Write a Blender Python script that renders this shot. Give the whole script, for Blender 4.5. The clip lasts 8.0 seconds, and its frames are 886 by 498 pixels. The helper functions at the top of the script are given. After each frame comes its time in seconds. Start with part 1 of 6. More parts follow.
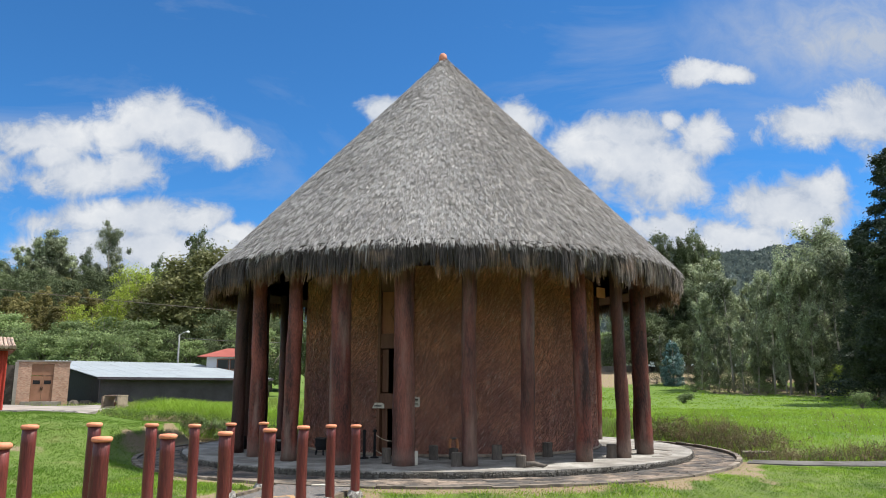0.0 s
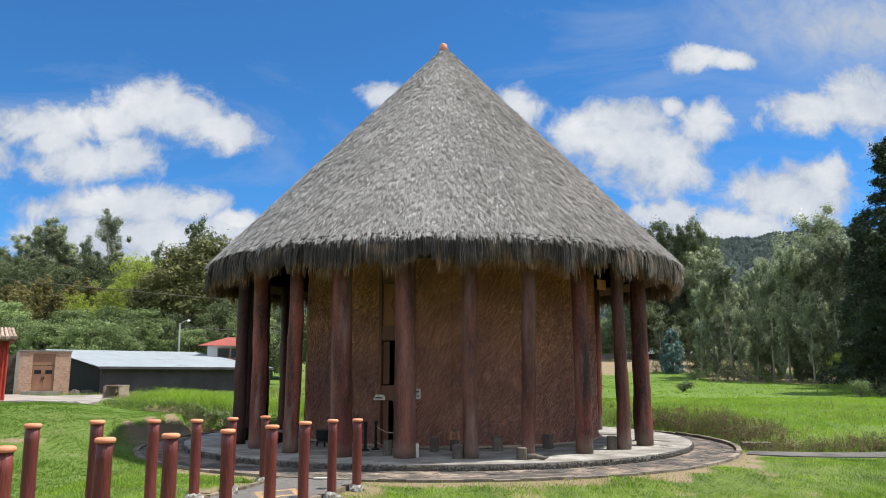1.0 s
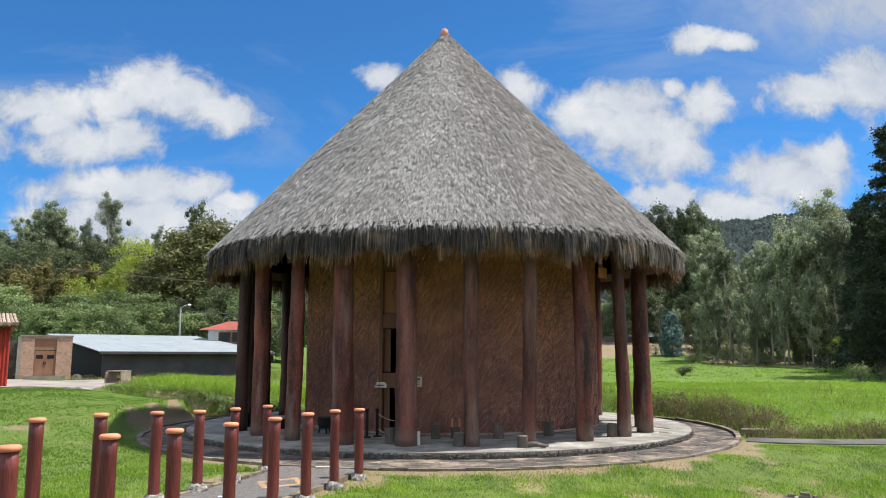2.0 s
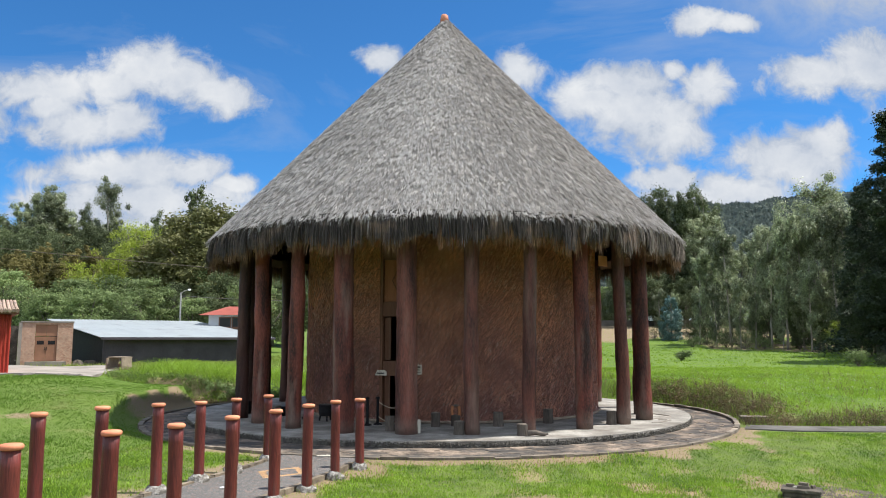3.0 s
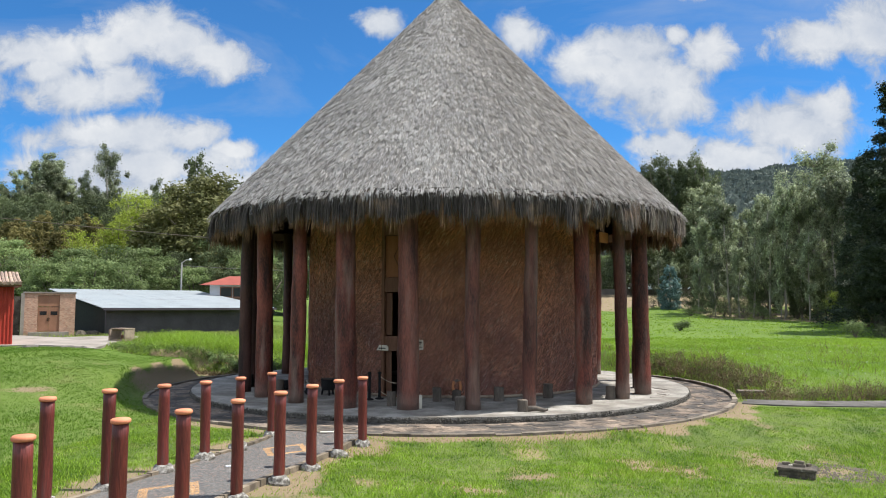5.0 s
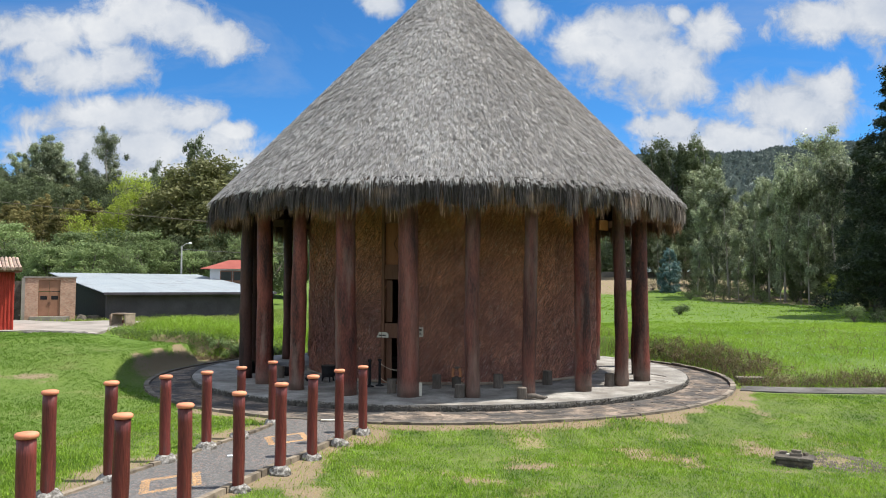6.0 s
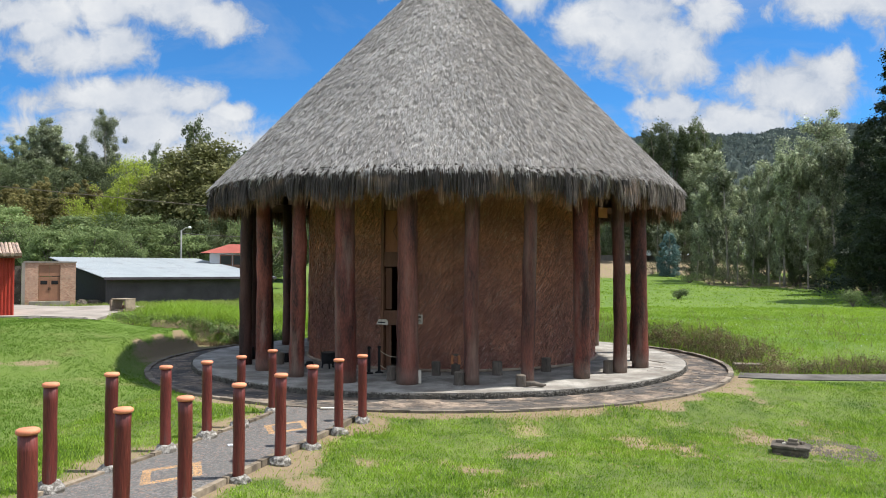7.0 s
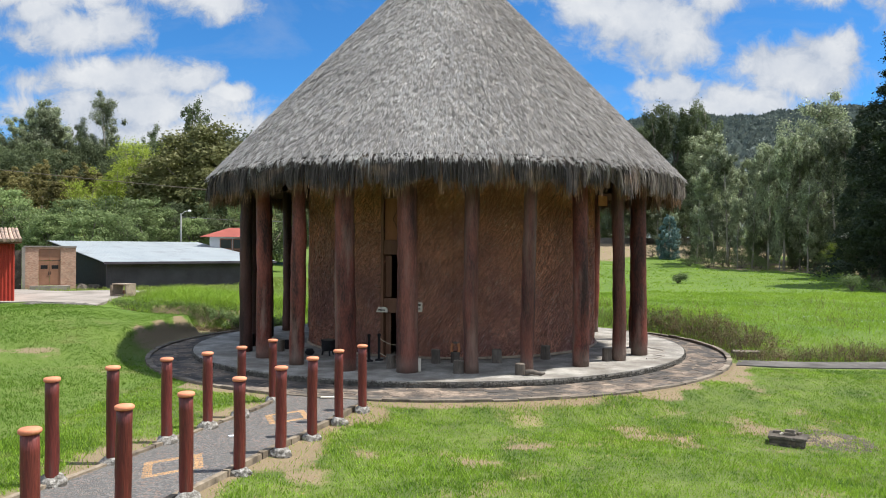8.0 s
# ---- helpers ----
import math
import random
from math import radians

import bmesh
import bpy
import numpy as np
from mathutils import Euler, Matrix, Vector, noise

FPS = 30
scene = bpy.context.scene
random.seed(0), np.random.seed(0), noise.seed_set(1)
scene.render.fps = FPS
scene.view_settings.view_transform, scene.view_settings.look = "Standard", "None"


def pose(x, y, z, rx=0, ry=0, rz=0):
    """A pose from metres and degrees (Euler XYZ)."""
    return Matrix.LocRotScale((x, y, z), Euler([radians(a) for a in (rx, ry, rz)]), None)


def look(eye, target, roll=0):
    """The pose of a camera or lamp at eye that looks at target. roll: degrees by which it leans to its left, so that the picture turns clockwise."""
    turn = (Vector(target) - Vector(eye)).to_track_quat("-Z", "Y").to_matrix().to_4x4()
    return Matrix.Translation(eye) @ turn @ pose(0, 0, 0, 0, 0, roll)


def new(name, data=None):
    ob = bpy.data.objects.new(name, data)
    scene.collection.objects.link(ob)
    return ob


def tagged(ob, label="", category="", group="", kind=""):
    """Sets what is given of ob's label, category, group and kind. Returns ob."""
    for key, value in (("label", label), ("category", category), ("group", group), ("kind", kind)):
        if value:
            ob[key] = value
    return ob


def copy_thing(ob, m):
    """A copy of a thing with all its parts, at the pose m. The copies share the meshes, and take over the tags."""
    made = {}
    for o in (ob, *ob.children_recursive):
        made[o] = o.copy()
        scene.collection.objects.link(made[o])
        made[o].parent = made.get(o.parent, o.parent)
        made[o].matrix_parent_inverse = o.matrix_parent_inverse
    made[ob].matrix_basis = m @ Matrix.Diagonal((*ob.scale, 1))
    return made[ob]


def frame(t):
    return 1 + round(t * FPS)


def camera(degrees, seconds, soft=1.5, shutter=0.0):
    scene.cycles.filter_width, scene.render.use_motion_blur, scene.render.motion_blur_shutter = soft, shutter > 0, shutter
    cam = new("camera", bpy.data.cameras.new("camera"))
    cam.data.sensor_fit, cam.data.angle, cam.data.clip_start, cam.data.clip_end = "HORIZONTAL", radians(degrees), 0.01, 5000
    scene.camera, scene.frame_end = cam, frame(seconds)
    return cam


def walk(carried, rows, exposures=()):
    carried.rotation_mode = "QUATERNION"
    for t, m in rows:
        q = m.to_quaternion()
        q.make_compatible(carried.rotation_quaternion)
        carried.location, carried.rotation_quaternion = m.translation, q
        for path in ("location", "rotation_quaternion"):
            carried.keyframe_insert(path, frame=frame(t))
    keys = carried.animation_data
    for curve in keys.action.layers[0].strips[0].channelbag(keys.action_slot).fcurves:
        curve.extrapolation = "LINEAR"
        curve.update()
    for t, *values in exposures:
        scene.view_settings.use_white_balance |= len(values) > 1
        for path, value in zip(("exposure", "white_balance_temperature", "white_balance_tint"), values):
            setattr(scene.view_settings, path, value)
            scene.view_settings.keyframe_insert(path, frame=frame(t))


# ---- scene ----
# camera: seconds, x, y, z, pitch up, lean right, yaw
cam = camera(60.84, 8.0, soft=1.0)
PATH = [
    (0.0, 0.000, 0.000, 2.334, 10.435, -0.064, 0.068),
    (0.5, -0.016, -0.010, 2.437, 10.021, -0.042, 0.059),
    (1.0, -0.036, -0.015, 2.532, 9.422, -0.034, 0.053),
    (1.5, -0.065, -0.029, 2.639, 8.745, -0.053, 0.047),
    (3.0, -0.094, -0.033, 2.933, 6.766, -0.034, 0.021),
    (3.5, -0.109, -0.036, 3.027, 6.165, -0.065, 0.008),
    (4.0, -0.123, -0.066, 3.125, 5.485, -0.076, -0.007),
    (4.5, -0.149, -0.102, 3.188, 4.861, -0.115, -0.017),
    (6.0, -0.163, -0.156, 3.480, 2.819, -0.179, -0.039),
    (6.5, -0.149, -0.161, 3.573, 2.111, -0.190, -0.046),
    (7.0, -0.145, -0.176, 3.664, 1.469, -0.212, -0.052),
    (7.5, -0.142, -0.184, 3.756, 0.758, -0.242, -0.047),
    (8.0, -0.137, -0.190, 3.908, 0.039, -0.277, -0.052),
]
walk(cam, [(t, pose(x, y, z, 90 + up, lean, yaw)) for t, x, y, z, up, lean, yaw in PATH])

# ---- light ----
SUN = Vector((3.05, 0.45, 6.0)).normalized()
sun_data = bpy.data.lights.new("sun", "SUN")
sun_data.energy, sun_data.angle, sun_data.color = 4.7, radians(0.53), (1.0, 0.965, 0.91)
sun = new("sun", sun_data)
sun.matrix_world = look(SUN * 100, (0, 0, 0))

world = bpy.data.worlds.new("world")
scene.world = world
world.use_nodes = True
wn, wl = world.node_tree.nodes, world.node_tree.links
wn.clear()


def wmath(op, a, b=None, c=None, clamp=False):
    n = wn.new("ShaderNodeMath")
    n.operation, n.use_clamp = op, clamp
    for i, v in enumerate((a, b, c)):
        if v is None:
            continue
        if isinstance(v, (int, float)):
            n.inputs[i].default_value = v
        else:
            wl.new(v, n.inputs[i])
    return n.outputs[0]


sky = wn.new("ShaderNodeTexSky")
sky.sky_type, sky.sun_disc = "NISHITA", False
sky.sun_elevation, sky.sun_rotation = math.asin(SUN.z), math.atan2(SUN.x, SUN.y)
sky.altitude, sky.air_density, sky.dust_density, sky.ozone_density = 2500, 1.0, 0.3, 3.0
geo = wn.new("ShaderNodeTexCoord")
split = wn.new("ShaderNodeSeparateXYZ")
wl.new(geo.outputs["Generated"], split.inputs[0])
dx, dy, dz = split.outputs
# flat sky plane in front: bearing and height tangents
ahead = wmath("MAXIMUM", dy, 0.05)
u = wmath("DIVIDE", dx, ahead)
v = wmath("DIVIDE", dz, ahead)


def wnoise(scale, detail, rough, vec, distort=0.0):
    n = wn.new("ShaderNodeTexNoise")
    n.inputs["Scale"].default_value, n.inputs["Detail"].default_value = scale, detail
    n.inputs["Roughness"].default_value, n.inputs["Distortion"].default_value = rough, distort
    wl.new(vec, n.inputs["Vector"])
    return n


comb = wn.new("ShaderNodeCombineXYZ")
wl.new(u, comb.inputs[0]), wl.new(v, comb.inputs[1])
warp = wnoise(9.0, 8, 0.62, comb.outputs[0])
warp2 = wnoise(22.0, 8, 0.66, comb.outputs[0], 0.4)
wsplit = wn.new("ShaderNodeSeparateColor")
wl.new(warp.outputs["Color"], wsplit.inputs[0])
uw = wmath("MULTIPLY_ADD", wmath("SUBTRACT", wsplit.outputs[0], 0.5), 0.055, u)
vw = wmath("MULTIPLY_ADD", wmath("SUBTRACT", wsplit.outputs[1], 0.5), 0.05, v)
field = None
# cumulus heaps: bearing, height, half width, half height (tangents)
CLOUDS = ((-0.406, 0.369, 0.075, 0.042), (-0.458, 0.348, 0.055, 0.036), (-0.312, 0.33, 0.066, 0.027), (-0.356, 0.348, 0.055, 0.036),
          (-0.571, 0.344, 0.067, 0.03), (-0.516, 0.344, 0.055, 0.029), (-0.492, 0.289, 0.089, 0.033), (-0.442, 0.296, 0.043, 0.036),
          (-0.541, 0.316, 0.047, 0.024), (-0.437, 0.226, 0.13, 0.03), (-0.337, 0.228, 0.05, 0.028), (-0.278, 0.207, 0.038, 0.017),
          (-0.407, 0.185, 0.175, 0.031), (-0.088, 0.386, 0.033, 0.019),
          (0.103, 0.365, 0.038, 0.029), (0.244, 0.348, 0.074, 0.033), (0.265, 0.308, 0.097, 0.047), (0.306, 0.267, 0.062, 0.039),
          (0.2, 0.324, 0.055, 0.033), (0.361, 0.344, 0.043, 0.032), (0.313, 0.371, 0.019, 0.015), (0.359, 0.436, 0.046, 0.022),
          (0.41, 0.432, 0.033, 0.015), (0.515, 0.359, 0.075, 0.034), (0.579, 0.373, 0.063, 0.048), (0.47, 0.244, 0.089, 0.043),
          (0.514, 0.263, 0.05, 0.028), (0.303, 0.212, 0.054, 0.02), (0.402, 0.197, 0.092, 0.026), (0.34, 0.185, 0.091, 0.023),
          (-0.34, 0.15, 0.2, 0.032), (-0.702, 0.296, 0.101, 0.055), (0.716, 0.328, 0.125, 0.064))
for bx, bz, hw, hh in CLOUDS:
    a = wmath("DIVIDE", wmath("SUBTRACT", uw, bx), hw)
    b = wmath("DIVIDE", wmath("SUBTRACT", vw, bz), hh)
    d = wmath("SQRT", wmath("ADD", wmath("MULTIPLY", a, a), wmath("MULTIPLY", b, b)))
    blob = wmath("SUBTRACT", 1.0, d)
    field = blob if field is None else wmath("SMOOTH_MAX", field, blob, 0.2)
ragged = wmath("MULTIPLY_ADD", wmath("SUBTRACT", warp2.outputs["Fac"], 0.5), 1.7, field)
dense = wn.new("ShaderNodeMapRange")
dense.interpolation_type = "SMOOTHSTEP"
dense.inputs["From Min"].default_value, dense.inputs["From Max"].default_value = -0.28, 0.38
wl.new(ragged, dense.inputs["Value"])
# thin high veil, and unseen clouds added behind the viewer to fill the shade
veilmap = wn.new("ShaderNodeMapping")
veilmap.inputs["Scale"].default_value = (1.2, 1.2, 4.0)
wl.new(geo.outputs["Generated"], veilmap.inputs["Vector"])
veiln = wnoise(2.2, 6, 0.6, veilmap.outputs[0], 0.6)
veil = wn.new("ShaderNodeMapRange")
veil.inputs["From Min"].default_value, veil.inputs["From Max"].default_value = 0.48, 0.85
veil.inputs["To Max"].default_value = 0.6
wl.new(veiln.outputs["Fac"], veil.inputs["Value"])
front = wn.new("ShaderNodeMapRange")
front.inputs["From Min"].default_value, front.inputs["From Max"].default_value = 0.25, 0.5
wl.new(dy, front.inputs["Value"])
rear_n = wnoise(2.6, 8, 0.6, geo.outputs["Generated"], 0.3)
rear_fill = wn.new("ShaderNodeMapRange")
rear_fill.interpolation_type = "SMOOTHSTEP"
rear_fill.inputs["From Min"].default_value, rear_fill.inputs["From Max"].default_value = 0.33, 0.46
wl.new(rear_n.outputs["Fac"], rear_fill.inputs["Value"])
heaps = wmath("MULTIPLY", rear_fill.outputs[0], wmath("SUBTRACT", 1.0, front.outputs[0]))
cover = wmath("MULTIPLY", dense.outputs[0], front.outputs[0])
cover = wmath("MAXIMUM", cover, heaps)
va = wmath("DIVIDE", wmath("SUBTRACT", uw, 0.60), 0.32)
vb = wmath("DIVIDE", wmath("SUBTRACT", vw, 0.49), 0.12)
haze = wmath("SUBTRACT", 1.0, wmath("SQRT", wmath("ADD", wmath("MULTIPLY", va, va), wmath("MULTIPLY", vb, vb))), clamp=True)
haze = wmath("MULTIPLY", wmath("MULTIPLY", haze, front.outputs[0]), wmath("MULTIPLY", warp2.outputs["Fac"], 1.9))
cover = wmath("MAXIMUM", cover, haze)
cover = wmath("MAXIMUM", cover, veil.outputs[0], clamp=True)
shade = wn.new("ShaderNodeMapRange")
shade.inputs["From Min"].default_value, shade.inputs["From Max"].default_value = 0.1, 0.85
shade.inputs["To Min"].default_value, shade.inputs["To Max"].default_value = 0.0, 1.0
wl.new(wmath("MULTIPLY_ADD", wmath("SUBTRACT", warp.outputs["Fac"], 0.5), 1.6, wmath("MINIMUM", ragged, 0.6)), shade.inputs["Value"])
tone = wn.new("ShaderNodeMix")
tone.data_type = "RGBA"
tone.inputs["A"].default_value = (3.15, 3.6, 4.4, 1)
tone.inputs["B"].default_value = (5.45, 5.6, 5.8, 1)
wl.new(shade.outputs[0], tone.inputs["Factor"])
deep = wn.new("ShaderNodeMix")
deep.data_type, deep.blend_type = "RGBA", "MULTIPLY"
deep.inputs["Factor"].default_value = 1.0
deep.inputs["B"].default_value = (0.36, 0.83, 1.14, 1)
wl.new(sky.outputs[0], deep.inputs["A"])
blend = wn.new("ShaderNodeMix")
blend.data_type = "RGBA"
wl.new(cover, blend.inputs["Factor"])
wl.new(deep.outputs["Result"], blend.inputs["A"])
# the added rear clouds are doubled in brightness as fill light
bright = wn.new("ShaderNodeMix")
bright.data_type, bright.blend_type = "RGBA", "MULTIPLY"
bright.inputs["B"].default_value = (2.0, 2.0, 2.0, 1)
wl.new(heaps, bright.inputs["Factor"])
wl.new(tone.outputs["Result"], bright.inputs["A"])
wl.new(bright.outputs["Result"], blend.inputs["B"])
back = wn.new("ShaderNodeBackground")
back.inputs["Strength"].default_value = 0.088
wl.new(blend.outputs["Result"], back.inputs["Color"])
wout = wn.new("ShaderNodeOutputWorld")
wl.new(back.outputs[0], wout.inputs["Surface"])
scene.view_settings.exposure = 0.78


# ---- materials ----
def material(name, dark, light, scale=4.0, rough=0.8, bump=0.3, fine=40.0, island=0.0, object_random=0.0, stretch=(1, 1, 1), metal=0.0,
             spots=None, spot_scale=1.0, spot_edge=(0.55, 0.7), translucent=0.0, bump_distance=0.02, spec=0.3, speck=None, contrast=(0.25, 0.75)):
    """Two-scale noise between two colours, optional stains, random tint by island or object, and bump."""
    m = bpy.data.materials.new(name)
    m.use_nodes = True
    nt = m.node_tree
    n, l = nt.nodes, nt.links
    bsdf = n["Principled BSDF"]
    bsdf.inputs["Roughness"].default_value, bsdf.inputs["Metallic"].default_value = rough, metal
    bsdf.inputs["Specular IOR Level"].default_value = spec
    co = n.new("ShaderNodeTexCoord")
    mp = n.new("ShaderNodeMapping")
    mp.inputs["Scale"].default_value = stretch
    l.new(co.outputs["Object"], mp.inputs["Vector"])

    def tex(s, detail=6.0, r=0.6):
        t = n.new("ShaderNodeTexNoise")
        t.inputs["Scale"].default_value, t.inputs["Detail"].default_value, t.inputs["Roughness"].default_value = s, detail, r
        l.new(mp.outputs[0], t.inputs["Vector"])
        return t.outputs["Fac"]

    def mix(fac, a, b, how="MIX"):
        x = n.new("ShaderNodeMix")
        x.data_type, x.blend_type = "RGBA", how
        for key, val in (("Factor", fac), ("A", a), ("B", b)):
            if isinstance(val, (int, float)):
                x.inputs[key].default_value = val
            elif isinstance(val, tuple):
                x.inputs[key].default_value = (*val, 1)
            else:
                l.new(val, x.inputs[key])
        return x.outputs["Result"]

    def ramp(fac, lo, hi):
        r = n.new("ShaderNodeMapRange")
        r.inputs["From Min"].default_value, r.inputs["From Max"].default_value = lo, hi
        l.new(fac, r.inputs["Value"])
        return r.outputs[0]

    coarse, grain = tex(scale), tex(fine, 4.0)
    fac = n.new("ShaderNodeMath")
    fac.operation = "MULTIPLY_ADD"
    l.new(grain, fac.inputs[0])
    fac.inputs[1].default_value = 0.5
    half = n.new("ShaderNodeMath")
    half.operation = "MULTIPLY_ADD"
    l.new(coarse, half.inputs[0])
    half.inputs[1].default_value, half.inputs[2].default_value = 0.9, -0.2
    l.new(half.outputs[0], fac.inputs[2])
    out = mix(ramp(fac.outputs[0], *contrast), dark, light)
    if spots:
        out = mix(ramp(tex(spot_scale, 5.0), *spot_edge), out, spots)
    for amount, node, socket in ((island, "ShaderNodeNewGeometry", "Random Per Island"), (object_random, "ShaderNodeObjectInfo", "Random")):
        if amount:
            hsv = n.new("ShaderNodeHueSaturation")
            r = n.new("ShaderNodeMapRange")
            r.inputs["To Min"].default_value, r.inputs["To Max"].default_value = 1 - amount, 1 + amount
            l.new(n.new(node).outputs[socket], r.inputs["Value"])
            l.new(r.outputs[0], hsv.inputs["Value"])
            l.new(out, hsv.inputs["Color"])
            out = hsv.outputs[0]
    if speck:
        out = mix(ramp(n.new("ShaderNodeNewGeometry").outputs["Random Per Island"], 0.07, 0.05), out, speck)
    l.new(out, bsdf.inputs["Base Color"])
    if bump:
        b = n.new("ShaderNodeBump")
        b.inputs["Strength"].default_value, b.inputs["Distance"].default_value = bump, bump_distance
        l.new(fac.outputs[0], b.inputs["Height"])
        l.new(b.outputs[0], bsdf.inputs["Normal"])
    if translucent:
        tr = n.new("ShaderNodeBsdfTranslucent")
        l.new(out, tr.inputs["Color"])
        sh = n.new("ShaderNodeMixShader")
        sh.inputs[0].default_value = translucent
        l.new(bsdf.outputs[0], sh.inputs[1])
        l.new(tr.outputs[0], sh.inputs[2])
        l.new(sh.outputs[0], n["Material Output"].inputs["Surface"])
    return m


def pebbled(name, stones, joint, scale, rough=0.9, depth=0.6, stain=None):
    """Small set stones: cells of three tints with darker joints between."""
    m = bpy.data.materials.new(name)
    m.use_nodes = True
    n, l = m.node_tree.nodes, m.node_tree.links
    bsdf = n["Principled BSDF"]
    bsdf.inputs["Roughness"].default_value, bsdf.inputs["Specular IOR Level"].default_value = rough, 0.3
    co = n.new("ShaderNodeTexCoord")
    cell = n.new("ShaderNodeTexVoronoi")
    edge = n.new("ShaderNodeTexVoronoi")
    edge.feature = "DISTANCE_TO_EDGE"
    for v in (cell, edge):
        v.inputs["Scale"].default_value = scale
        l.new(co.outputs["Object"], v.inputs["Vector"])
    split_ = n.new("ShaderNodeSeparateColor")
    l.new(cell.outputs["Color"], split_.inputs[0])
    ramp = n.new("ShaderNodeValToRGB")
    ramp.color_ramp.elements[0].color, ramp.color_ramp.elements[1].color = (*stones[0], 1), (*stones[-1], 1)
    for i, s in enumerate(stones[1:-1]):
        ramp.color_ramp.elements.new((i + 1) / (len(stones) - 1)).color = (*s, 1)
    l.new(split_.outputs[0], ramp.inputs[0])
    gap = n.new("ShaderNodeMapRange")
    gap.inputs["From Min"].default_value, gap.inputs["From Max"].default_value = 0.03, 0.14
    l.new(edge.outputs["Distance"], gap.inputs["Value"])
    mx = n.new("ShaderNodeMix")
    mx.data_type = "RGBA"
    mx.inputs["A"].default_value = (*joint, 1)
    l.new(gap.outputs[0], mx.inputs["Factor"]), l.new(ramp.outputs[0], mx.inputs["B"])
    dirt = n.new("ShaderNodeTexNoise")
    dirt.inputs["Scale"].default_value, dirt.inputs["Detail"].default_value = 0.9, 8
    l.new(co.outputs["Object"], dirt.inputs["Vector"])
    share = n.new("ShaderNodeMapRange")
    share.inputs["From Min"].default_value, share.inputs["From Max"].default_value, share.inputs["To Max"].default_value = 0.45, 0.75, 0.75
    l.new(dirt.outputs["Fac"], share.inputs["Value"])
    mx2 = n.new("ShaderNodeMix")
    mx2.data_type = "RGBA"
    mx2.inputs["B"].default_value = (*(stain or joint), 1)
    l.new(share.outputs[0], mx2.inputs["Factor"]), l.new(mx.outputs["Result"], mx2.inputs["A"])
    l.new(mx2.outputs["Result"], bsdf.inputs["Base Color"])
    bp = n.new("ShaderNodeBump")
    bp.inputs["Strength"].default_value, bp.inputs["Distance"].default_value = depth, 0.03
    l.new(gap.outputs[0], bp.inputs["Height"]), l.new(bp.outputs[0], bsdf.inputs["Normal"])
    return m


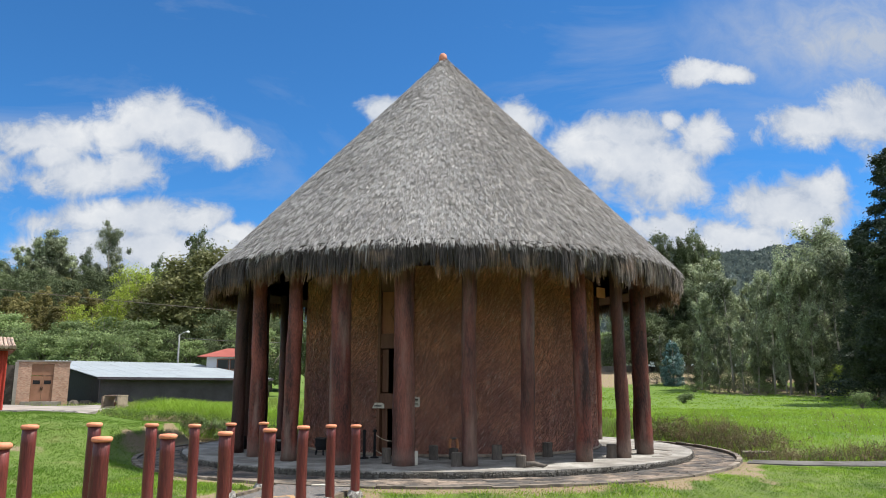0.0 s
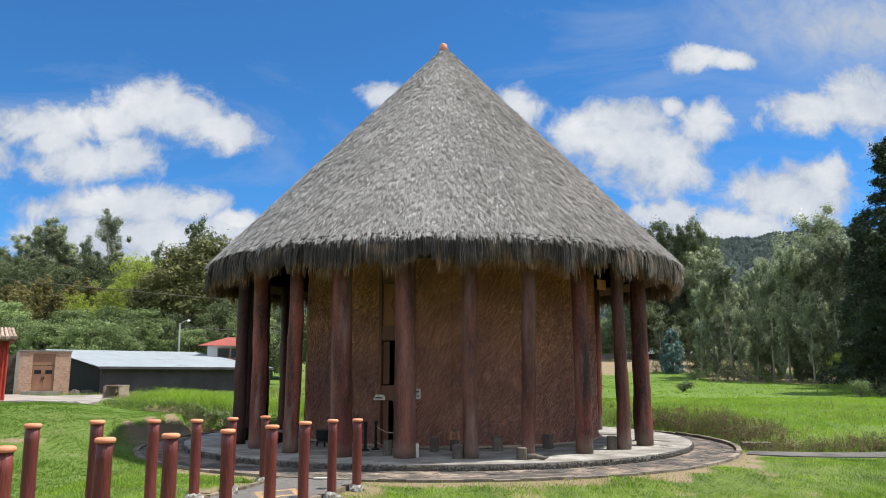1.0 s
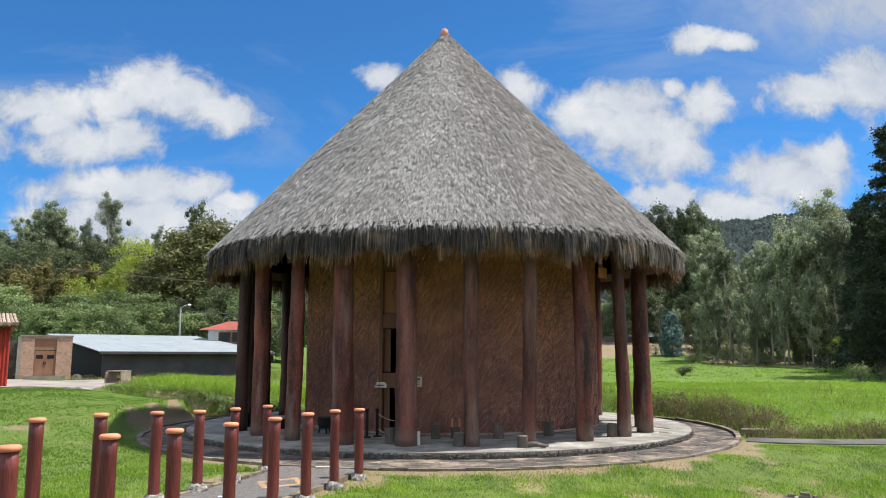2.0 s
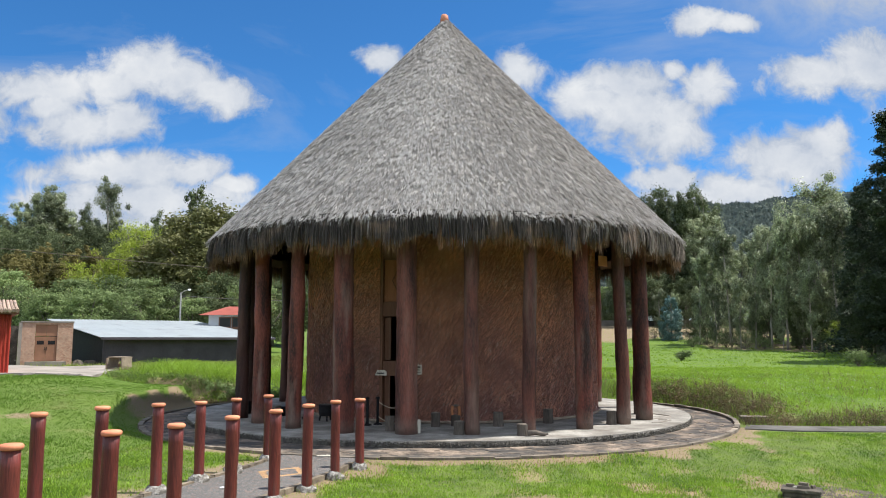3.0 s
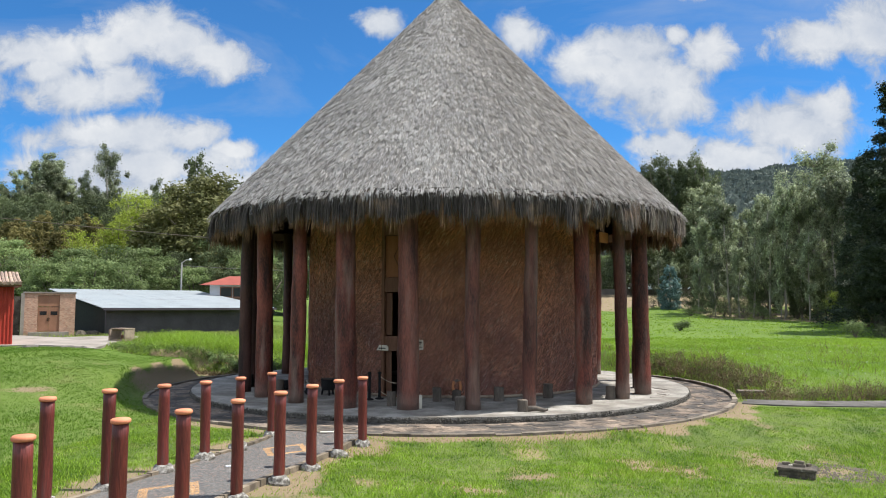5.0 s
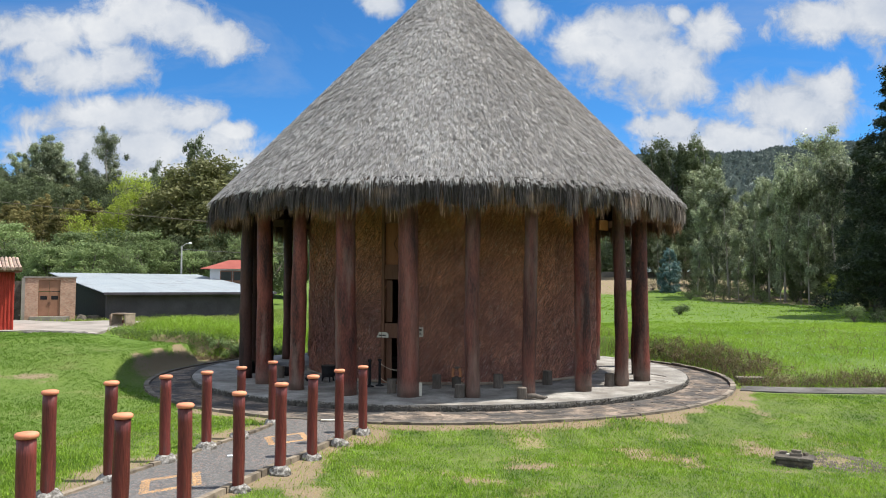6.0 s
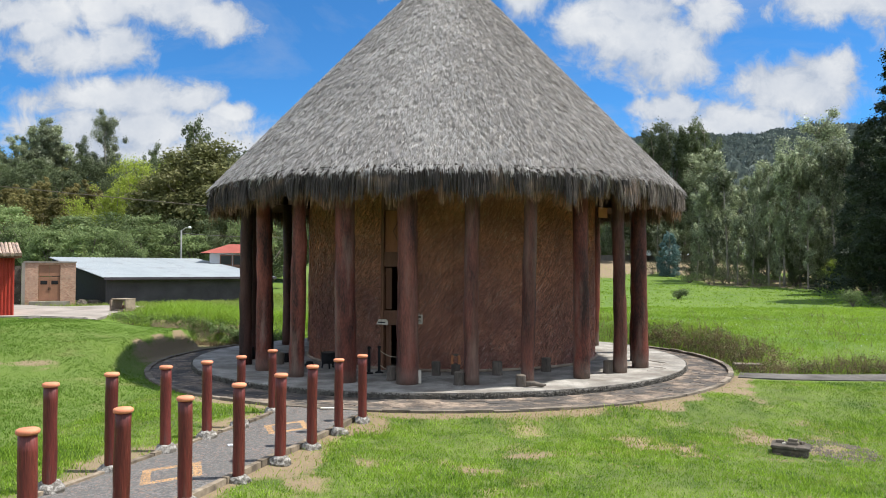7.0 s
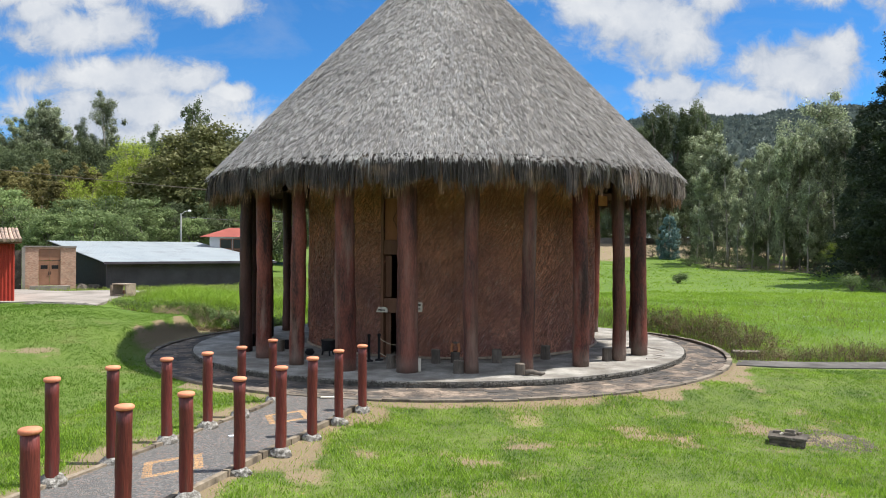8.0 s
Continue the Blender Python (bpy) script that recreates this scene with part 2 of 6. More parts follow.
M = {
    "ground": material("turf_soil", (0.045, 0.075, 0.013), (0.135, 0.17, 0.038), 0.9, 0.95, 1.0, 34.0, spots=(0.23, 0.18, 0.095), spot_scale=0.6, spot_edge=(0.56, 0.7), bump_distance=0.04),
    # hill green shifted to blue-grey, distance haze mixed into the colour
    "hill": material("hazed_wooded_hill", (0.065, 0.086, 0.08), (0.108, 0.132, 0.118), 0.012, 0.95, 0.6, 0.12, bump_distance=6.0),
    "grass": material("grass_blades", (0.088, 0.185, 0.012), (0.285, 0.435, 0.043), 0.9, 0.6, 0, 8.0, island=0.35, spots=(0.34, 0.33, 0.12), spot_scale=0.8, spot_edge=(0.56, 0.72), translucent=0.35, contrast=(0.36, 0.64)),
    "lush_grass": material("lush_grass_blades", (0.064, 0.14, 0.010), (0.145, 0.25, 0.024), 0.5, 0.6, 0, 8.0, island=0.2, spots=(0.195, 0.20, 0.066), spot_scale=0.3, spot_edge=(0.56, 0.75), translucent=0.35),
    "tall_grass": material("tall_grass_blades", (0.15, 0.27, 0.018), (0.30, 0.43, 0.05), 0.25, 0.6, 0, 6.0, island=0.3, translucent=0.5),
    "bank_grass": material("bank_grass_blades", (0.15, 0.22, 0.03), (0.33, 0.385, 0.10), 0.3, 0.6, 0, 6.0, island=0.25, translucent=0.4),
    "dry_turf": material("dry_turf_blades", (0.24, 0.17, 0.075), (0.43, 0.32, 0.15), 0.6, 0.8, 0, 8.0, island=0.35, translucent=0.2),
    "dry_weed": material("dry_weed_stems", (0.065, 0.05, 0.028), (0.24, 0.178, 0.095), 0.6, 0.8, 0, 8.0, island=0.45, translucent=0.25),
    "weed_leaf": material("weed_leaves", (0.07, 0.11, 0.02), (0.17, 0.24, 0.06), 0.8, 0.6, 0, 8.0, island=0.4, translucent=0.3),
    # dark speck in both thatches: odd strands coloured as shaded gaps between tufts
    "thatch": material("weathered_thatch", (0.34, 0.327, 0.313), (0.475, 0.457, 0.44), 0.5, 0.85, 0.3, 16.0, island=0.13, speck=(0.10, 0.09, 0.08), spots=(0.36, 0.343, 0.332), spot_scale=0.4, spot_edge=(0.44, 0.66), translucent=0.3),
    "pale_bark": material("pale_smooth_bark", (0.17, 0.145, 0.12), (0.46, 0.42, 0.36), 2.0, 0.8, 0.4, 20.0, stretch=(1, 1, 0.15)),
    "old_thatch": material("older_thatch", (0.205, 0.191, 0.18), (0.335, 0.313, 0.295), 0.5, 0.85, 0.3, 16.0, island=0.16, speck=(0.10, 0.09, 0.08), translucent=0.3),
    # paler outer fringe straw: sunlight on the right end put into the colour
    "brown_fringe": material("sunlit_fringe_straw", (0.13, 0.108, 0.092), (0.33, 0.275, 0.235), 1.2, 0.85, 0.2, 20.0, island=0.5),
    "thatch_core": material("thatch_core", (0.13, 0.12, 0.11), (0.25, 0.235, 0.215), 2.0, 0.95, 0.8, 30.0),
    # charcoal darkens the outer straw for the shade on its upright face
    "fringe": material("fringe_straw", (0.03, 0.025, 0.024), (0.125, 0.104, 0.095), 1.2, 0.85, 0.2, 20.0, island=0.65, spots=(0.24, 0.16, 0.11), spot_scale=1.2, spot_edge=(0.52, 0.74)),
    "inner_fringe": material("brown_inner_straw", (0.06, 0.036, 0.022), (0.30, 0.17, 0.085), 1.6, 0.85, 0.2, 20.0, island=0.5),
    "straw": material("pale_straw", (0.34, 0.31, 0.26), (0.52, 0.48, 0.42), 3.0, 0.8, 0, 20.0, island=0.4),
    "column": material("stained_trunk", (0.024, 0.008, 0.0065), (0.225, 0.062, 0.042), 1.9, 0.5, 1.0, 46.0, object_random=0.25, stretch=(1, 1, 0.2), spots=(0.23, 0.15, 0.12), spot_scale=1.4, spot_edge=(0.54, 0.70), bump_distance=0.06, contrast=(0.36, 0.66)),
    # trunk colour darkened to hold the shade on the left columns
    "column_shaded": material("shaded_trunk", (0.012, 0.007, 0.006), (0.085, 0.034, 0.026), 1.9, 0.55, 1.0, 46.0, object_random=0.2, stretch=(1, 1, 0.2), spots=(0.12, 0.055, 0.04), spot_scale=1.4, spot_edge=(0.54, 0.70), bump_distance=0.06, contrast=(0.36, 0.66)),
    "column_grey": material("weathered_trunk", (0.03, 0.012, 0.010), (0.19, 0.066, 0.047), 2.2, 0.55, 1.0, 40.0, object_random=0.2, stretch=(1, 1, 0.16), spots=(0.185, 0.115, 0.09), spot_scale=1.0, spot_edge=(0.5, 0.66), bump_distance=0.06, contrast=(0.34, 0.68)),
    # pale speck on a few canes is a highlight put into the colour
    "cane": material("woven_cane", (0.335, 0.138, 0.08), (0.87, 0.395, 0.208), 0.9, 0.5, 0.3, 18.0, island=0.5, speck=(0.70, 0.49, 0.33), spots=(0.38, 0.17, 0.115), spot_scale=0.5, spot_edge=(0.46, 0.66)),
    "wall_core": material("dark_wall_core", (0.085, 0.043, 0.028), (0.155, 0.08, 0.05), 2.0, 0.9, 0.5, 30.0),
    "concrete": material("grey_concrete", (0.17, 0.158, 0.138), (0.37, 0.348, 0.308), 1.1, 0.92, 1.0, 60.0, spots=(0.155, 0.137, 0.115), spot_scale=0.7, spot_edge=(0.46, 0.66), contrast=(0.36, 0.64)),
    "rubble": material("rubble_edge", (0.035, 0.032, 0.027), (0.19, 0.175, 0.15), 6.0, 0.95, 1.0, 20.0, bump_distance=0.04),
    "flag": material("ring_flagstone", (0.07, 0.055, 0.044), (0.29, 0.225, 0.17), 1.6, 0.95, 1.0, 12.0, object_random=0.25, spots=(0.06, 0.054, 0.048), spot_scale=1.1, spot_edge=(0.42, 0.56), contrast=(0.34, 0.66)),
    "kerb": material("weathered_kerb", (0.095, 0.078, 0.06), (0.25, 0.208, 0.16), 1.5, 0.95, 0.8, 16.0, object_random=0.25, spots=(0.10, 0.088, 0.07), spot_scale=1.6, spot_edge=(0.48, 0.66)),
    "post": material("red_stained_post", (0.035, 0.010, 0.009), (0.165, 0.036, 0.028), 3.0, 0.42, 0.8, 40.0, object_random=0.3, stretch=(1, 1, 0.12), spots=(0.10, 0.06, 0.05), spot_scale=3.0, spot_edge=(0.6, 0.72), bump_distance=0.03, contrast=(0.28, 0.7)),
    "cap": material("orange_clay_cap", (0.47, 0.155, 0.08), (0.66, 0.26, 0.14), 5.0, 0.65, 0.3, 30.0, object_random=0.15),
    "footing": material("pebble_footing", (0.11, 0.10, 0.085), (0.40, 0.38, 0.345), 9.0, 0.95, 1.0, 45.0, spots=(0.10, 0.09, 0.075), spot_scale=7.0, spot_edge=(0.5, 0.64), bump_distance=0.04, contrast=(0.36, 0.64)),
    "path": pebbled("dark_pebble_paving", ((0.082, 0.081, 0.079), (0.13, 0.126, 0.122), (0.20, 0.19, 0.178), (0.235, 0.155, 0.12)), (0.092, 0.087, 0.081), 22.0, stain=(0.122, 0.116, 0.106)),
    "walkway": material("grey_walkway_slab", (0.075, 0.069, 0.062), (0.165, 0.153, 0.138), 1.3, 0.92, 0.6, 24.0, spots=(0.06, 0.054, 0.047), spot_scale=0.8, spot_edge=(0.46, 0.64)),
    "edging": material("brown_edging", (0.10, 0.078, 0.054), (0.29, 0.235, 0.17), 2.0, 0.95, 0.8, 20.0, object_random=0.3, spots=(0.085, 0.068, 0.05), spot_scale=2.5, spot_edge=(0.5, 0.66)),
    "inlay": material("orange_inlay", (0.27, 0.16, 0.08), (0.43, 0.27, 0.14), 4.0, 0.9, 0.4, 40.0, island=0.25, object_random=0.1),
    "brick": material("red_brick", (0.27, 0.13, 0.08), (0.42, 0.23, 0.15), 3.0, 0.9, 0.4, 30.0, object_random=0.3),
    "mortar": material("mortar", (0.13, 0.10, 0.076), (0.26, 0.20, 0.15), 1.4, 0.95, 0.8, 30.0, spots=(0.085, 0.074, 0.064), spot_scale=0.9, spot_edge=(0.44, 0.6)),
    "door": material("brown_metal_door", (0.20, 0.10, 0.06), (0.30, 0.155, 0.095), 1.5, 0.5, 0.1, 30.0),
    "plank": material("old_plank", (0.085, 0.04, 0.024), (0.20, 0.095, 0.054), 2.0, 0.7, 0.4, 30.0, stretch=(1, 1, 0.12)),
    "sheet": material("pale_sheet_roof", (0.235, 0.262, 0.27), (0.31, 0.335, 0.342), 0.5, 0.6, 0.1, 14.0, spots=(0.22, 0.23, 0.23), spot_scale=0.6),
    "dark_wall": material("dark_grey_wall", (0.04, 0.034, 0.043), (0.088, 0.078, 0.092), 0.7, 0.85, 0.2, 12.0),
    "red_wall": material("red_corrugated_wall", (0.30, 0.028, 0.018), (0.44, 0.055, 0.034), 1.5, 0.55, 0.1, 16.0),
    "tile": material("clay_roof_tile", (0.20, 0.125, 0.088), (0.44, 0.33, 0.255), 2.0, 0.9, 0.5, 20.0, object_random=0.4, spots=(0.15, 0.125, 0.105), spot_scale=3.0, spot_edge=(0.5, 0.64)),
    "red_roof": material("red_tile_roof", (0.19, 0.045, 0.032), (0.31, 0.085, 0.06), 0.8, 0.8, 0.5, 8.0),
    "white_wall": material("white_render", (0.62, 0.66, 0.72), (0.76, 0.78, 0.80), 1.0, 0.9, 0.2, 20.0),
    "slab": material("pale_slab", (0.20, 0.178, 0.152), (0.335, 0.30, 0.262), 0.6, 0.92, 0.5, 14.0, spots=(0.17, 0.15, 0.125), spot_scale=0.5, spot_edge=(0.48, 0.66)),
    "tan_concrete": material("tan_concrete", (0.24, 0.185, 0.135), (0.40, 0.325, 0.25), 2.0, 0.92, 0.6, 20.0, spots=(0.19, 0.145, 0.105), spot_scale=3.0, spot_edge=(0.5, 0.66)),
    "stump": material("grey_stump", (0.05, 0.042, 0.035), (0.175, 0.145, 0.118), 4.0, 0.85, 0.8, 30.0, object_random=0.35, stretch=(1, 1, 0.2)),
    "cream": material("cream_board", (0.50, 0.46, 0.38), (0.64, 0.60, 0.50), 4.0, 0.7, 0.1, 30.0),
    "black": material("black_paint", (0.010, 0.010, 0.011), (0.024, 0.024, 0.025), 4.0, 0.8, 0.1, 30.0, spec=0.15),
    "rope": material("pale_rope", (0.35, 0.29, 0.20), (0.50, 0.43, 0.32), 20.0, 0.9, 0.5, 80.0),
    "stone": material("old_drain_stone", (0.032, 0.028, 0.022), (0.14, 0.118, 0.092), 3.0, 0.95, 1.0, 20.0, spots=(0.27, 0.245, 0.205), spot_scale=4.0, spot_edge=(0.62, 0.72)),
    "terracotta": material("terracotta", (0.45, 0.16, 0.09), (0.62, 0.27, 0.17), 4.0, 0.7, 0.2, 20.0),
    "bark": material("grey_bark", (0.08, 0.07, 0.055), (0.22, 0.19, 0.155), 1.2, 0.9, 0.6, 12.0, stretch=(1, 1, 0.2)),
    "pole": material("concrete_pole", (0.38, 0.37, 0.35), (0.5, 0.49, 0.46), 2.0, 0.9, 0.2, 20.0),
    "cable": material("dark_cable", (0.10, 0.10, 0.10), (0.16, 0.16, 0.16), 2.0, 0.6, 0, 20.0),
    "lamp_glass": material("pale_lamp_cover", (0.7, 0.7, 0.68), (0.8, 0.8, 0.78), 4.0, 0.3, 0, 20.0),
    "glass": material("dark_window_pane", (0.02, 0.022, 0.025), (0.035, 0.037, 0.04), 2.0, 0.08, 0, 20.0, spec=0.6),
    "panel_wood": material("carved_panel_wood", (0.19, 0.075, 0.036), (0.34, 0.145, 0.07), 2.0, 0.75, 0.5, 24.0, stretch=(1, 1, 0.2)),
    "tan_board": material("tan_board", (0.36, 0.14, 0.06), (0.52, 0.225, 0.10), 2.0, 0.8, 0.2, 20.0),
}


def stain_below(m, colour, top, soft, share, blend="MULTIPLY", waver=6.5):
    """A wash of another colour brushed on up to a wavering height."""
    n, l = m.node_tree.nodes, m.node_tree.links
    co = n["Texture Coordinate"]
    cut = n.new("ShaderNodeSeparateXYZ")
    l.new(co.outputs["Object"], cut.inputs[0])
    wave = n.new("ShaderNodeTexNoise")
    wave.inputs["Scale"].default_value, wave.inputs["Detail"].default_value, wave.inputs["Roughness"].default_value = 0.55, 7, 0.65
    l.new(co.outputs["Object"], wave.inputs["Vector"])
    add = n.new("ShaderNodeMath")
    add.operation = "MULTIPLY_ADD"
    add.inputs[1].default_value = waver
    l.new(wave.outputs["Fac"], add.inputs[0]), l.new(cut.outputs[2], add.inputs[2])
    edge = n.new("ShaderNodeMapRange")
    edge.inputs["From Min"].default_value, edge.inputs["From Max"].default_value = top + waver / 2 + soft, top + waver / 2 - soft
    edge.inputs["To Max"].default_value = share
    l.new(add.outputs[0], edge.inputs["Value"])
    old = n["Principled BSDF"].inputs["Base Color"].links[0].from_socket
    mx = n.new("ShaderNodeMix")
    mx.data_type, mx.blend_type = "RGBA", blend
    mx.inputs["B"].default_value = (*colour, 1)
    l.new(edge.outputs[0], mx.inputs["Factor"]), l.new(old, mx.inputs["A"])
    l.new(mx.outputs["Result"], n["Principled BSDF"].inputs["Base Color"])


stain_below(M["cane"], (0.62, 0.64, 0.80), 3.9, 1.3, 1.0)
for trunk_kind in ("column", "column_grey"):
    stain_below(M[trunk_kind], (0.20, 0.155, 0.125), 0.3, 0.35, 0.7, "MIX", 1.6)
LEAF = {
    "euc": material("grey_green_leaf", (0.085, 0.11, 0.057), (0.35, 0.39, 0.228), 0.35, 0.45, 0, 3.0, island=0.6, object_random=0.45, translucent=0.35, spec=0.4),
    "dark": material("dark_leaf", (0.045, 0.066, 0.031), (0.15, 0.18, 0.082), 0.35, 0.6, 0, 3.0, island=0.2, object_random=0.32, translucent=0.3, spec=0.2),
    "mid": material("green_leaf", (0.085, 0.13, 0.045), (0.26, 0.325, 0.135), 0.5, 0.6, 0, 3.0, island=0.2, object_random=0.35, translucent=0.4, spec=0.2),
    "lime": material("lime_leaf", (0.22, 0.29, 0.03), (0.42, 0.49, 0.085), 0.35, 0.6, 0, 3.0, island=0.2, object_random=0.15, translucent=0.4, spec=0.2),
    "rust": material("brown_green_leaf", (0.12, 0.11, 0.038), (0.25, 0.215, 0.08), 0.35, 0.6, 0, 3.0, island=0.2, object_random=0.22, translucent=0.3, spec=0.2),
    "olive": material("olive_leaf", (0.055, 0.065, 0.022), (0.23, 0.225, 0.085), 0.5, 0.55, 0, 3.0, island=0.22, translucent=0.3, spec=0.2),
    "deep": material("deep_green_leaf", (0.022, 0.034, 0.02), (0.065, 0.085, 0.045), 0.35, 0.6, 0, 3.0, island=0.25, object_random=0.15, translucent=0.15, spec=0.2),
    # far leaves greyed and blued the same way, for haze
    "far": material("hazed_far_wood", (0.06, 0.08, 0.072), (0.11, 0.135, 0.117), 0.02, 0.9, 0, 0.3, island=0.3, translucent=0.4),
    "blue": material("blue_green_needle", (0.03, 0.08, 0.075), (0.18, 0.29, 0.265), 0.6, 0.55, 0, 4.0, island=0.5, object_random=0.05, translucent=0.25),
}


# ---- building helpers ----
def part(name, bm, mat, parent=None, label="", smooth=False):
    """One mesh object from a bmesh, linked under its thing."""
    me = bpy.data.meshes.new(name)
    bm.to_mesh(me)
    bm.free()
    me.materials.append(mat)
    if smooth:
        me.shade_smooth()
    ob = new(name, me)
    ob.parent = parent
    if label:
        ob["label"] = label
    return ob


def bulk(name, verts, faces, mat, parent=None, smooth=False):
    """One mesh object from arrays: verts (n, 3), faces (m, k)."""
    me = bpy.data.meshes.new(name)
    verts, faces = np.asarray(verts, np.float32), np.asarray(faces, np.int32)
    k = faces.shape[1]
    me.vertices.add(len(verts))
    me.vertices.foreach_set("co", verts.ravel())
    me.loops.add(faces.size)
    me.loops.foreach_set("vertex_index", faces.ravel())
    me.polygons.add(len(faces))
    me.polygons.foreach_set("loop_start", np.arange(0, faces.size, k, dtype=np.int32))
    me.polygons.foreach_set("loop_total", np.full(len(faces), k, np.int32))
    me.update(calc_edges=True)
    me.materials.append(mat)
    if smooth:
        me.shade_smooth()
    ob = new(name, me)
    ob.parent = parent
    return ob


def thing(name, label, category, at=(0, 0, 0), turn=0.0, group="", kind=""):
    e = new(name)
    e.empty_display_size = 0.2
    e.matrix_basis = pose(*at, 0, 0, turn)
    return tagged(e, label, category, group, kind)


def box(bm, x0, x1, y0, y1, z0, z1, bevel=0.0):
    """Adds a box to bm."""
    r = bmesh.ops.create_cube(bm, size=1.0)
    for vert in r["verts"]:
        vert.co = Vector(((x0 + x1) / 2 + vert.co.x * (x1 - x0), (y0 + y1) / 2 + vert.co.y * (y1 - y0), (z0 + z1) / 2 + vert.co.z * (z1 - z0)))
    if bevel:
        edges = list({e for vert in r["verts"] for e in vert.link_edges})
        bmesh.ops.bevel(bm, geom=edges, offset=bevel, segments=2, affect="EDGES", clamp_overlap=True)
    return bm


def box_bm(*a, **k):
    return box(bmesh.new(), *a, **k)


def tube(bm, points, radii, sides=8, caps=True):
    """A tube along points with a radius at each."""
    pts = [Vector(p) for p in points]
    rings = []
    for i, p in enumerate(pts):
        d = (pts[min(i + 1, len(pts) - 1)] - pts[max(i - 1, 0)]).normalized()
        a = d.orthogonal().normalized() if abs(d.z) < 0.9 else (Vector((1, 0, 0)) - d * d.x).normalized()
        b = d.cross(a)
        rings.append([bm.verts.new(p + (a * math.cos(t) + b * math.sin(t)) * radii[i]) for t in (2 * math.pi * k / sides for k in range(sides))])
    for r0, r1 in zip(rings, rings[1:]):
        for k in range(sides):
            bm.faces.new((r0[k], r0[(k + 1) % sides], r1[(k + 1) % sides], r1[k]))
    if caps:
        bm.faces.new(rings[0][::-1]), bm.faces.new(rings[-1])
    return bm


def lathe(profile, steps=32, bm=None, centre=(0, 0)):
    """A solid of revolution from (radius, z) pairs."""
    bm = bm or bmesh.new()
    rings = []
    for r, z in profile:
        rings.append([bm.verts.new((centre[0] + r * math.cos(2 * math.pi * k / steps), centre[1] + r * math.sin(2 * math.pi * k / steps), z)) for k in range(steps)])
    for r0, r1 in zip(rings, rings[1:]):
        for k in range(steps):
            bm.faces.new((r0[k], r0[(k + 1) % steps], r1[(k + 1) % steps], r1[k]))
    if profile[0][0] > 0:
        bm.faces.new(rings[0][::-1])
    if profile[-1][0] > 0:
        bm.faces.new(rings[-1])
    bmesh.ops.recalc_face_normals(bm, faces=bm.faces)
    return bm


def ragged(bm, amount, scale, seed=0.0):
    """Uneven surface by noise."""
    for vert in bm.verts:
        vert.co += noise.noise_vector(vert.co * scale + Vector((seed, seed * 1.7, 0))) * amount
    return bm


def strips(base, along, across, lift, segments, taper=0.75):
    """Tapered blades: base points (n,3), along (n,3) length vectors, across (n,3) half-width vectors, lift (n,3) bend at the tip."""
    n = len(base)
    rows = []
    for i in range(segments + 1):
        t = i / segments
        w = 1.0 - taper * t ** 2
        mid = base + along * t + lift * t * t
        rows.append(np.stack([mid - across * w, mid + across * w], 1))
    v = np.stack(rows, 1).reshape(-1, 3)
    per = 2 * (segments + 1)
    first = np.arange(n)[:, None] * per
    f = np.concatenate([np.stack([first + 2 * i, first + 2 * i + 1, first + 2 * i + 3, first + 2 * i + 2], -1).reshape(-1, 4) for i in range(segments)])
    return v, f


# ---- ground ----
HUT = (-0.25, 32.12)
RING, RING_R = (-0.25, 31.78), 11.58
PA, PB = Vector((-6.35, 8.6)), Vector((-3.45, 20.35))
PDIR = (PB - PA).normalized()
PSIDE = Vector((PDIR.y, -PDIR.x))


def step(a, b, x):
    t = np.clip((x - a) / (b - a), 0, 1)
    return t * t * (3 - 2 * t)


def height(x, y):
    """Height of the ground."""
    x, y = np.asarray(x, float), np.asarray(y, float)
    front_z = -0.05 - 0.035 * (np.clip(x, -30, 14) + 6.7) * (1 - 0.85 * step(19, 26, y)) - 0.02 * (np.clip(y, -10, 20) - 12.4)
    back_z = 0.35 + 0.021 * (np.clip(y, 30, 130) - 34)
    z = front_z + (back_z - front_z) * step(27, 36, y + 0.35 * np.clip(x - 14, -40, 20) * (x > 14))
    side = step(-7.5, -13.5, x) * step(20, 33, y)
    notch = 0.9 * np.exp(-((y - 37.1) / 1.2) ** 8) * step(-18, -13, x) * (x < 0)
    terrace_z = 1.2 - 0.42 * step(-18, -12.5, x) * step(40.5, 37.5, y)
    z = z + (terrace_z + 0.004 * np.clip(y - 48, 0, 100) - z) * side - notch * step(-8, -10, x)
    # rising bank behind the grove
    z = z + 2.8 * step(96, 136, y) * step(4, 18, x)
    # hillside of the woods, then hills far off
    z = z + 10 * step(-12, -60, x) * step(62, 125, y)
    dist = np.hypot(x, y)
    bearing = np.degrees(np.arctan2(x, y))
    ridge = 0.07 + 0.092 * step(2, 13, bearing) - 0.05 * step(30, 60, bearing) + 0.003 * np.sin(bearing * 0.7 + 2) + 0.0015 * np.sin(bearing * 2.7)
    z = z + ridge * 1100 * step(260, 1150, dist)
    flat = step(1.6, 3.2, np.abs((x - PA.x) * PSIDE.x + (y - PA.y) * PSIDE.y) + 9 * (y > 21))
    flat = flat * (1 - (x > 9) * step(22, 24, y) * step(31, 29, y))
    z = z + flat * 0.05 * np.sin(x * 0.9 + 1) * np.sin(y * 0.7) + flat * 0.03 * np.sin(x * 2.1) * np.sin(y * 1.7 + 2)
    r = np.hypot(x - RING[0], y - RING[1])
    # weedy lip of the field at the right
    z = z + 0.28 * step(11.7, 12.5, r) * step(18, 13.5, r) * step(28.7, 29.6, y) * (x > 2)
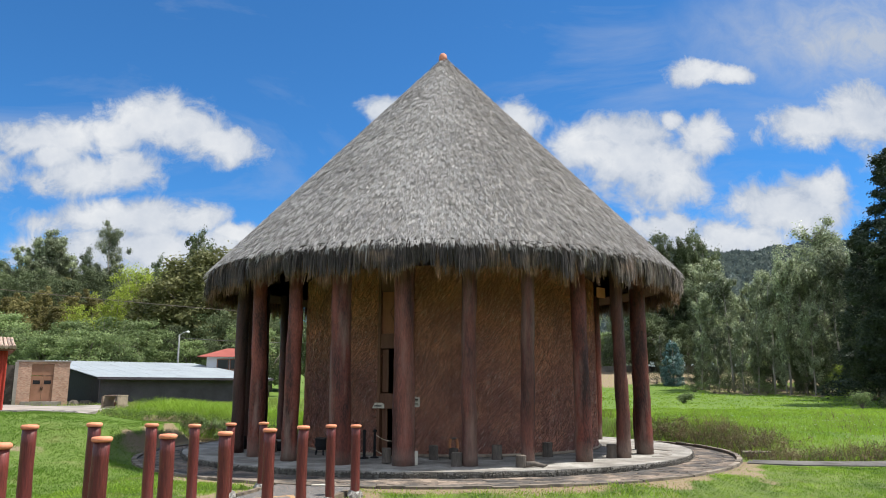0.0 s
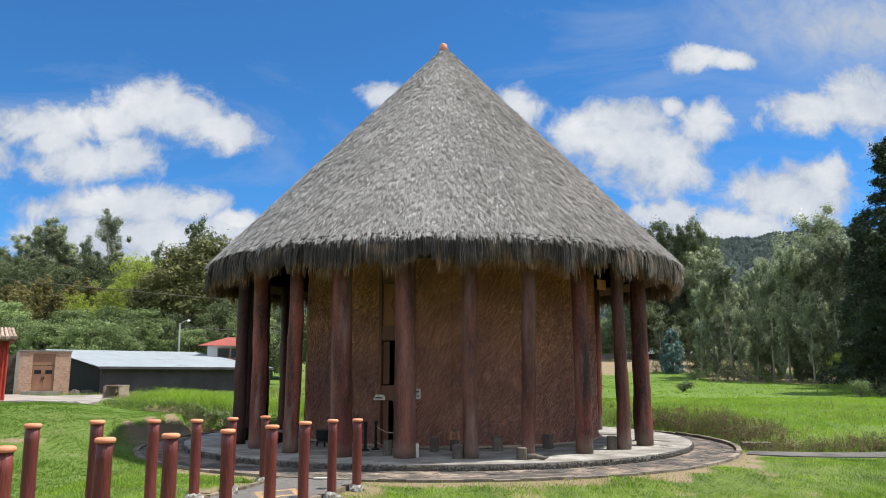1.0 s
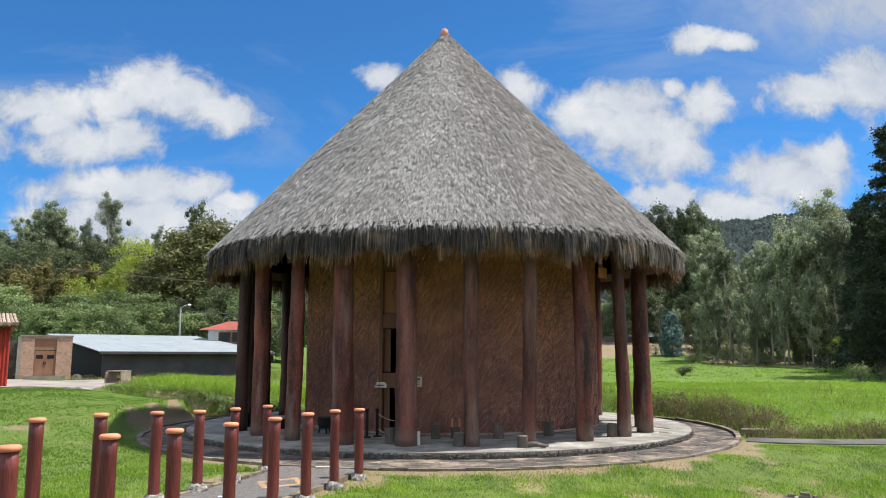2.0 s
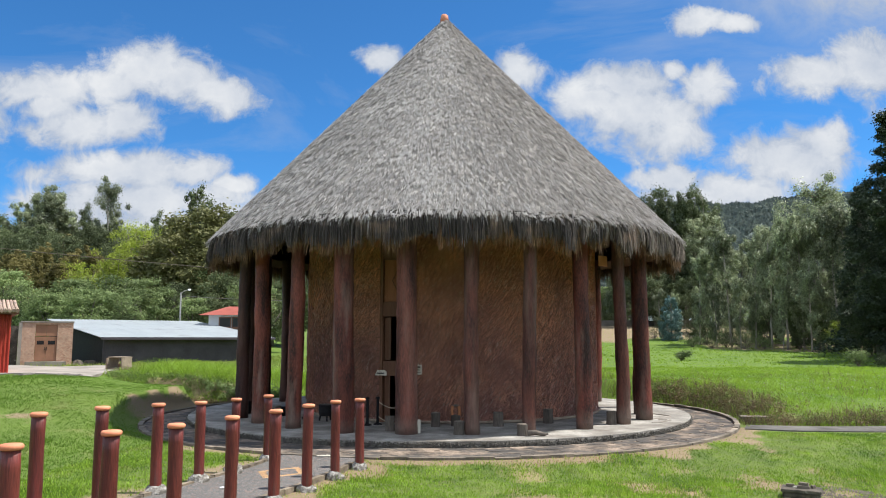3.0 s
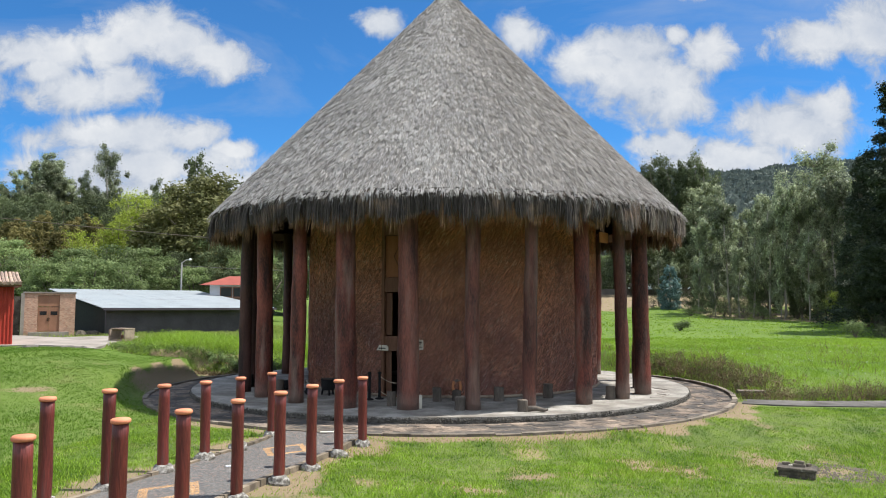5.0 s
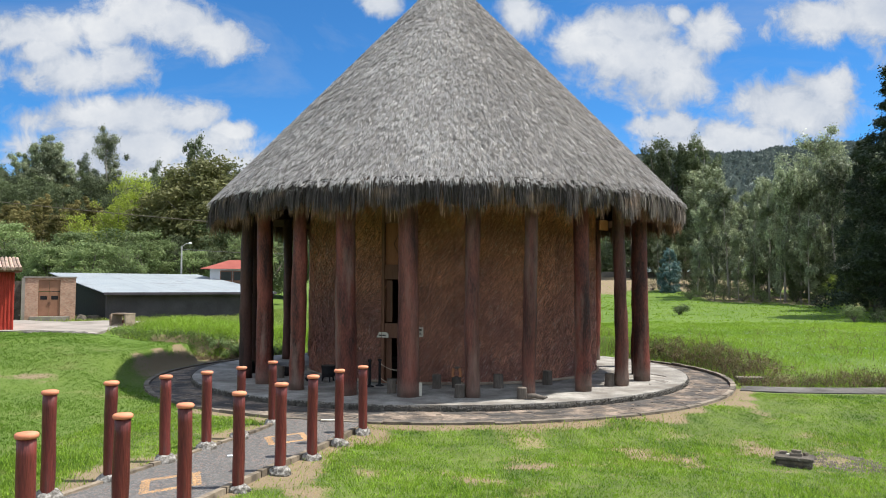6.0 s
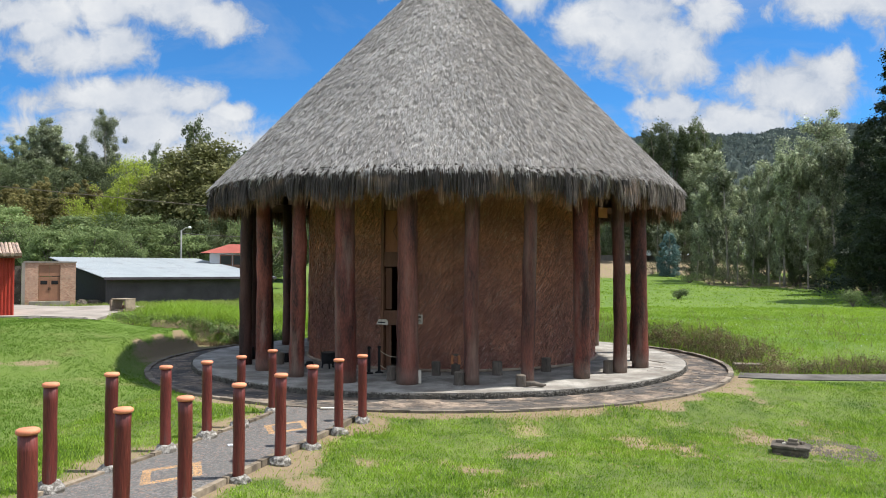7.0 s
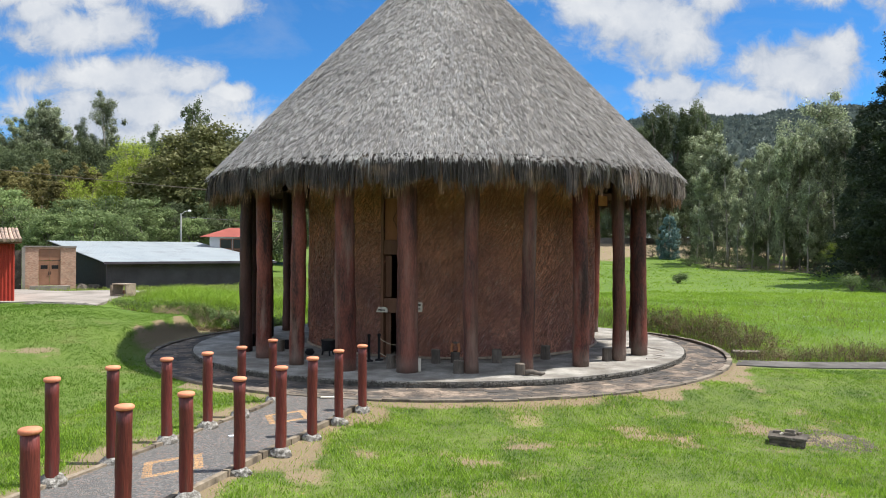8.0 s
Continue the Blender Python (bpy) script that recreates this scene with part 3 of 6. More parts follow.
    # bank beside the ring: a gentle slope in front, a steep cut towards the back
    left = step(-7, -11, x)
    foot = RING_R + 0.05 + 0.5 * left * step(30, 35, y)
    return -0.235 + (z + 0.235) * step(foot, foot + 1.6 + left * (0.15 - 0.6 * step(26, 31, y) - 0.67 * step(31, 34, y)), r)


def build_ground():
    radii = [0.0, 6.0, 11.2]
    r, grow = RING_R - 0.02, 0.24
    while r < 3200:
        radii.append(r)
        r += grow
        grow *= 1.038
    steps = 320
    th = np.arange(steps) * 2 * math.pi / steps
    rr = np.array(radii[1:])
    x = RING[0] + rr[:, None] * np.cos(th)
    y = RING[1] + rr[:, None] * np.sin(th)
    z = height(x, y)
    z[rr < RING_R - 0.1] = -0.6
    v = np.stack([x, y, z], -1).reshape(-1, 3)
    i, j = np.meshgrid(np.arange(len(rr) - 1), np.arange(steps), indexing="ij")
    a, b = i * steps + j, i * steps + (j + 1) % steps
    f = np.stack([a, b, b + steps, a + steps], -1).reshape(-1, 4)
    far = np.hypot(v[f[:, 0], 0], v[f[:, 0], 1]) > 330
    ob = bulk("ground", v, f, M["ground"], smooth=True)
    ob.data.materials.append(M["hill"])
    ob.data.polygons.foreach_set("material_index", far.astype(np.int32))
    tagged(ob, "uneven green lawn and field with bare brown patches", "ground", kind="structure")


build_ground()


def ring_strip(name, r0, r1, z0, z1, mat, label, steps=160, wob=0.0):
    """A flat ring slab with thickness."""
    bm = lathe([(r0, z0), (r1, z0), (r1, z1), (r0, z1), (r0, z0)], steps, centre=RING)
    ob = part(name, bm, mat)
    return tagged(ob, label, name, kind="structure")


platform = tagged(part("platform", lathe([(10.0, -0.6), (10.0, 0.0), (0.0, 0.012)], 160, centre=HUT), M["concrete"]),
                  "round grey concrete platform under the thatched hut", "platform", kind="structure")
ring_floor = ring_strip("ring_path", 9.4, RING_R - 0.14, -0.6, -0.192, M["mortar"], "worn ring path of flagstones round the platform")

# ---- the thatched hut ----
hut = thing("thatched_hut", "large round hut with conical grey thatch and red trunk columns", "hut", (0, 0, 0))
ROOF = (0.0, 32.12)
SLOPE = 1.076
APEX = 16.9


def roof_z(r):
    return APEX - (r - 0.2) * SLOPE


roof = part("roof", lathe([(0.2, APEX - 0.05), (9.5, roof_z(9.5) - 0.06), (9.42, 6.55), (9.3, 6.45), (9.2, 6.42), (8.8, 6.7), (0.2, APEX - 0.9)], 96, centre=ROOF), M["thatch_core"], hut)
# two added dark sheets stand in for the deep shade under the roof
part("reed_lining", lathe([(0.2, APEX - 0.97), (8.95, 6.53), (8.95, 6.51), (0.2, APEX - 1.0)], 96, centre=ROOF), M["wall_core"], roof, "dark sheet added for the shade under the thatch")
part("eave_lining", lathe([(8.75, 6.645), (9.2, 6.37), (9.34, 6.56), (9.36, 6.55), (9.2, 6.34), (8.75, 6.615), (8.75, 6.645)], 96, centre=ROOF), M["wall_core"], roof, "dark ring added for the shade under the eave edge")
part("finial", lathe([(0.0, 16.7), (0.13, 16.72), (0.13, 16.86), (0.19, 16.9), (0.185, 17.05), (0.16, 17.2), (0.11, 17.25), (0.0, 17.26)], 24, centre=(ROOF[0] - 0.05, ROOF[1])), M["terracotta"], roof, "terracotta finial pot", smooth=True)


def thatch():
    rng = np.random.default_rng(3)
    # bundles of leaf tips; each bundle shares its lie
    bundles, per = 44000, 6
    r = np.maximum(9.9 * np.sqrt(rng.uniform(0.0, 1, bundles)), 0.15)
    th = rng.uniform(0, 2 * math.pi, bundles)
    skew = rng.normal(0, 0.26, bundles)
    proud = rng.gamma(2.0, 0.007, bundles)
    roll = rng.normal(0, 0.3, bundles)
    # the section right of the seam is older and browner
    older = rng.uniform(0, 1, bundles) < step(-6.0, 22.0, np.degrees((th + math.pi / 2 + math.pi) % (2 * math.pi) - math.pi)) * 0.85
    r, th, skew, proud, roll, older = (np.repeat(q, per) for q in (r, th, skew, proud, roll, older))
    n = len(r)
    th = th + rng.normal(0, 0.03, n) / np.maximum(r, 0.4)
    r = np.clip(r + rng.normal(0, 0.03, n), 0.12, 9.92)
    out = np.stack([np.cos(th), np.sin(th), 0 * th], 1)
    side = np.stack([-np.sin(th), np.cos(th), 0 * th], 1)
    down = (out - np.array([0, 0, SLOPE])) / math.hypot(1, SLOPE)
    up = (out * SLOPE + np.array([0, 0, 1])) / math.hypot(1, SLOPE)
    base = np.stack([ROOF[0] + r * np.cos(th), ROOF[1] + r * np.sin(th), roof_z(r)], 1) - down * 0.3 + up * rng.uniform(-0.035, 0.012, n)[:, None]
    length = rng.uniform(0.12, 0.25, n)[:, None]
    along = (down + side * (skew + rng.normal(0, 0.07, n))[:, None]) * length
    half = rng.uniform(0.005, 0.0105, n)[:, None]
    roll = roll[:, None] + rng.normal(0, 0.2, n)[:, None]
    across = (side * np.cos(roll) + up * np.sin(roll)) * half
    lift = up * (proud + rng.gamma(1.5, 0.005, n))[:, None]
    for name, label, mat, sel in (("thatch", "bleached grey palm thatch tufts", M["thatch"], ~older), ("older_thatch", "older browner palm thatch tufts", M["old_thatch"], older)):
        v, f = strips(base[sel], along[sel], across[sel], lift[sel], 1, 0.6)
        tagged(bulk(name, v, f, mat, roof), label, kind="stuff")
    # long tips that hang over the eave edge
    clumps, per = 1300, 9
    th = np.repeat(rng.uniform(0, 2 * math.pi, clumps), per) + rng.normal(0, 0.003, clumps * per)
    n = clumps * per
    drop = np.repeat(rng.gamma(1.2, 0.055, clumps), per) * rng.uniform(0.6, 1.1, n)
    r = 9.44 + rng.uniform(-0.1, 0.10, n)
    edge_out = np.stack([np.cos(th), np.sin(th), 0 * th], 1)
    edge_side = np.stack([-np.sin(th), np.cos(th), 0 * th], 1)
    edge_down = (edge_out - np.array([0, 0, SLOPE])) / math.hypot(1, SLOPE)
    tip = np.stack([ROOF[0] + r * np.cos(th), ROOF[1] + r * np.sin(th), roof_z(r) - 0.09], 1)
    fall = (edge_down + edge_side * rng.normal(0, 0.09, n)[:, None]) * (0.24 + 0.8 * drop)[:, None]
    bend = -np.array([0, 0, 1.0]) * (0.05 + 0.55 * drop)[:, None] - edge_out * (0.28 * drop)[:, None]
    v, f = strips(tip, fall, edge_side * rng.uniform(0.004, 0.009, n)[:, None], bend, 2, 0.7)
    tagged(bulk("eave_straw", v, f, M["thatch"], roof), "grey thatch straw hanging over the eave edge", kind="stuff")
    # a few loose stalks that stick out of the roof
    n = 500
    pick = rng.integers(0, len(base), n)
    v, f = strips(base[pick] + up[pick] * 0.02, along[pick] * 0.8 + side[pick] * rng.normal(0, 0.12, n)[:, None], across[pick] * 0.7, up[pick] * rng.uniform(0.03, 0.14, n)[:, None], 2)
    tagged(bulk("loose_stalks", v, f, M["straw"], roof), "pale loose stalks standing out of the thatch", kind="stuff")
    # eave fringe: an outer weathered layer with shade and right-hand sun coloured in, and an inner brown one that hangs
    # lower
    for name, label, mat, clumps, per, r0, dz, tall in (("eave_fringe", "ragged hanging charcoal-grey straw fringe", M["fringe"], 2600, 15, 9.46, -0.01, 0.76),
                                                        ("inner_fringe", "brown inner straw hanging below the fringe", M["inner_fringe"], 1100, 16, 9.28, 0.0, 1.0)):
        cth = rng.uniform(0, 2 * math.pi, clumps)
        uneven = np.array([noise.noise(Vector((math.cos(a) * 9, math.sin(a) * 9, 0))) + 0.5 * noise.noise(Vector((math.cos(a) * 25, math.sin(a) * 25, 3))) for a in cth])
        clen = tall + 0.30 * uneven + rng.normal(0, 0.075, clumps)
        clay, cskew, cflare = rng.uniform(0, 1, clumps), rng.normal(0, 0.05, clumps), rng.normal(0.27, 0.06, clumps)
        th, clen, clay, cskew, cflare = (np.repeat(q, per) for q in (cth, clen, clay, cskew, cflare))
        n = len(th)
        th = th + rng.normal(0, 0.0035, n)
        r = r0 + 0.20 * clay
        out = np.stack([np.cos(th), np.sin(th), 0 * th], 1)
        side = np.stack([-np.sin(th), np.cos(th), 0 * th], 1)
        base = np.stack([ROOF[0] + r * np.cos(th), ROOF[1] + r * np.sin(th), roof_z(9.5) + dz - 0.26 * clay], 1)
        length = (clen * rng.uniform(0.72, 1.08, n))[:, None]
        along = (np.array([0, 0, -1.0]) + out * (cflare + rng.normal(0, 0.03, n))[:, None] + side * (cskew + rng.normal(0, 0.035, n))[:, None]) * length
        across = side * rng.uniform(0.003, 0.0085, n)[:, None] + out * rng.normal(0, 0.004, n)[:, None]
        lift = -out * rng.uniform(0.14, 0.26, n)[:, None]
        # clumps towards the right take the paler, sunlit colour
        turn = np.degrees((cth + math.pi / 2 + math.pi) % (2 * math.pi) - math.pi)
        brown = np.repeat(rng.uniform(0, 1, clumps) < 0.85 * step(15.0, 60.0, turn), per) & (name == "eave_fringe")
        for name2, label2, mat2, sel in ((name, label, mat, ~brown), ("brown_fringe", "grey-brown fringe straw coloured paler for the sunlit right end", M["brown_fringe"], brown)):
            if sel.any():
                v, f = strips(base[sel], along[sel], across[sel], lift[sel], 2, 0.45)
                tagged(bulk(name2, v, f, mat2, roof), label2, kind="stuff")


thatch()

WALL, WALL_R = (0.28, 32.7), 6.1


def on_wall(angle, z, out=0.0):
    """A point on the wall: angle in degrees from the front, to the right."""
    a = radians(angle)
    return Vector((WALL[0] + (WALL_R + out) * math.sin(a), WALL[1] - (WALL_R + out) * math.cos(a), z))


def arc_wall(a0, a1, steps):
    """The wall shell between two angles, with its thickness."""
    bm = bmesh.new()
    rows = []
    for k in range(steps + 1):
        a = a0 + (a1 - a0) * k / steps
        rows.append([bm.verts.new(on_wall(a, z, o)) for o, z in ((-0.03, 0.0), (-0.03, 9.0), (-0.3, 9.0), (-0.3, 0.0))])
    for p, q in zip(rows, rows[1:]):
        for i in range(4):
            bm.faces.new((p[i], p[(i + 1) % 4], q[(i + 1) % 4], q[i]))
    bm.faces.new(rows[0]), bm.faces.new(rows[-1][::-1])
    bmesh.ops.recalc_face_normals(bm, faces=bm.faces)
    return bm


part("wall", arc_wall(-12.6, 360 - 25.4, 120), M["wall_core"], hut)


def woven():
    """Twill of split cane laid on the wall: short floats rising to the right, stepped course by course."""
    rng = np.random.default_rng(5)
    cell = 0.042
    na, nz = int(2 * math.pi * WALL_R / cell), int(7.4 / cell)
    ia, iz = np.meshgrid(np.arange(na), np.arange(nz), indexing="ij")
    ia, iz = ia.ravel(), iz.ravel()
    n = len(ia)
    th = (ia + 0.5 * (iz % 2) + rng.uniform(-0.22, 0.22, n)) * cell / WALL_R
    z = 0.08 + (iz + rng.uniform(-0.22, 0.22, n)) * cell
    lean = np.where(rng.uniform(0, 1, n) < 0.12, -1.0, 1.0)
    out = np.stack([np.sin(th), -np.cos(th), 0 * th], 1)
    side = np.stack([np.cos(th), np.sin(th), 0 * th], 1)
    up = np.array([0, 0, 1.0])
    wander = 0.07 * np.sin(th * 9 + 0.9 * z) + 0.04 * np.sin(z * 1.9 - th * 11)
    ang = radians(52) + wander + rng.normal(0, 0.045, n)
    along = side * (np.cos(ang) * lean)[:, None] + up * np.sin(ang)[:, None]
    perp = -side * np.sin(ang)[:, None] + up * (np.cos(ang) * lean)[:, None]
    length = rng.uniform(0.07, 0.15, n)[:, None]
    base = np.stack([WALL[0] + WALL_R * np.sin(th), WALL[1] - WALL_R * np.cos(th), z], 1) - along * length / 2 + out * rng.uniform(-0.016, 0.006, n)[:, None]
    across = perp * rng.uniform(0.005, 0.0105, n)[:, None] + out * rng.normal(0, 0.006, n)[:, None]
    lift = out * rng.normal(0.0, 0.008, n)[:, None]
    keep = ~((np.abs(np.degrees((th + math.pi) % (2 * math.pi) - math.pi) + 19.0) < 6.3) & (z < 6.3))
    v, f = strips(base[keep], along[keep] * length[keep], across[keep], lift[keep], 1, 0.4)
    # longer loose canes standing proud of the weave
    m = 3000
    pick = rng.choice(np.flatnonzero(keep & (lean > 0)), m)
    far = along[pick] * rng.uniform(0.2, 0.55, m)[:, None]
    v2, f2 = strips(base[pick] + out[pick] * 0.012, far, across[pick] * 0.8, out[pick] * rng.uniform(-0.02, 0.02, m)[:, None], 1)
    v, f = np.concatenate([v, v2]), np.concatenate([f, f2 + len(v)])
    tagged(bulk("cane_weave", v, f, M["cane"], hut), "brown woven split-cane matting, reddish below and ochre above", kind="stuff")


woven()


def column(angle, seed, thick=0.36, lean=0.0, radius=8.4):
    rng = random.Random(seed)
    a = radians(angle)
    c = Vector((HUT[0] + radius * math.sin(a), HUT[1] - radius * math.cos(a), 0))
    pts, rad = [], []
    phase, bend = rng.uniform(0, 6), rng.uniform(0.02, 0.06)
    for i in range(27):
        t = i / 26
        off = Vector((math.sin(phase + 3.1 * t), math.cos(phase * 1.3 + 2.7 * t), 0)) * bend
        pts.append(c + off + Vector((lean * t, 0, 7.4 * t - 0.01)))
        rad.append(thick * (1.05 - 0.12 * t + 0.03 * math.sin(phase + 6 * t) + 0.015 * math.sin(phase * 2 + 17 * t)))
    bm = tube(bmesh.new(), pts, rad, 18)
    ragged(bm, 0.03, 1.3, seed * 3.3)
    ragged(bm, 0.02, 4.5, seed * 1.3)
    # left and back-left columns get the trunk colour with shade painted in
    part("column", bm, M["column_grey"] if seed in (4, 5, 6, 8, 22, 25) else M["column_shaded"] if seed in (10, 11, 12, 13, 14) else M["column"], hut, smooth=True)


FRONT_COLUMNS = ((-50.4, 0.265, 8.2), (-35.3, 0.25, 8.28), (-21.1, 0.335, 8.45), (-7.0, 0.335, 8.27), (7.3, 0.235, 8.42), (19.2, 0.215, 8.75),
                 (34.9, 0.265, 8.35), (49.2, 0.225, 8.4), (62.0, 0.295, 8.5), (-64.0, 0.24, 8.15), (-77.0, 0.22, 7.75), (-90.5, 0.24, 7.75), (-100.0, 0.2, 7.75),
                 (-117.6, 0.22, 8.27), (76.0, 0.25, 8.15), (97.0, 0.21, 8.0))
for k, (angle, thick, radius) in enumerate(FRONT_COLUMNS):
    column(angle, k + 1, thick, 0.0, radius)
for k in range(9):
    column(118.0 + k * 13.85, 20 + k, 0.23 + 0.03 * (k % 3))

# ---- door bay: two openings and a carved panel one above the other ----


def bay_box(bm, x0, x1, z0, z1, y0, y1, bevel=0.006):
    return box(bm, x0, x1, y0, y1, z0, z1, bevel)


bay_mid = radians(-19.0)
bay_at = on_wall(-19.0, 0)
bay_m = Matrix.Translation(bay_at) @ Matrix.Rotation(bay_mid, 4, "Z")


def bay_part(name, bm, mat, label="", turn=0.0, hinge=0.0):
    bm.transform(bay_m @ Matrix.Translation((hinge, 0, 0)) @ Matrix.Rotation(radians(turn), 4, "Z") @ Matrix.Translation((-hinge, 0, 0)))
    return part(name, bm, mat, hut, label)


HALF = 0.68
for x in (-HALF, HALF - 0.1):
    bay_part("jamb", bay_box(bmesh.new(), x, x + 0.1, 0, 6.6, -0.04, 0.2), M["plank"])
for z0, z1 in ((1.62, 2.14), (3.72, 4.24), (5.76, 6.6)):
    bay_part("lintel", bay_box(bmesh.new(), -HALF + 0.102, HALF - 0.102, z0, z1, 0.0, 0.2), M["plank"])
bay_part("threshold", bay_box(bmesh.new(), -HALF + 0.102, HALF - 0.102, 0.012, 0.06, -0.08, 0.2), M["plank"])
panel = bay_box(bmesh.new(), -HALF + 0.11, HALF - 0.11, 4.25, 5.75, 0.08, 0.12)
bay_part("panel", panel, M["panel_wood"], "carved wooden panel")
for sx, s0, s1 in ((1, 4.55, 5.0), (-1, 5.0, 5.45)):
    for side in (-1, 1):
        bm = tube(bmesh.new(), [(side * 0.02, 0.07, s0 if sx > 0 else s1), (side * 0.25, 0.07, 5.0)], [0.014, 0.014], 6)
        bay_part("carving", bm, M["wall_core"])
bay_part("shutter", bay_box(bmesh.new(), -HALF + 0.12, -0.31, 2.18, 3.68, 0.1, 0.14), M["plank"], "half-open plank shutter", -8, -HALF + 0.12)
bay_part("door_leaf", bay_box(bmesh.new(), -HALF + 0.12, -0.33, 0.07, 1.6, 0.1, 0.14), M["plank"], "half-open plank door", -10, -HALF + 0.12)
for z in (0.5, 0.9, 1.3, 2.5, 2.95, 3.4, 4.5, 4.95, 5.4):
    for x in (-HALF - 0.14, HALF):
        bay_part("lashing", bay_box(bmesh.new(), x, x + 0.14, z, z + 0.03, -0.05, -0.01, 0.004), M["wall_core"])
for a0, a1 in ((-12.0, 150.0), (-150.0, -26.0)):
    pts = [on_wall(a0 + (a1 - a0) * i / 60, 0.06, 0.06) for i in range(61)]
    part("base_rail", tube(bmesh.new(), pts, [0.05] * 61, 6), M["tan_concrete"], hut, "tan rail along the wall foot")
# beam ring at the column heads and rafters below the thatch
bm = bmesh.new()
ring_pts = [(HUT[0] + 8.4 * math.cos(2 * math.pi * k / 52), HUT[1] + 8.4 * math.sin(2 * math.pi * k / 52), 7.15) for k in range(53)]
part("ring_beam", tube(bm, ring_pts, [0.16] * 53, 8, caps=False), M["column"], hut)
for k in range(40):
    a = 2 * math.pi * (k + 0.5) / 40
    p = [(ROOF[0] + r * math.cos(a), ROOF[1] + r * math.sin(a), roof_z(r) - 0.75 + 0.02 * r) for r in (5.8, 7.5, 9.3)]
    part("rafter", tube(bmesh.new(), p, [0.09, 0.085, 0.08], 7), M["wall_core"], hut)
for a0, a1, r in ((44.5, 48.3, 8.0), (52.8, 55.8, 8.0)):
    bm = bmesh.new()
    pts = [(HUT[0] + (r + d) * math.sin(radians(a)), HUT[1] - (r + d) * math.cos(radians(a)), z) for d in (0, 0.04) for a in (a0, a1) for z in (5.48, 5.84)]
    vs = [bm.verts.new(p) for p in pts]
    for f in ((0, 1, 3, 2), (4, 6, 7, 5), (0, 4, 5, 1), (2, 3, 7, 6), (1, 5, 7, 3), (0, 2, 6, 4)):
        bm.faces.new([vs[i] for i in f])
    part("eave_board", bm, M["tan_board"], hut, "tan board under the eave")

# ---- posts along the path ----
POST_R = ((-5.17, 9.07, 1.70), (-4.67, 10.56, 1.68), (-4.15, 11.70, 1.65), (-3.78, 13.45, 1.59), (-3.34, 14.86, 1.57), (-2.97, 16.31, 1.55), (-2.60, 17.91, 1.50), (-2.19, 19.39, 1.43))
POST_L = ((-7.40, 9.30, 1.82), (-7.00, 10.90, 1.79), (-6.62, 12.38, 1.75), (-6.24, 13.82, 1.72), (-5.86, 15.54, 1.63), (-5.46, 17.01, 1.55), (-5.05, 18.28, 1.52), (-4.73, 20.34, 1.45))


def post(x, y, top, seed):
    rng = random.Random(seed)
    g = float(height(x, y))
    e = thing("post", "dark red stained wooden post with orange cap in pebble footing", "post", (x, y, g), 0, "posts along the path")
    h = top - g
    lean, r = rng.uniform(-0.02, 0.02), rng.uniform(0.103, 0.112)
    n = 9
    pts = [(lean * i / (n - 1) + 0.003 * math.sin(seed + i), 0.003 * math.cos(seed * 2 + i), -0.05 + (h - 0.01) * i / (n - 1)) for i in range(n)]
    bm = tube(bmesh.new(), pts, [r * (1.03 - 0.04 * i / n + 0.015 * math.sin(i * 1.3 + seed)) for i in range(n)], 16)
    part("shaft", ragged(bm, 0.007, 4.0, seed), M["post"], e, smooth=True)
    cap = lathe([(0.0, h - 0.075), (r + 0.012, h - 0.072), (r + 0.026, h - 0.055), (r + 0.027, h - 0.022), (r + 0.005, h - 0.004), (0.0, h + 0.004)], 20, centre=(lean, 0))
    part("cap", cap, M["cap"], e, "orange clay cap", smooth=True)
    foot = bmesh.new()
    bmesh.ops.create_icosphere(foot, subdivisions=3, radius=1.0)
    bmesh.ops.scale(foot, vec=(rng.uniform(0.19, 0.24), rng.uniform(0.19, 0.24), rng.uniform(0.17, 0.22)), verts=foot.verts)
    ragged(foot, 0.055, 4.0, seed * 2.0)
    part("footing", ragged(foot, 0.028, 14.0, seed * 3.0), M["footing"], e, "lumpy pebble concrete footing")


for k, (x, y, z) in enumerate(POST_R + POST_L):
    post(x, y, z, k + 1)

# ---- paved path between the posts ----
def on_path(s, w, up=0.0):
    p = PA + PDIR * s + PSIDE * w
    mid = PA + PDIR * s
    return Vector((p.x, p.y, float(height(mid.x, mid.y)) + up))


def path_strip(w0, w1, up0, up1, s0, s1, cuts=12):
    bm = bmesh.new()
    rows = []
    for i in range(cuts + 1):
        s = s0 + (s1 - s0) * i / cuts
        rows.append([bm.verts.new(on_path(s, w, u)) for w, u in ((w0, up0), (w0, up1), (w1, up1), (w1, up0))])
    for a, b in zip(rows, rows[1:]):
        for k in range(4):
            bm.faces.new((a[k], a[(k + 1) % 4], b[(k + 1) % 4], b[k]))
    bm.faces.new(rows[0]), bm.faces.new(rows[-1][::-1])
    bmesh.ops.recalc_face_normals(bm, faces=bm.faces)
    return bm


LENGTH = (PB - PA).length
path = tagged(part("path", path_strip(-1.12, 1.12, -0.2, 0.035, -6.0, LENGTH + 0.6, 40), M["path"]), "grey pebble path with orange diamond inlays", "path", kind="structure")
for w in (-1.24, 1.12):
    for i in range(13):
        s = -4.0 + i * 1.3
        if s + 1.27 < LENGTH + 0.3:
            part("edging", path_strip(w, w + 0.12, -0.15, 0.075 + 0.012 * (i % 3), s, s + 1.26, 2), M["edging"], path)


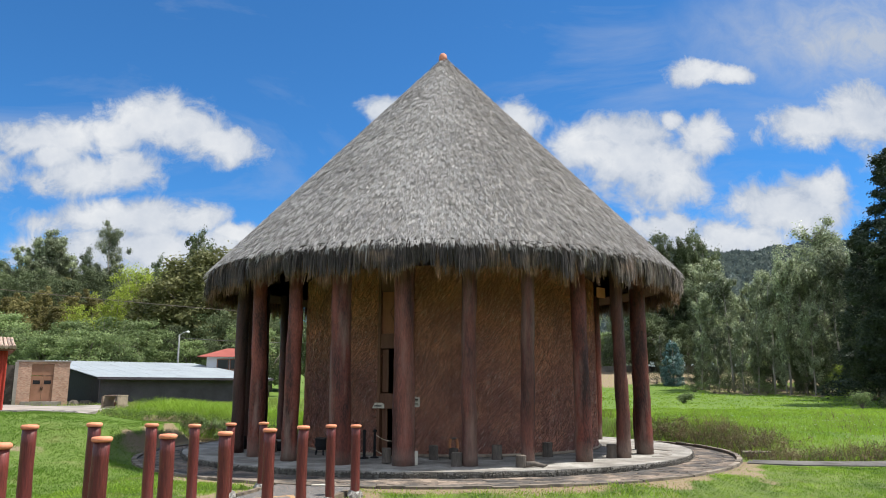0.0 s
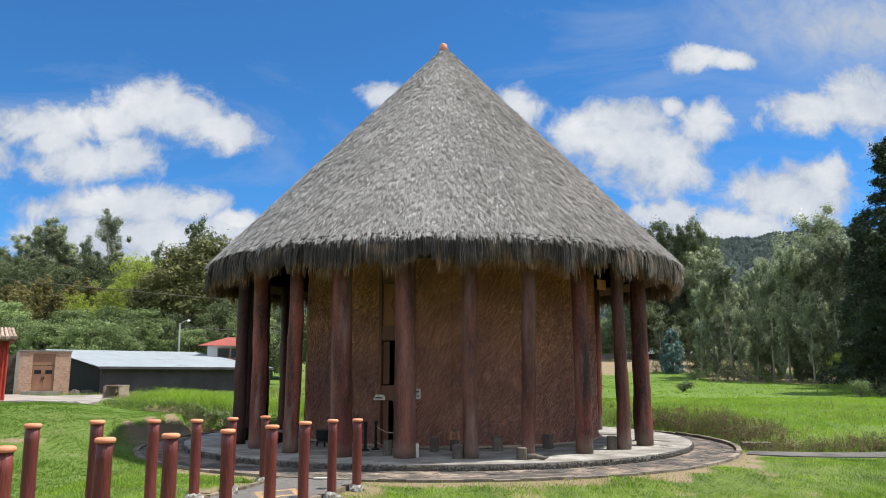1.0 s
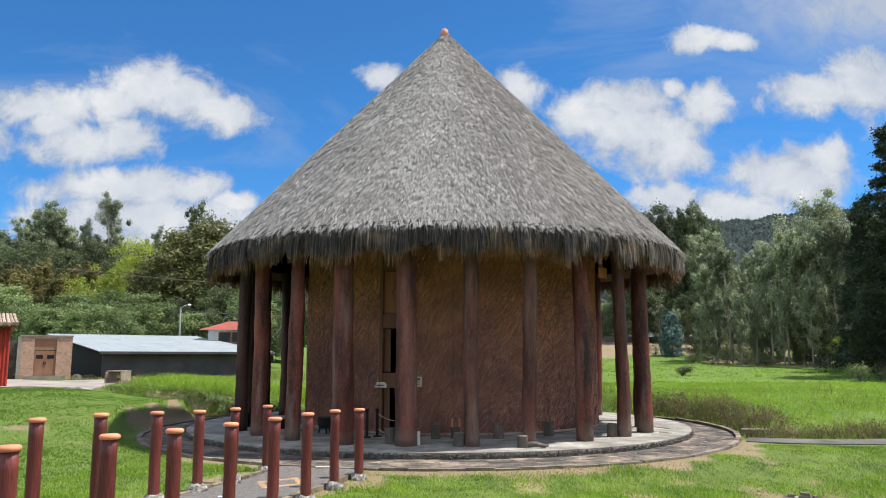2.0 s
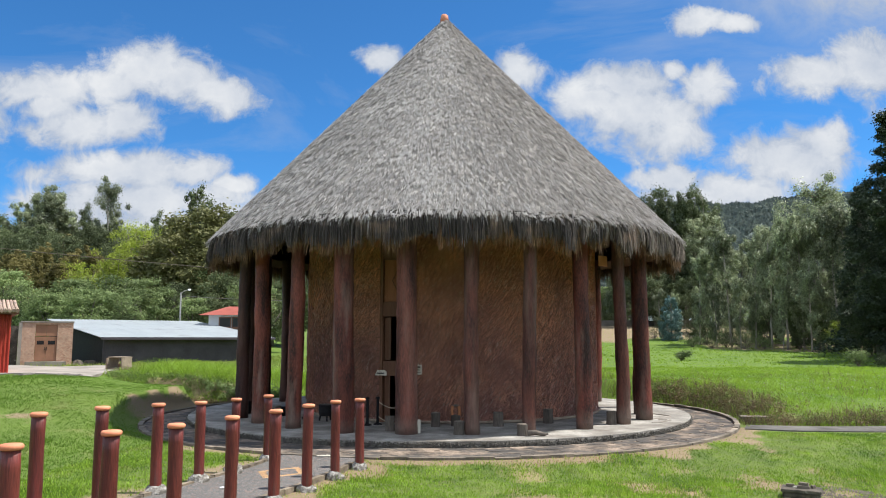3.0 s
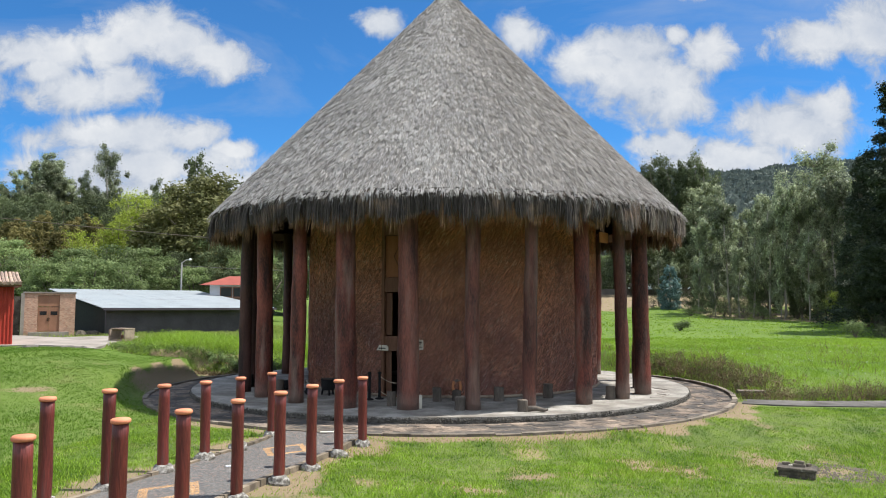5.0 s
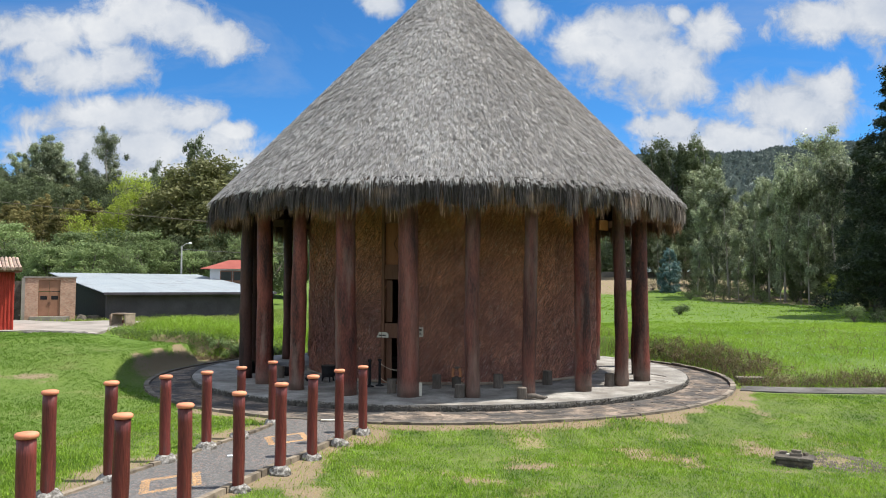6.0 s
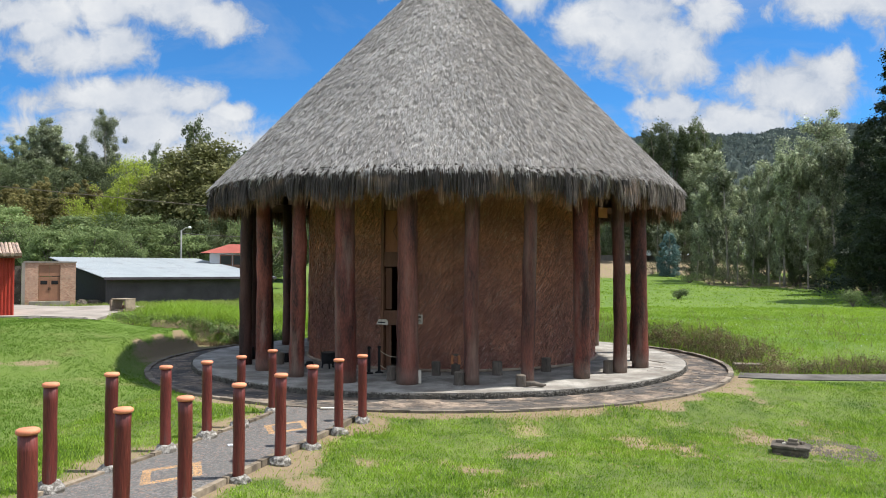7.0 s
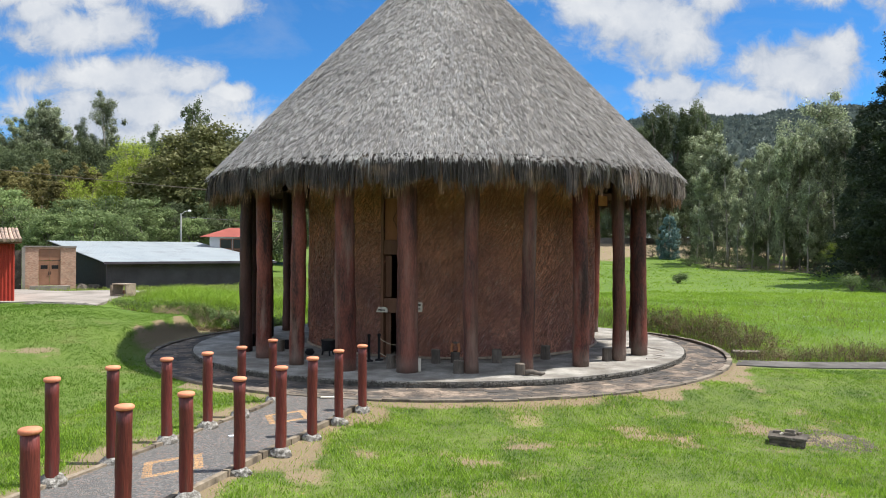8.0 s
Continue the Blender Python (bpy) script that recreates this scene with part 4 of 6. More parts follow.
def inlay(s, half_l, half_w):
    """A diamond of four bars, each set from small worn orange pebbles."""
    rng2 = random.Random(int(s * 10))
    c = [(s - half_l, 0), (s, half_w), (s + half_l, 0), (s, -half_w)]
    for i in range(4):
        (s0, w0), (s1, w1) = c[i], c[(i + 1) % 4]
        bm = bmesh.new()
        rows, cols = 5, 22
        for a in range(cols):
            for b in range(rows):
                if rng2.random() < 0.07:
                    continue
                f = 1.0 - 0.30 * (b + 0.5 + rng2.uniform(-0.3, 0.3)) / rows
                t = (a + 0.5 + rng2.uniform(-0.3, 0.3)) / cols
                ps, pw = s + (s0 + (s1 - s0) * t - s) * f, (w0 + (w1 - w0) * t) * f
                mid, q = on_path(ps, pw, 0.046), rng2.uniform(0.02, 0.032)
                turn = rng2.uniform(0, 1.5)
                low = [on_path(ps, pw, 0.03) + Vector((math.cos(turn + d) * q * 1.25, math.sin(turn + d) * q, 0)) for d in (0.0, 1.26, 2.51, 3.77, 5.03)]
                ring = [bm.verts.new(p) for p in low]
                top = bm.verts.new(mid)
                for d in range(5):
                    bm.faces.new((ring[d], ring[(d + 1) % 5], top))
        part("inlay_bar", bm, M["inlay"], path)


for s in (0.4, 5.3, 10.1):
    inlay(s, 0.95, 0.62)

# ---- ring kerb and flagstones ----
def sector(bm, a0, a1, r0, r1, z0, z1, jit=0.0, rng=None):
    """A slab piece between two angles and radii."""
    def p(a, r, z):
        if rng:
            a, r = a + rng.uniform(-jit, jit) / r, r + rng.uniform(-jit, jit)
        return (RING[0] + r * math.sin(a), RING[1] - r * math.cos(a), z)
    mid = (a0 + a1) / 2
    low = [p(a0, r0, z1), p(mid, r0, z1), p(a1, r0, z1), p(a1, r1, z1), p(mid, r1, z1), p(a0, r1, z1)]
    top = [bm.verts.new(q) for q in low]
    bot = [bm.verts.new((q[0], q[1], z0)) for q in low]
    bm.faces.new(top)
    for i in range(6):
        bm.faces.new((top[i], bot[i], bot[(i + 1) % 6], top[(i + 1) % 6]))
    return bm


rng = random.Random(11)
rest = bmesh.new()
for k in range(96):
    a0, a1 = 2 * math.pi * k / 96, 2 * math.pi * (k + 0.985) / 96
    raised = 0.08 * float(step(0.8, 0.96, math.sin((a0 + a1) / 2))) + 0.03 * float(step(0.8, 0.96, -math.sin((a0 + a1) / 2)))
    up = -0.165 + raised + rng.uniform(-0.02, 0.018)
    bm = sector(bmesh.new(), a0, a1, RING_R - 0.18, RING_R, -0.55, up, 0.018, rng)
    bmesh.ops.recalc_face_normals(bm, faces=bm.faces)
    part("kerb_stone", bm, M["kerb"], ring_floor)
# irregular crazy paving: each slab is cut at random across the ring
for row in range(4):
    r0 = RING_R - 1.92 + row * 0.435
    a0 = rng.uniform(0, 0.05)
    end = a0 + 2 * math.pi
    while a0 < end - 0.02:
        a1 = min(a0 + rng.uniform(0.22, 0.95) / r0, end)
        front_half = math.cos((a0 + a1) / 2) > 0.35
        bm = bmesh.new() if front_half else rest
        sector(bm, a0 + 0.012 / r0, a1 - 0.012 / r0, r0 + 0.015, r0 + 0.42, -0.5, -0.186 + rng.uniform(-0.006, 0.008), 0.11, rng)
        if front_half:
            bmesh.ops.recalc_face_normals(bm, faces=bm.faces)
            part("flagstone", bm, M["flag"], ring_floor)
        a0 = a1
bmesh.ops.recalc_face_normals(rest, faces=rest.faces)
tagged(part("far_flagstones", rest, M["flag"], ring_floor), "far flagstones of the ring path", kind="stuff")

# rubble edge of the platform
edge_rng = random.Random(5)
for k in range(300):
    a = radians(-128 + 256 * (k + edge_rng.uniform(0.2, 0.8)) / 300)
    s = edge_rng.uniform(0.022, 0.042)
    bm = bmesh.new()
    bmesh.ops.create_icosphere(bm, subdivisions=1, radius=s)
    ragged(bm, 0.025, 11.0, k)
    bm.transform(Matrix.Translation((HUT[0] + 10.03 * math.sin(a), HUT[1] - 10.03 * math.cos(a), -0.06 - edge_rng.uniform(0, 0.14))) @ Matrix.Rotation(a, 4, "Z") @ Matrix.Diagonal((1.15, 0.8, 1.0, 1)))
    part("edge_stone", bm, M["rubble"], platform)
rim_rng = np.random.default_rng(8)
n_rim = 3600
ra = np.radians(rim_rng.uniform(-128, 128, n_rim))
rr_, rz = 10.02 + rim_rng.uniform(-0.01, 0.03, n_rim), rim_rng.uniform(-0.21, -0.02, n_rim)
rim_c = np.stack([HUT[0] + rr_ * np.sin(ra), HUT[1] - rr_ * np.cos(ra), rz], 1)
octa = np.array([[1, 0, 0], [-1, 0, 0], [0, 1, 0], [0, -1, 0], [0, 0, 1], [0, 0, -1]], float)
rim_v = rim_c[:, None] + octa[None] * rim_rng.uniform(0.012, 0.038, (n_rim, 6, 1))
octa_f = np.array([[0, 2, 4], [2, 1, 4], [1, 3, 4], [3, 0, 4], [2, 0, 5], [1, 2, 5], [3, 1, 5], [0, 3, 5]])
rim = bulk("rim_gravel", rim_v.reshape(-1, 3), (np.arange(n_rim)[:, None, None] * 6 + octa_f[None]).reshape(-1, 3), M["rubble"], platform)
tagged(rim, "small dark pebbles set in the platform rim", kind="stuff")
part("shadow_gap", lathe([(9.985, -0.5), (10.02, -0.5), (10.02, -0.07), (9.985, -0.07)], 160, centre=HUT), M["rubble"], platform, "dark rubble core")

# ---- walkway to the right ----
def ground_slab(name, corners, up, mat, label, cuts=10, thick=0.3):
    """A slab over the ground between four corners (x, y)."""
    (ax, ay), (bx, by), (cx, cy), (dx_, dy_) = corners
    bm = bmesh.new()
    grid = []
    for i in range(cuts + 1):
        t = i / cuts
        row = []
        for j in range(4):
            s = j / 3
            x = (ax + (bx - ax) * t) * (1 - s) + (dx_ + (cx - dx_) * t) * s
            y = (ay + (by - ay) * t) * (1 - s) + (dy_ + (cy - dy_) * t) * s
            row.append(bm.verts.new((x, y, float(height(x, y)) + up)))
        grid.append(row)
    for a, b in zip(grid, grid[1:]):
        for j in range(3):
            bm.faces.new((a[j], b[j], b[j + 1], a[j + 1]))
    bmesh.ops.recalc_face_normals(bm, faces=bm.faces)
    if sum(f.normal.z for f in bm.faces) < 0:
        bmesh.ops.reverse_faces(bm, faces=bm.faces)
    r = bmesh.ops.extrude_face_region(bm, geom=list(bm.faces))
    bmesh.ops.translate(bm, verts=[g for g in r["geom"] if isinstance(g, bmesh.types.BMVert)], vec=(0, 0, -thick))
    bmesh.ops.recalc_face_normals(bm, faces=bm.faces)
    return tagged(part(name, bm, mat), label, name, kind="structure")


ground_slab("walkway", ((10.5, 27.05), (60, 24.65), (60, 25.9), (11.05, 28.25)), 0.035, M["walkway"], "narrow grey concrete walkway beside the weedy bank", 24)
terrace = ground_slab("terrace", ((-34, 36.0), (-17.0, 36.6), (-18.4, 46.5), (-34, 47.5)), 0.06, M["slab"], "pale worn concrete terrace before the brick annex", 12)

# ---- stumps, signs and small things on the platform ----
def stump(x, y, h, r, seed, label="grey wooden stump standing on the platform", tilt=0.0):
    e = thing("stump", label, "stump", (x, y, 0.006), seed * 40.0, "stumps on the platform")
    bm = lathe([(0.0, 0.0), (r * 1.06, 0.0), (r, h * 0.3), (r * 0.97, h * 0.7), (r * 1.02, h - 0.02), (r * 0.93, h), (0.0, h - 0.01)], 16)
    part("trunk_section", ragged(bm, 0.022, 5.0, seed), M["stump"], e)
    part("sawn_top", ragged(lathe([(r * 0.88, h - 0.004), (r * 0.86, h + 0.008), (0.0, h + 0.006)], 16), 0.004, 5.0, seed), M["kerb"], e, "paler sawn top")


for k, (x, y, h, r) in enumerate(((-1.8, 24.55, 0.46, 0.15), (-0.35, 25.75, 0.46, 0.155), (0.39, 23.65, 0.40, 0.17),
                                  (1.76, 25.9, 0.46, 0.17), (2.31, 23.45, 0.34, 0.16), (3.57, 26.8, 0.48, 0.17),
                                  (5.7, 26.48, 0.44, 0.17), (-6.3, 28.6, 0.43, 0.16), (-7.0, 29.6, 0.42, 0.16))):
    stump(x, y, h, r, k + 1)
carved = thing("carved_stump", "stump carved into an open wooden frame, on the platform", "stump", (0.33, 25.95, 0.006), 0, "stumps on the platform")
part("base", ragged(lathe([(0.0, 0.0), (0.16, 0.0), (0.15, 0.2), (0.16, 0.36), (0.0, 0.36)], 14), 0.015, 5.0, 3), M["stump"], carved)
for x in (-0.12, 0.12):
    part("upright", ragged(tube(bmesh.new(), [(x, 0, 0.34), (x * 1.1, 0, 0.5), (x * 0.8, 0, 0.66)], [0.05, 0.045, 0.05], 8), 0.012, 6.0, x), M["tan_board"], carved)
part("top_bar", ragged(tube(bmesh.new(), [(-0.12, 0, 0.65), (0.0, 0, 0.68), (0.12, 0, 0.65)], [0.035, 0.04, 0.035], 8), 0.01, 6.0), M["stump"], carved)
drum = thing("drum_stool", "black drum-shaped stool with grey top on the platform", "stool", (-4.3, 27.5, 0.006), 20)
part("drum", lathe([(0.0, 0.18), (0.22, 0.18), (0.26, 0.3), (0.25, 0.5), (0.27, 0.53), (0.27, 0.57), (0.0, 0.57)], 20), M["black"], drum)
part("top", lathe([(0.0, 0.572), (0.25, 0.572), (0.24, 0.59), (0.0, 0.592)], 20), M["stump"], drum, "grey worn top")
for a in (0.5, 2.6, 4.7):
    part("leg", tube(bmesh.new(), [(0.2 * math.cos(a), 0.2 * math.sin(a), 0.2), (0.24 * math.cos(a), 0.24 * math.sin(a), 0)], [0.035, 0.03], 8), M["black"], drum)
for k, (x, y, h) in enumerate(((-6.19, 29.23, 0.34), (-6.5, 29.4, 0.26), (-7.78, 30.03, 0.5), (-5.0, 27.6, 0.22))):
    pot = thing("dark_pot", "dark clay pot standing on the platform", "pot", (x, y, 0.006), k * 40, "pots on the platform")
    part("body", lathe([(0.0, 0.0), (0.11, 0.0), (0.19, h * 0.45), (0.12, h * 0.85), (0.14, h), (0.11, h), (0.09, h * 0.85), (0.0, h * 0.5)], 18), M["black"], pot, smooth=True)
log = thing("root_log", "short twisted root log lying beside a stump", "log", (2.45, 23.25, 0.01), 0)
part("root", ragged(tube(bmesh.new(), [(0, 0, 0.09), (0.25, 0.02, 0.11), (0.5, -0.06, 0.06), (0.62, -0.03, 0.09)], [0.09, 0.08, 0.055, 0.03], 10), 0.03, 5.0, 2), M["stump"], log, smooth=True)
board = thing("leaning_board", "pale board leaning against a red column", "board", (-0.86, 23.88, 0.012), 0)
part("plank", box(bmesh.new(), -0.06, 0.06, -0.02, 0.02, 0.0, 0.42, 0.008), M["cream"], board)

sign = thing("door_sign", "small cream board sign over the low doorway", "sign", on_wall(-24.9, 1.63, 0.05), -24.9)
bm = bmesh.new()
vs = [bm.verts.new((x, y, z)) for y in (0.0, -0.025) for x, z in ((-0.24, 0), (0.24, 0), (0.24, 0.12), (0.16, 0.19), (-0.13, 0.19))]
bm.faces.new(vs[:5]), bm.faces.new(vs[5:][::-1])
for i in range(5):
    bm.faces.new((vs[i], vs[5 + i], vs[5 + (i + 1) % 5], vs[(i + 1) % 5]))
bmesh.ops.recalc_face_normals(bm, faces=bm.faces)
part("board", bm, M["cream"], sign)
part("text_bar", box_bm(-0.15, 0.14, -0.032, -0.026, 0.06, 0.10), M["black"], sign)
sign2 = thing("wall_sign", "small cream notice fixed to the cane wall", "sign", on_wall(-11.6, 1.68, 0.06), -11.6)
part("board", box_bm(-0.11, 0.13, -0.02, 0.0, 0.0, 0.34, bevel=0.01), M["cream"], sign2)
for i, z in enumerate((0.07, 0.12, 0.17)):
    part("text_bar", box_bm(-0.06, 0.08 - 0.02 * i, -0.027, -0.021, z, z + 0.02), M["stone"], sign2)
part("drawing", box_bm(-0.05, 0.07, -0.027, -0.021, 0.22, 0.29), M["stone"], sign2)

barrier = []
for x, y in ((-2.67, 26.08), (-2.34, 26.3), (-1.15, 25.9)):
    e = thing("stanchion", "black rope stanchion in front of the doorway", "stanchion", (x, y, 0.006), 0, "stanchions at the doorway")
    part("pole", tube(bmesh.new(), [(0, 0, 0), (0, 0, 0.86)], [0.05, 0.045], 12), M["black"], e)
    part("base", lathe([(0.0, 0.0), (0.15, 0.0), (0.15, 0.03), (0.06, 0.06), (0.0, 0.06)], 20), M["black"], e)
    part("knob", lathe([(0.0, 0.85), (0.06, 0.86), (0.07, 0.9), (0.05, 0.94), (0.0, 0.95)], 14), M["black"], e)
for z in (0.8, 0.3):
    rope = thing("rope", "pale sagging barrier rope between black stanchions", "rope", (0, 0, 0), 0, "barrier ropes")
    pts = [(-2.34 + 1.15 * t, 26.3 - 0.4 * t, z - 0.9 * t * (1 - t)) for t in (i / 10 for i in range(11))]
    part("strand", tube(bmesh.new(), pts, [0.014] * 11, 6), M["rope"], rope)

# pale curved lines let into the platform
for k, pts in enumerate((((7.95, 30.55), (8.2, 29.9), (8.55, 29.2), (8.1, 28.5), (7.5, 28.2), (7.1, 27.9)), ((7.75, 28.0), (8.1, 27.75), (7.6, 27.1), (7.1, 26.9)))):
    smooth_pts = []
    for i in range(len(pts) - 1):
        for t in (0, 0.25, 0.5, 0.75):
            smooth_pts.append((pts[i][0] + (pts[i + 1][0] - pts[i][0]) * t, pts[i][1] + (pts[i + 1][1] - pts[i][1]) * t, 0.004))
    part("inlaid_line", tube(bmesh.new(), smooth_pts, [0.035] * len(smooth_pts), 6), M["slab"], platform, "pale curved inlaid line")

# ---- drain box on the lawn ----
g = float(height(8.1, 17.75))
drain = thing("drain_box", "weathered stone drain box with loose bricks on its lid", "drain box", (8.1, 17.75, g - 0.02), -28)
part("chamber", ragged(box_bm(-0.35, 0.35, -0.24, 0.24, -0.2, 0.2, bevel=0.01), 0.006, 6.0), M["mortar"], drain)
part("lid", ragged(box_bm(-0.42, 0.42, -0.31, 0.31, 0.195, 0.26, bevel=0.012), 0.014, 5.0), M["stone"], drain, "cracked stone lid")
for course in range(2):
    for k in range(4):
        x = -0.375 + 0.19 * k + 0.02 * course
        for y in (-0.275, 0.215):
            part("brick", ragged(box_bm(x, x + 0.175, y, y + 0.06, 0.098 * course - 0.01, 0.098 * course + 0.08, bevel=0.008), 0.006, 9.0, k + 4 * course), M["stone"] if (k + course) % 3 else M["edging"], drain)
    for k in range(3):
        y = -0.21 + 0.145 * k
        for x in (-0.39, 0.335):
            part("brick", ragged(box_bm(x, x + 0.055, y, y + 0.132, 0.098 * course - 0.01, 0.098 * course + 0.08, bevel=0.008), 0.006, 9.0, k + 9 + course), M["stone"], drain)
for k, (x, y, a, s) in enumerate(((-0.24, 0.1, 10, 0.8), (0.04, 0.0, 5, 1.15), (0.05, 0.03, -8, 0.95), (0.24, 0.12, 60, 0.6), (-0.14, -0.02, 40, 0.4))):
    b = thing("loose_brick", "loose weathered brick lying on a drain lid", "brick", (8.1, 17.75, g), a - 28, "bricks on the drain box")
    b.matrix_basis = pose(8.1, 17.75, g + 0.238 + (0.062 if k == 2 else 0), 0, 0, -28) @ pose(x, y, 0, 0, 0, a)
    part("body", ragged(box_bm(-0.11 * s, 0.11 * s, -0.06 * s, 0.06 * s, 0, 0.065 if s > 0.5 else 0.04, bevel=0.008), 0.006, 8.0, k), M["cream"] if k == 4 else M["kerb"], b)
scrap = thing("paper_scrap", "small white paper scrap lying on the path", "litter", on_path(7.75, -0.2, 0.045), 20)
part("sheet", ragged(box_bm(-0.06, 0.06, -0.05, 0.05, 0.0, 0.012), 0.01, 20.0), M["white_wall"], scrap)
slab2 = thing("white_slab", "flat white stone slab at the ring path", "slab", (-3.25, 20.6, float(height(-3.25, 20.6)) + 0.04), 8)
part("stone", ragged(box_bm(-0.22, 0.22, -0.08, 0.08, 0.0, 0.035, bevel=0.01), 0.012, 6.0), M["cream"], slab2)

# ---- buildings to the left ----
shed = thing("long_shed", "long low shed with pale sheet roof and dark walls", "shed", (-22.0, 49.0, 1.25), 39.7)
part("wall", box_bm(0, 11.0, 0, 0.2, -0.5, 1.72), M["dark_wall"], shed)
# black on this wall and the gables holds the shade on the shed's side
part("wall", box_bm(0, 0.2, 0.2, 14.6, -0.5, 1.72), M["black"], shed, "side wall coloured black for its shade")
part("wall", box_bm(10.8, 11.0, 0.2, 14.6, -0.5, 1.72), M["dark_wall"], shed)
part("wall", box_bm(0, 11.0, 14.6, 14.8, -0.5, 3.08), M["dark_wall"], shed)
for x in (0.0, 10.8):
    bm = bmesh.new()
    vs = [bm.verts.new((x + d, y, z)) for d in (0.0, 0.2) for y, z in ((0.1, 1.72), (14.6, 1.72), (14.6, 3.08))]
    bm.faces.new(vs[:3]), bm.faces.new(vs[3:][::-1])
    for i in range(3):
        bm.faces.new((vs[i], vs[3 + i], vs[3 + (i + 1) % 3], vs[(i + 1) % 3]))
    part("gable", bm, M["black"], shed)
for k in range(12):
    bm = bmesh.new()
    x0 = -0.3 + k * 1.02
    rows = []
    for i in range(9):
        x = x0 + 1.02 * i / 8 + (0.0 if i < 8 else -0.01)
        lift = 0.02 * math.cos(i * math.pi)
        rows.append([bm.verts.new((x, y, z + lift + d)) for y, z in ((-0.45, 1.72), (15.0, 3.22)) for d in (0.0, -0.05)])
    for a, b in zip(rows, rows[1:]):
        for q in ((0, 2), (3, 1), (1, 0), (2, 3)):
            bm.faces.new((a[q[0]], b[q[0]], b[q[1]], a[q[1]]))
    bmesh.ops.recalc_face_normals(bm, faces=bm.faces)
    part("roof_sheet", bm, M["sheet"], shed)
part("fascia", box_bm(-0.3, 11.9, -0.5, -0.46, 1.6, 1.76), M["dark_wall"], shed)

annex = thing("brick_annex", "small brick annex with brown double doors", "building", (-26.6, 47.6, 1.42), 29.0)


def brick_wall_material():
    m = bpy.data.materials.new("coursed_brick")
    m.use_nodes = True
    n, l = m.node_tree.nodes, m.node_tree.links
    co = n.new("ShaderNodeTexCoord")
    sw = n.new("ShaderNodeMapping")
    sw.inputs["Rotation"].default_value = (radians(-90), 0, 0)
    l.new(co.outputs["Object"], sw.inputs["Vector"])
    t = n.new("ShaderNodeTexBrick")
    t.inputs["Scale"].default_value = 4.0
    t.inputs["Color1"].default_value, t.inputs["Color2"].default_value, t.inputs["Mortar"].default_value = (0.46, 0.25, 0.165, 1), (0.62, 0.40, 0.28, 1), (0.42, 0.32, 0.25, 1)
    l.new(sw.outputs[0], t.inputs["Vector"])
    ns = n.new("ShaderNodeTexNoise")
    ns.inputs["Scale"].default_value = 3.0
    l.new(co.outputs["Object"], ns.inputs["Vector"])
    mx = n.new("ShaderNodeMix")
    mx.data_type, mx.blend_type = "RGBA", "MULTIPLY"
    mx.inputs["Factor"].default_value = 0.5
    l.new(t.outputs["Color"], mx.inputs["A"]), l.new(ns.outputs["Fac"], mx.inputs["B"])
    l.new(mx.outputs["Result"], n["Principled BSDF"].inputs["Base Color"])
    n["Principled BSDF"].inputs["Roughness"].default_value = 0.9
    b = n.new("ShaderNodeBump")
    b.inputs["Strength"].default_value = 0.5
    l.new(t.outputs["Fac"], b.inputs["Height"]), l.new(b.outputs[0], n["Principled BSDF"].inputs["Normal"])
    return m


BRICKWALL = brick_wall_material()
for x0, x1, z0, z1 in ((0.0, 0.8, -0.4, 2.5), (2.05, 2.95, -0.4, 2.5), (0.8, 2.05, 2.38, 2.5)):
    part("front_wall", box_bm(x0, x1, 0, 0.2, z0, z1), BRICKWALL, annex)
part("side_wall", box_bm(0, 0.2, 0.2, 1.2, -0.4, 2.5), BRICKWALL, annex)
part("side_wall", box_bm(2.75, 2.95, 0.2, 1.2, -0.4, 2.5), BRICKWALL, annex)
part("yard_wall", box_bm(-1.6, -0.15, 0.7, 0.85, -0.4, 2.3), M["stone"], annex, "dark weathered yard wall")
part("flat_roof", box_bm(-0.05, 3.0, -0.06, 1.25, 2.502, 2.6, bevel=0.01), M["slab"], annex)
part("corner_pier", box_bm(-0.14, 0.06, -0.05, 0.16, -0.4, 2.5), M["slab"], annex)
part("step", box_bm(0.3, 2.6, -0.5, -0.02, -0.4, 0.05, bevel=0.01), M["slab"], annex)
for k in (0, 1):
    d = part("door", box_bm(0.81 + 0.62 * k, 1.42 + 0.62 * k, 0.06, 0.11, 0.06, 1.62, bevel=0.006), M["door"], annex, "brown metal door leaf")
    part("transom_panel", box_bm(0.81 + 0.62 * k, 1.42 + 0.62 * k, 0.06, 0.11, 1.66, 2.37, bevel=0.006), M["door"], annex)
    bm = box_bm(0.92 + 0.62 * k, 1.31 + 0.62 * k, 0.052, 0.06, 1.12, 1.36)
    part("grille", bm, M["black"], d)
    part("handle", box_bm(1.36 + 0.1 * k, 1.39 + 0.1 * k, 0.02, 0.06, 0.75, 0.95), M["black"], d)

red = thing("red_house", "red corrugated house corner with clay tile roof", "house", (-21.42, 37.4, 1.2), 32)
part("wall", box_bm(-9, -0.02, 0.06, 0.2, -0.3, 2.9), M["red_wall"], red)
part("wall", box_bm(-0.2, -0.02, 0.2, 6.0, -0.3, 2.9), M["red_wall"], red)
for k in range(40):
    x = -0.06 - k * 0.16
    part("batten", tube(bmesh.new(), [(x, 0.05, -0.25), (x, 0.05, 2.88)], [0.05, 0.05], 6), M["red_wall"], red)
part("plinth", box_bm(-9, 0.06, -0.04, 0.1, -0.4, 0.05), M["red_wall"], red)
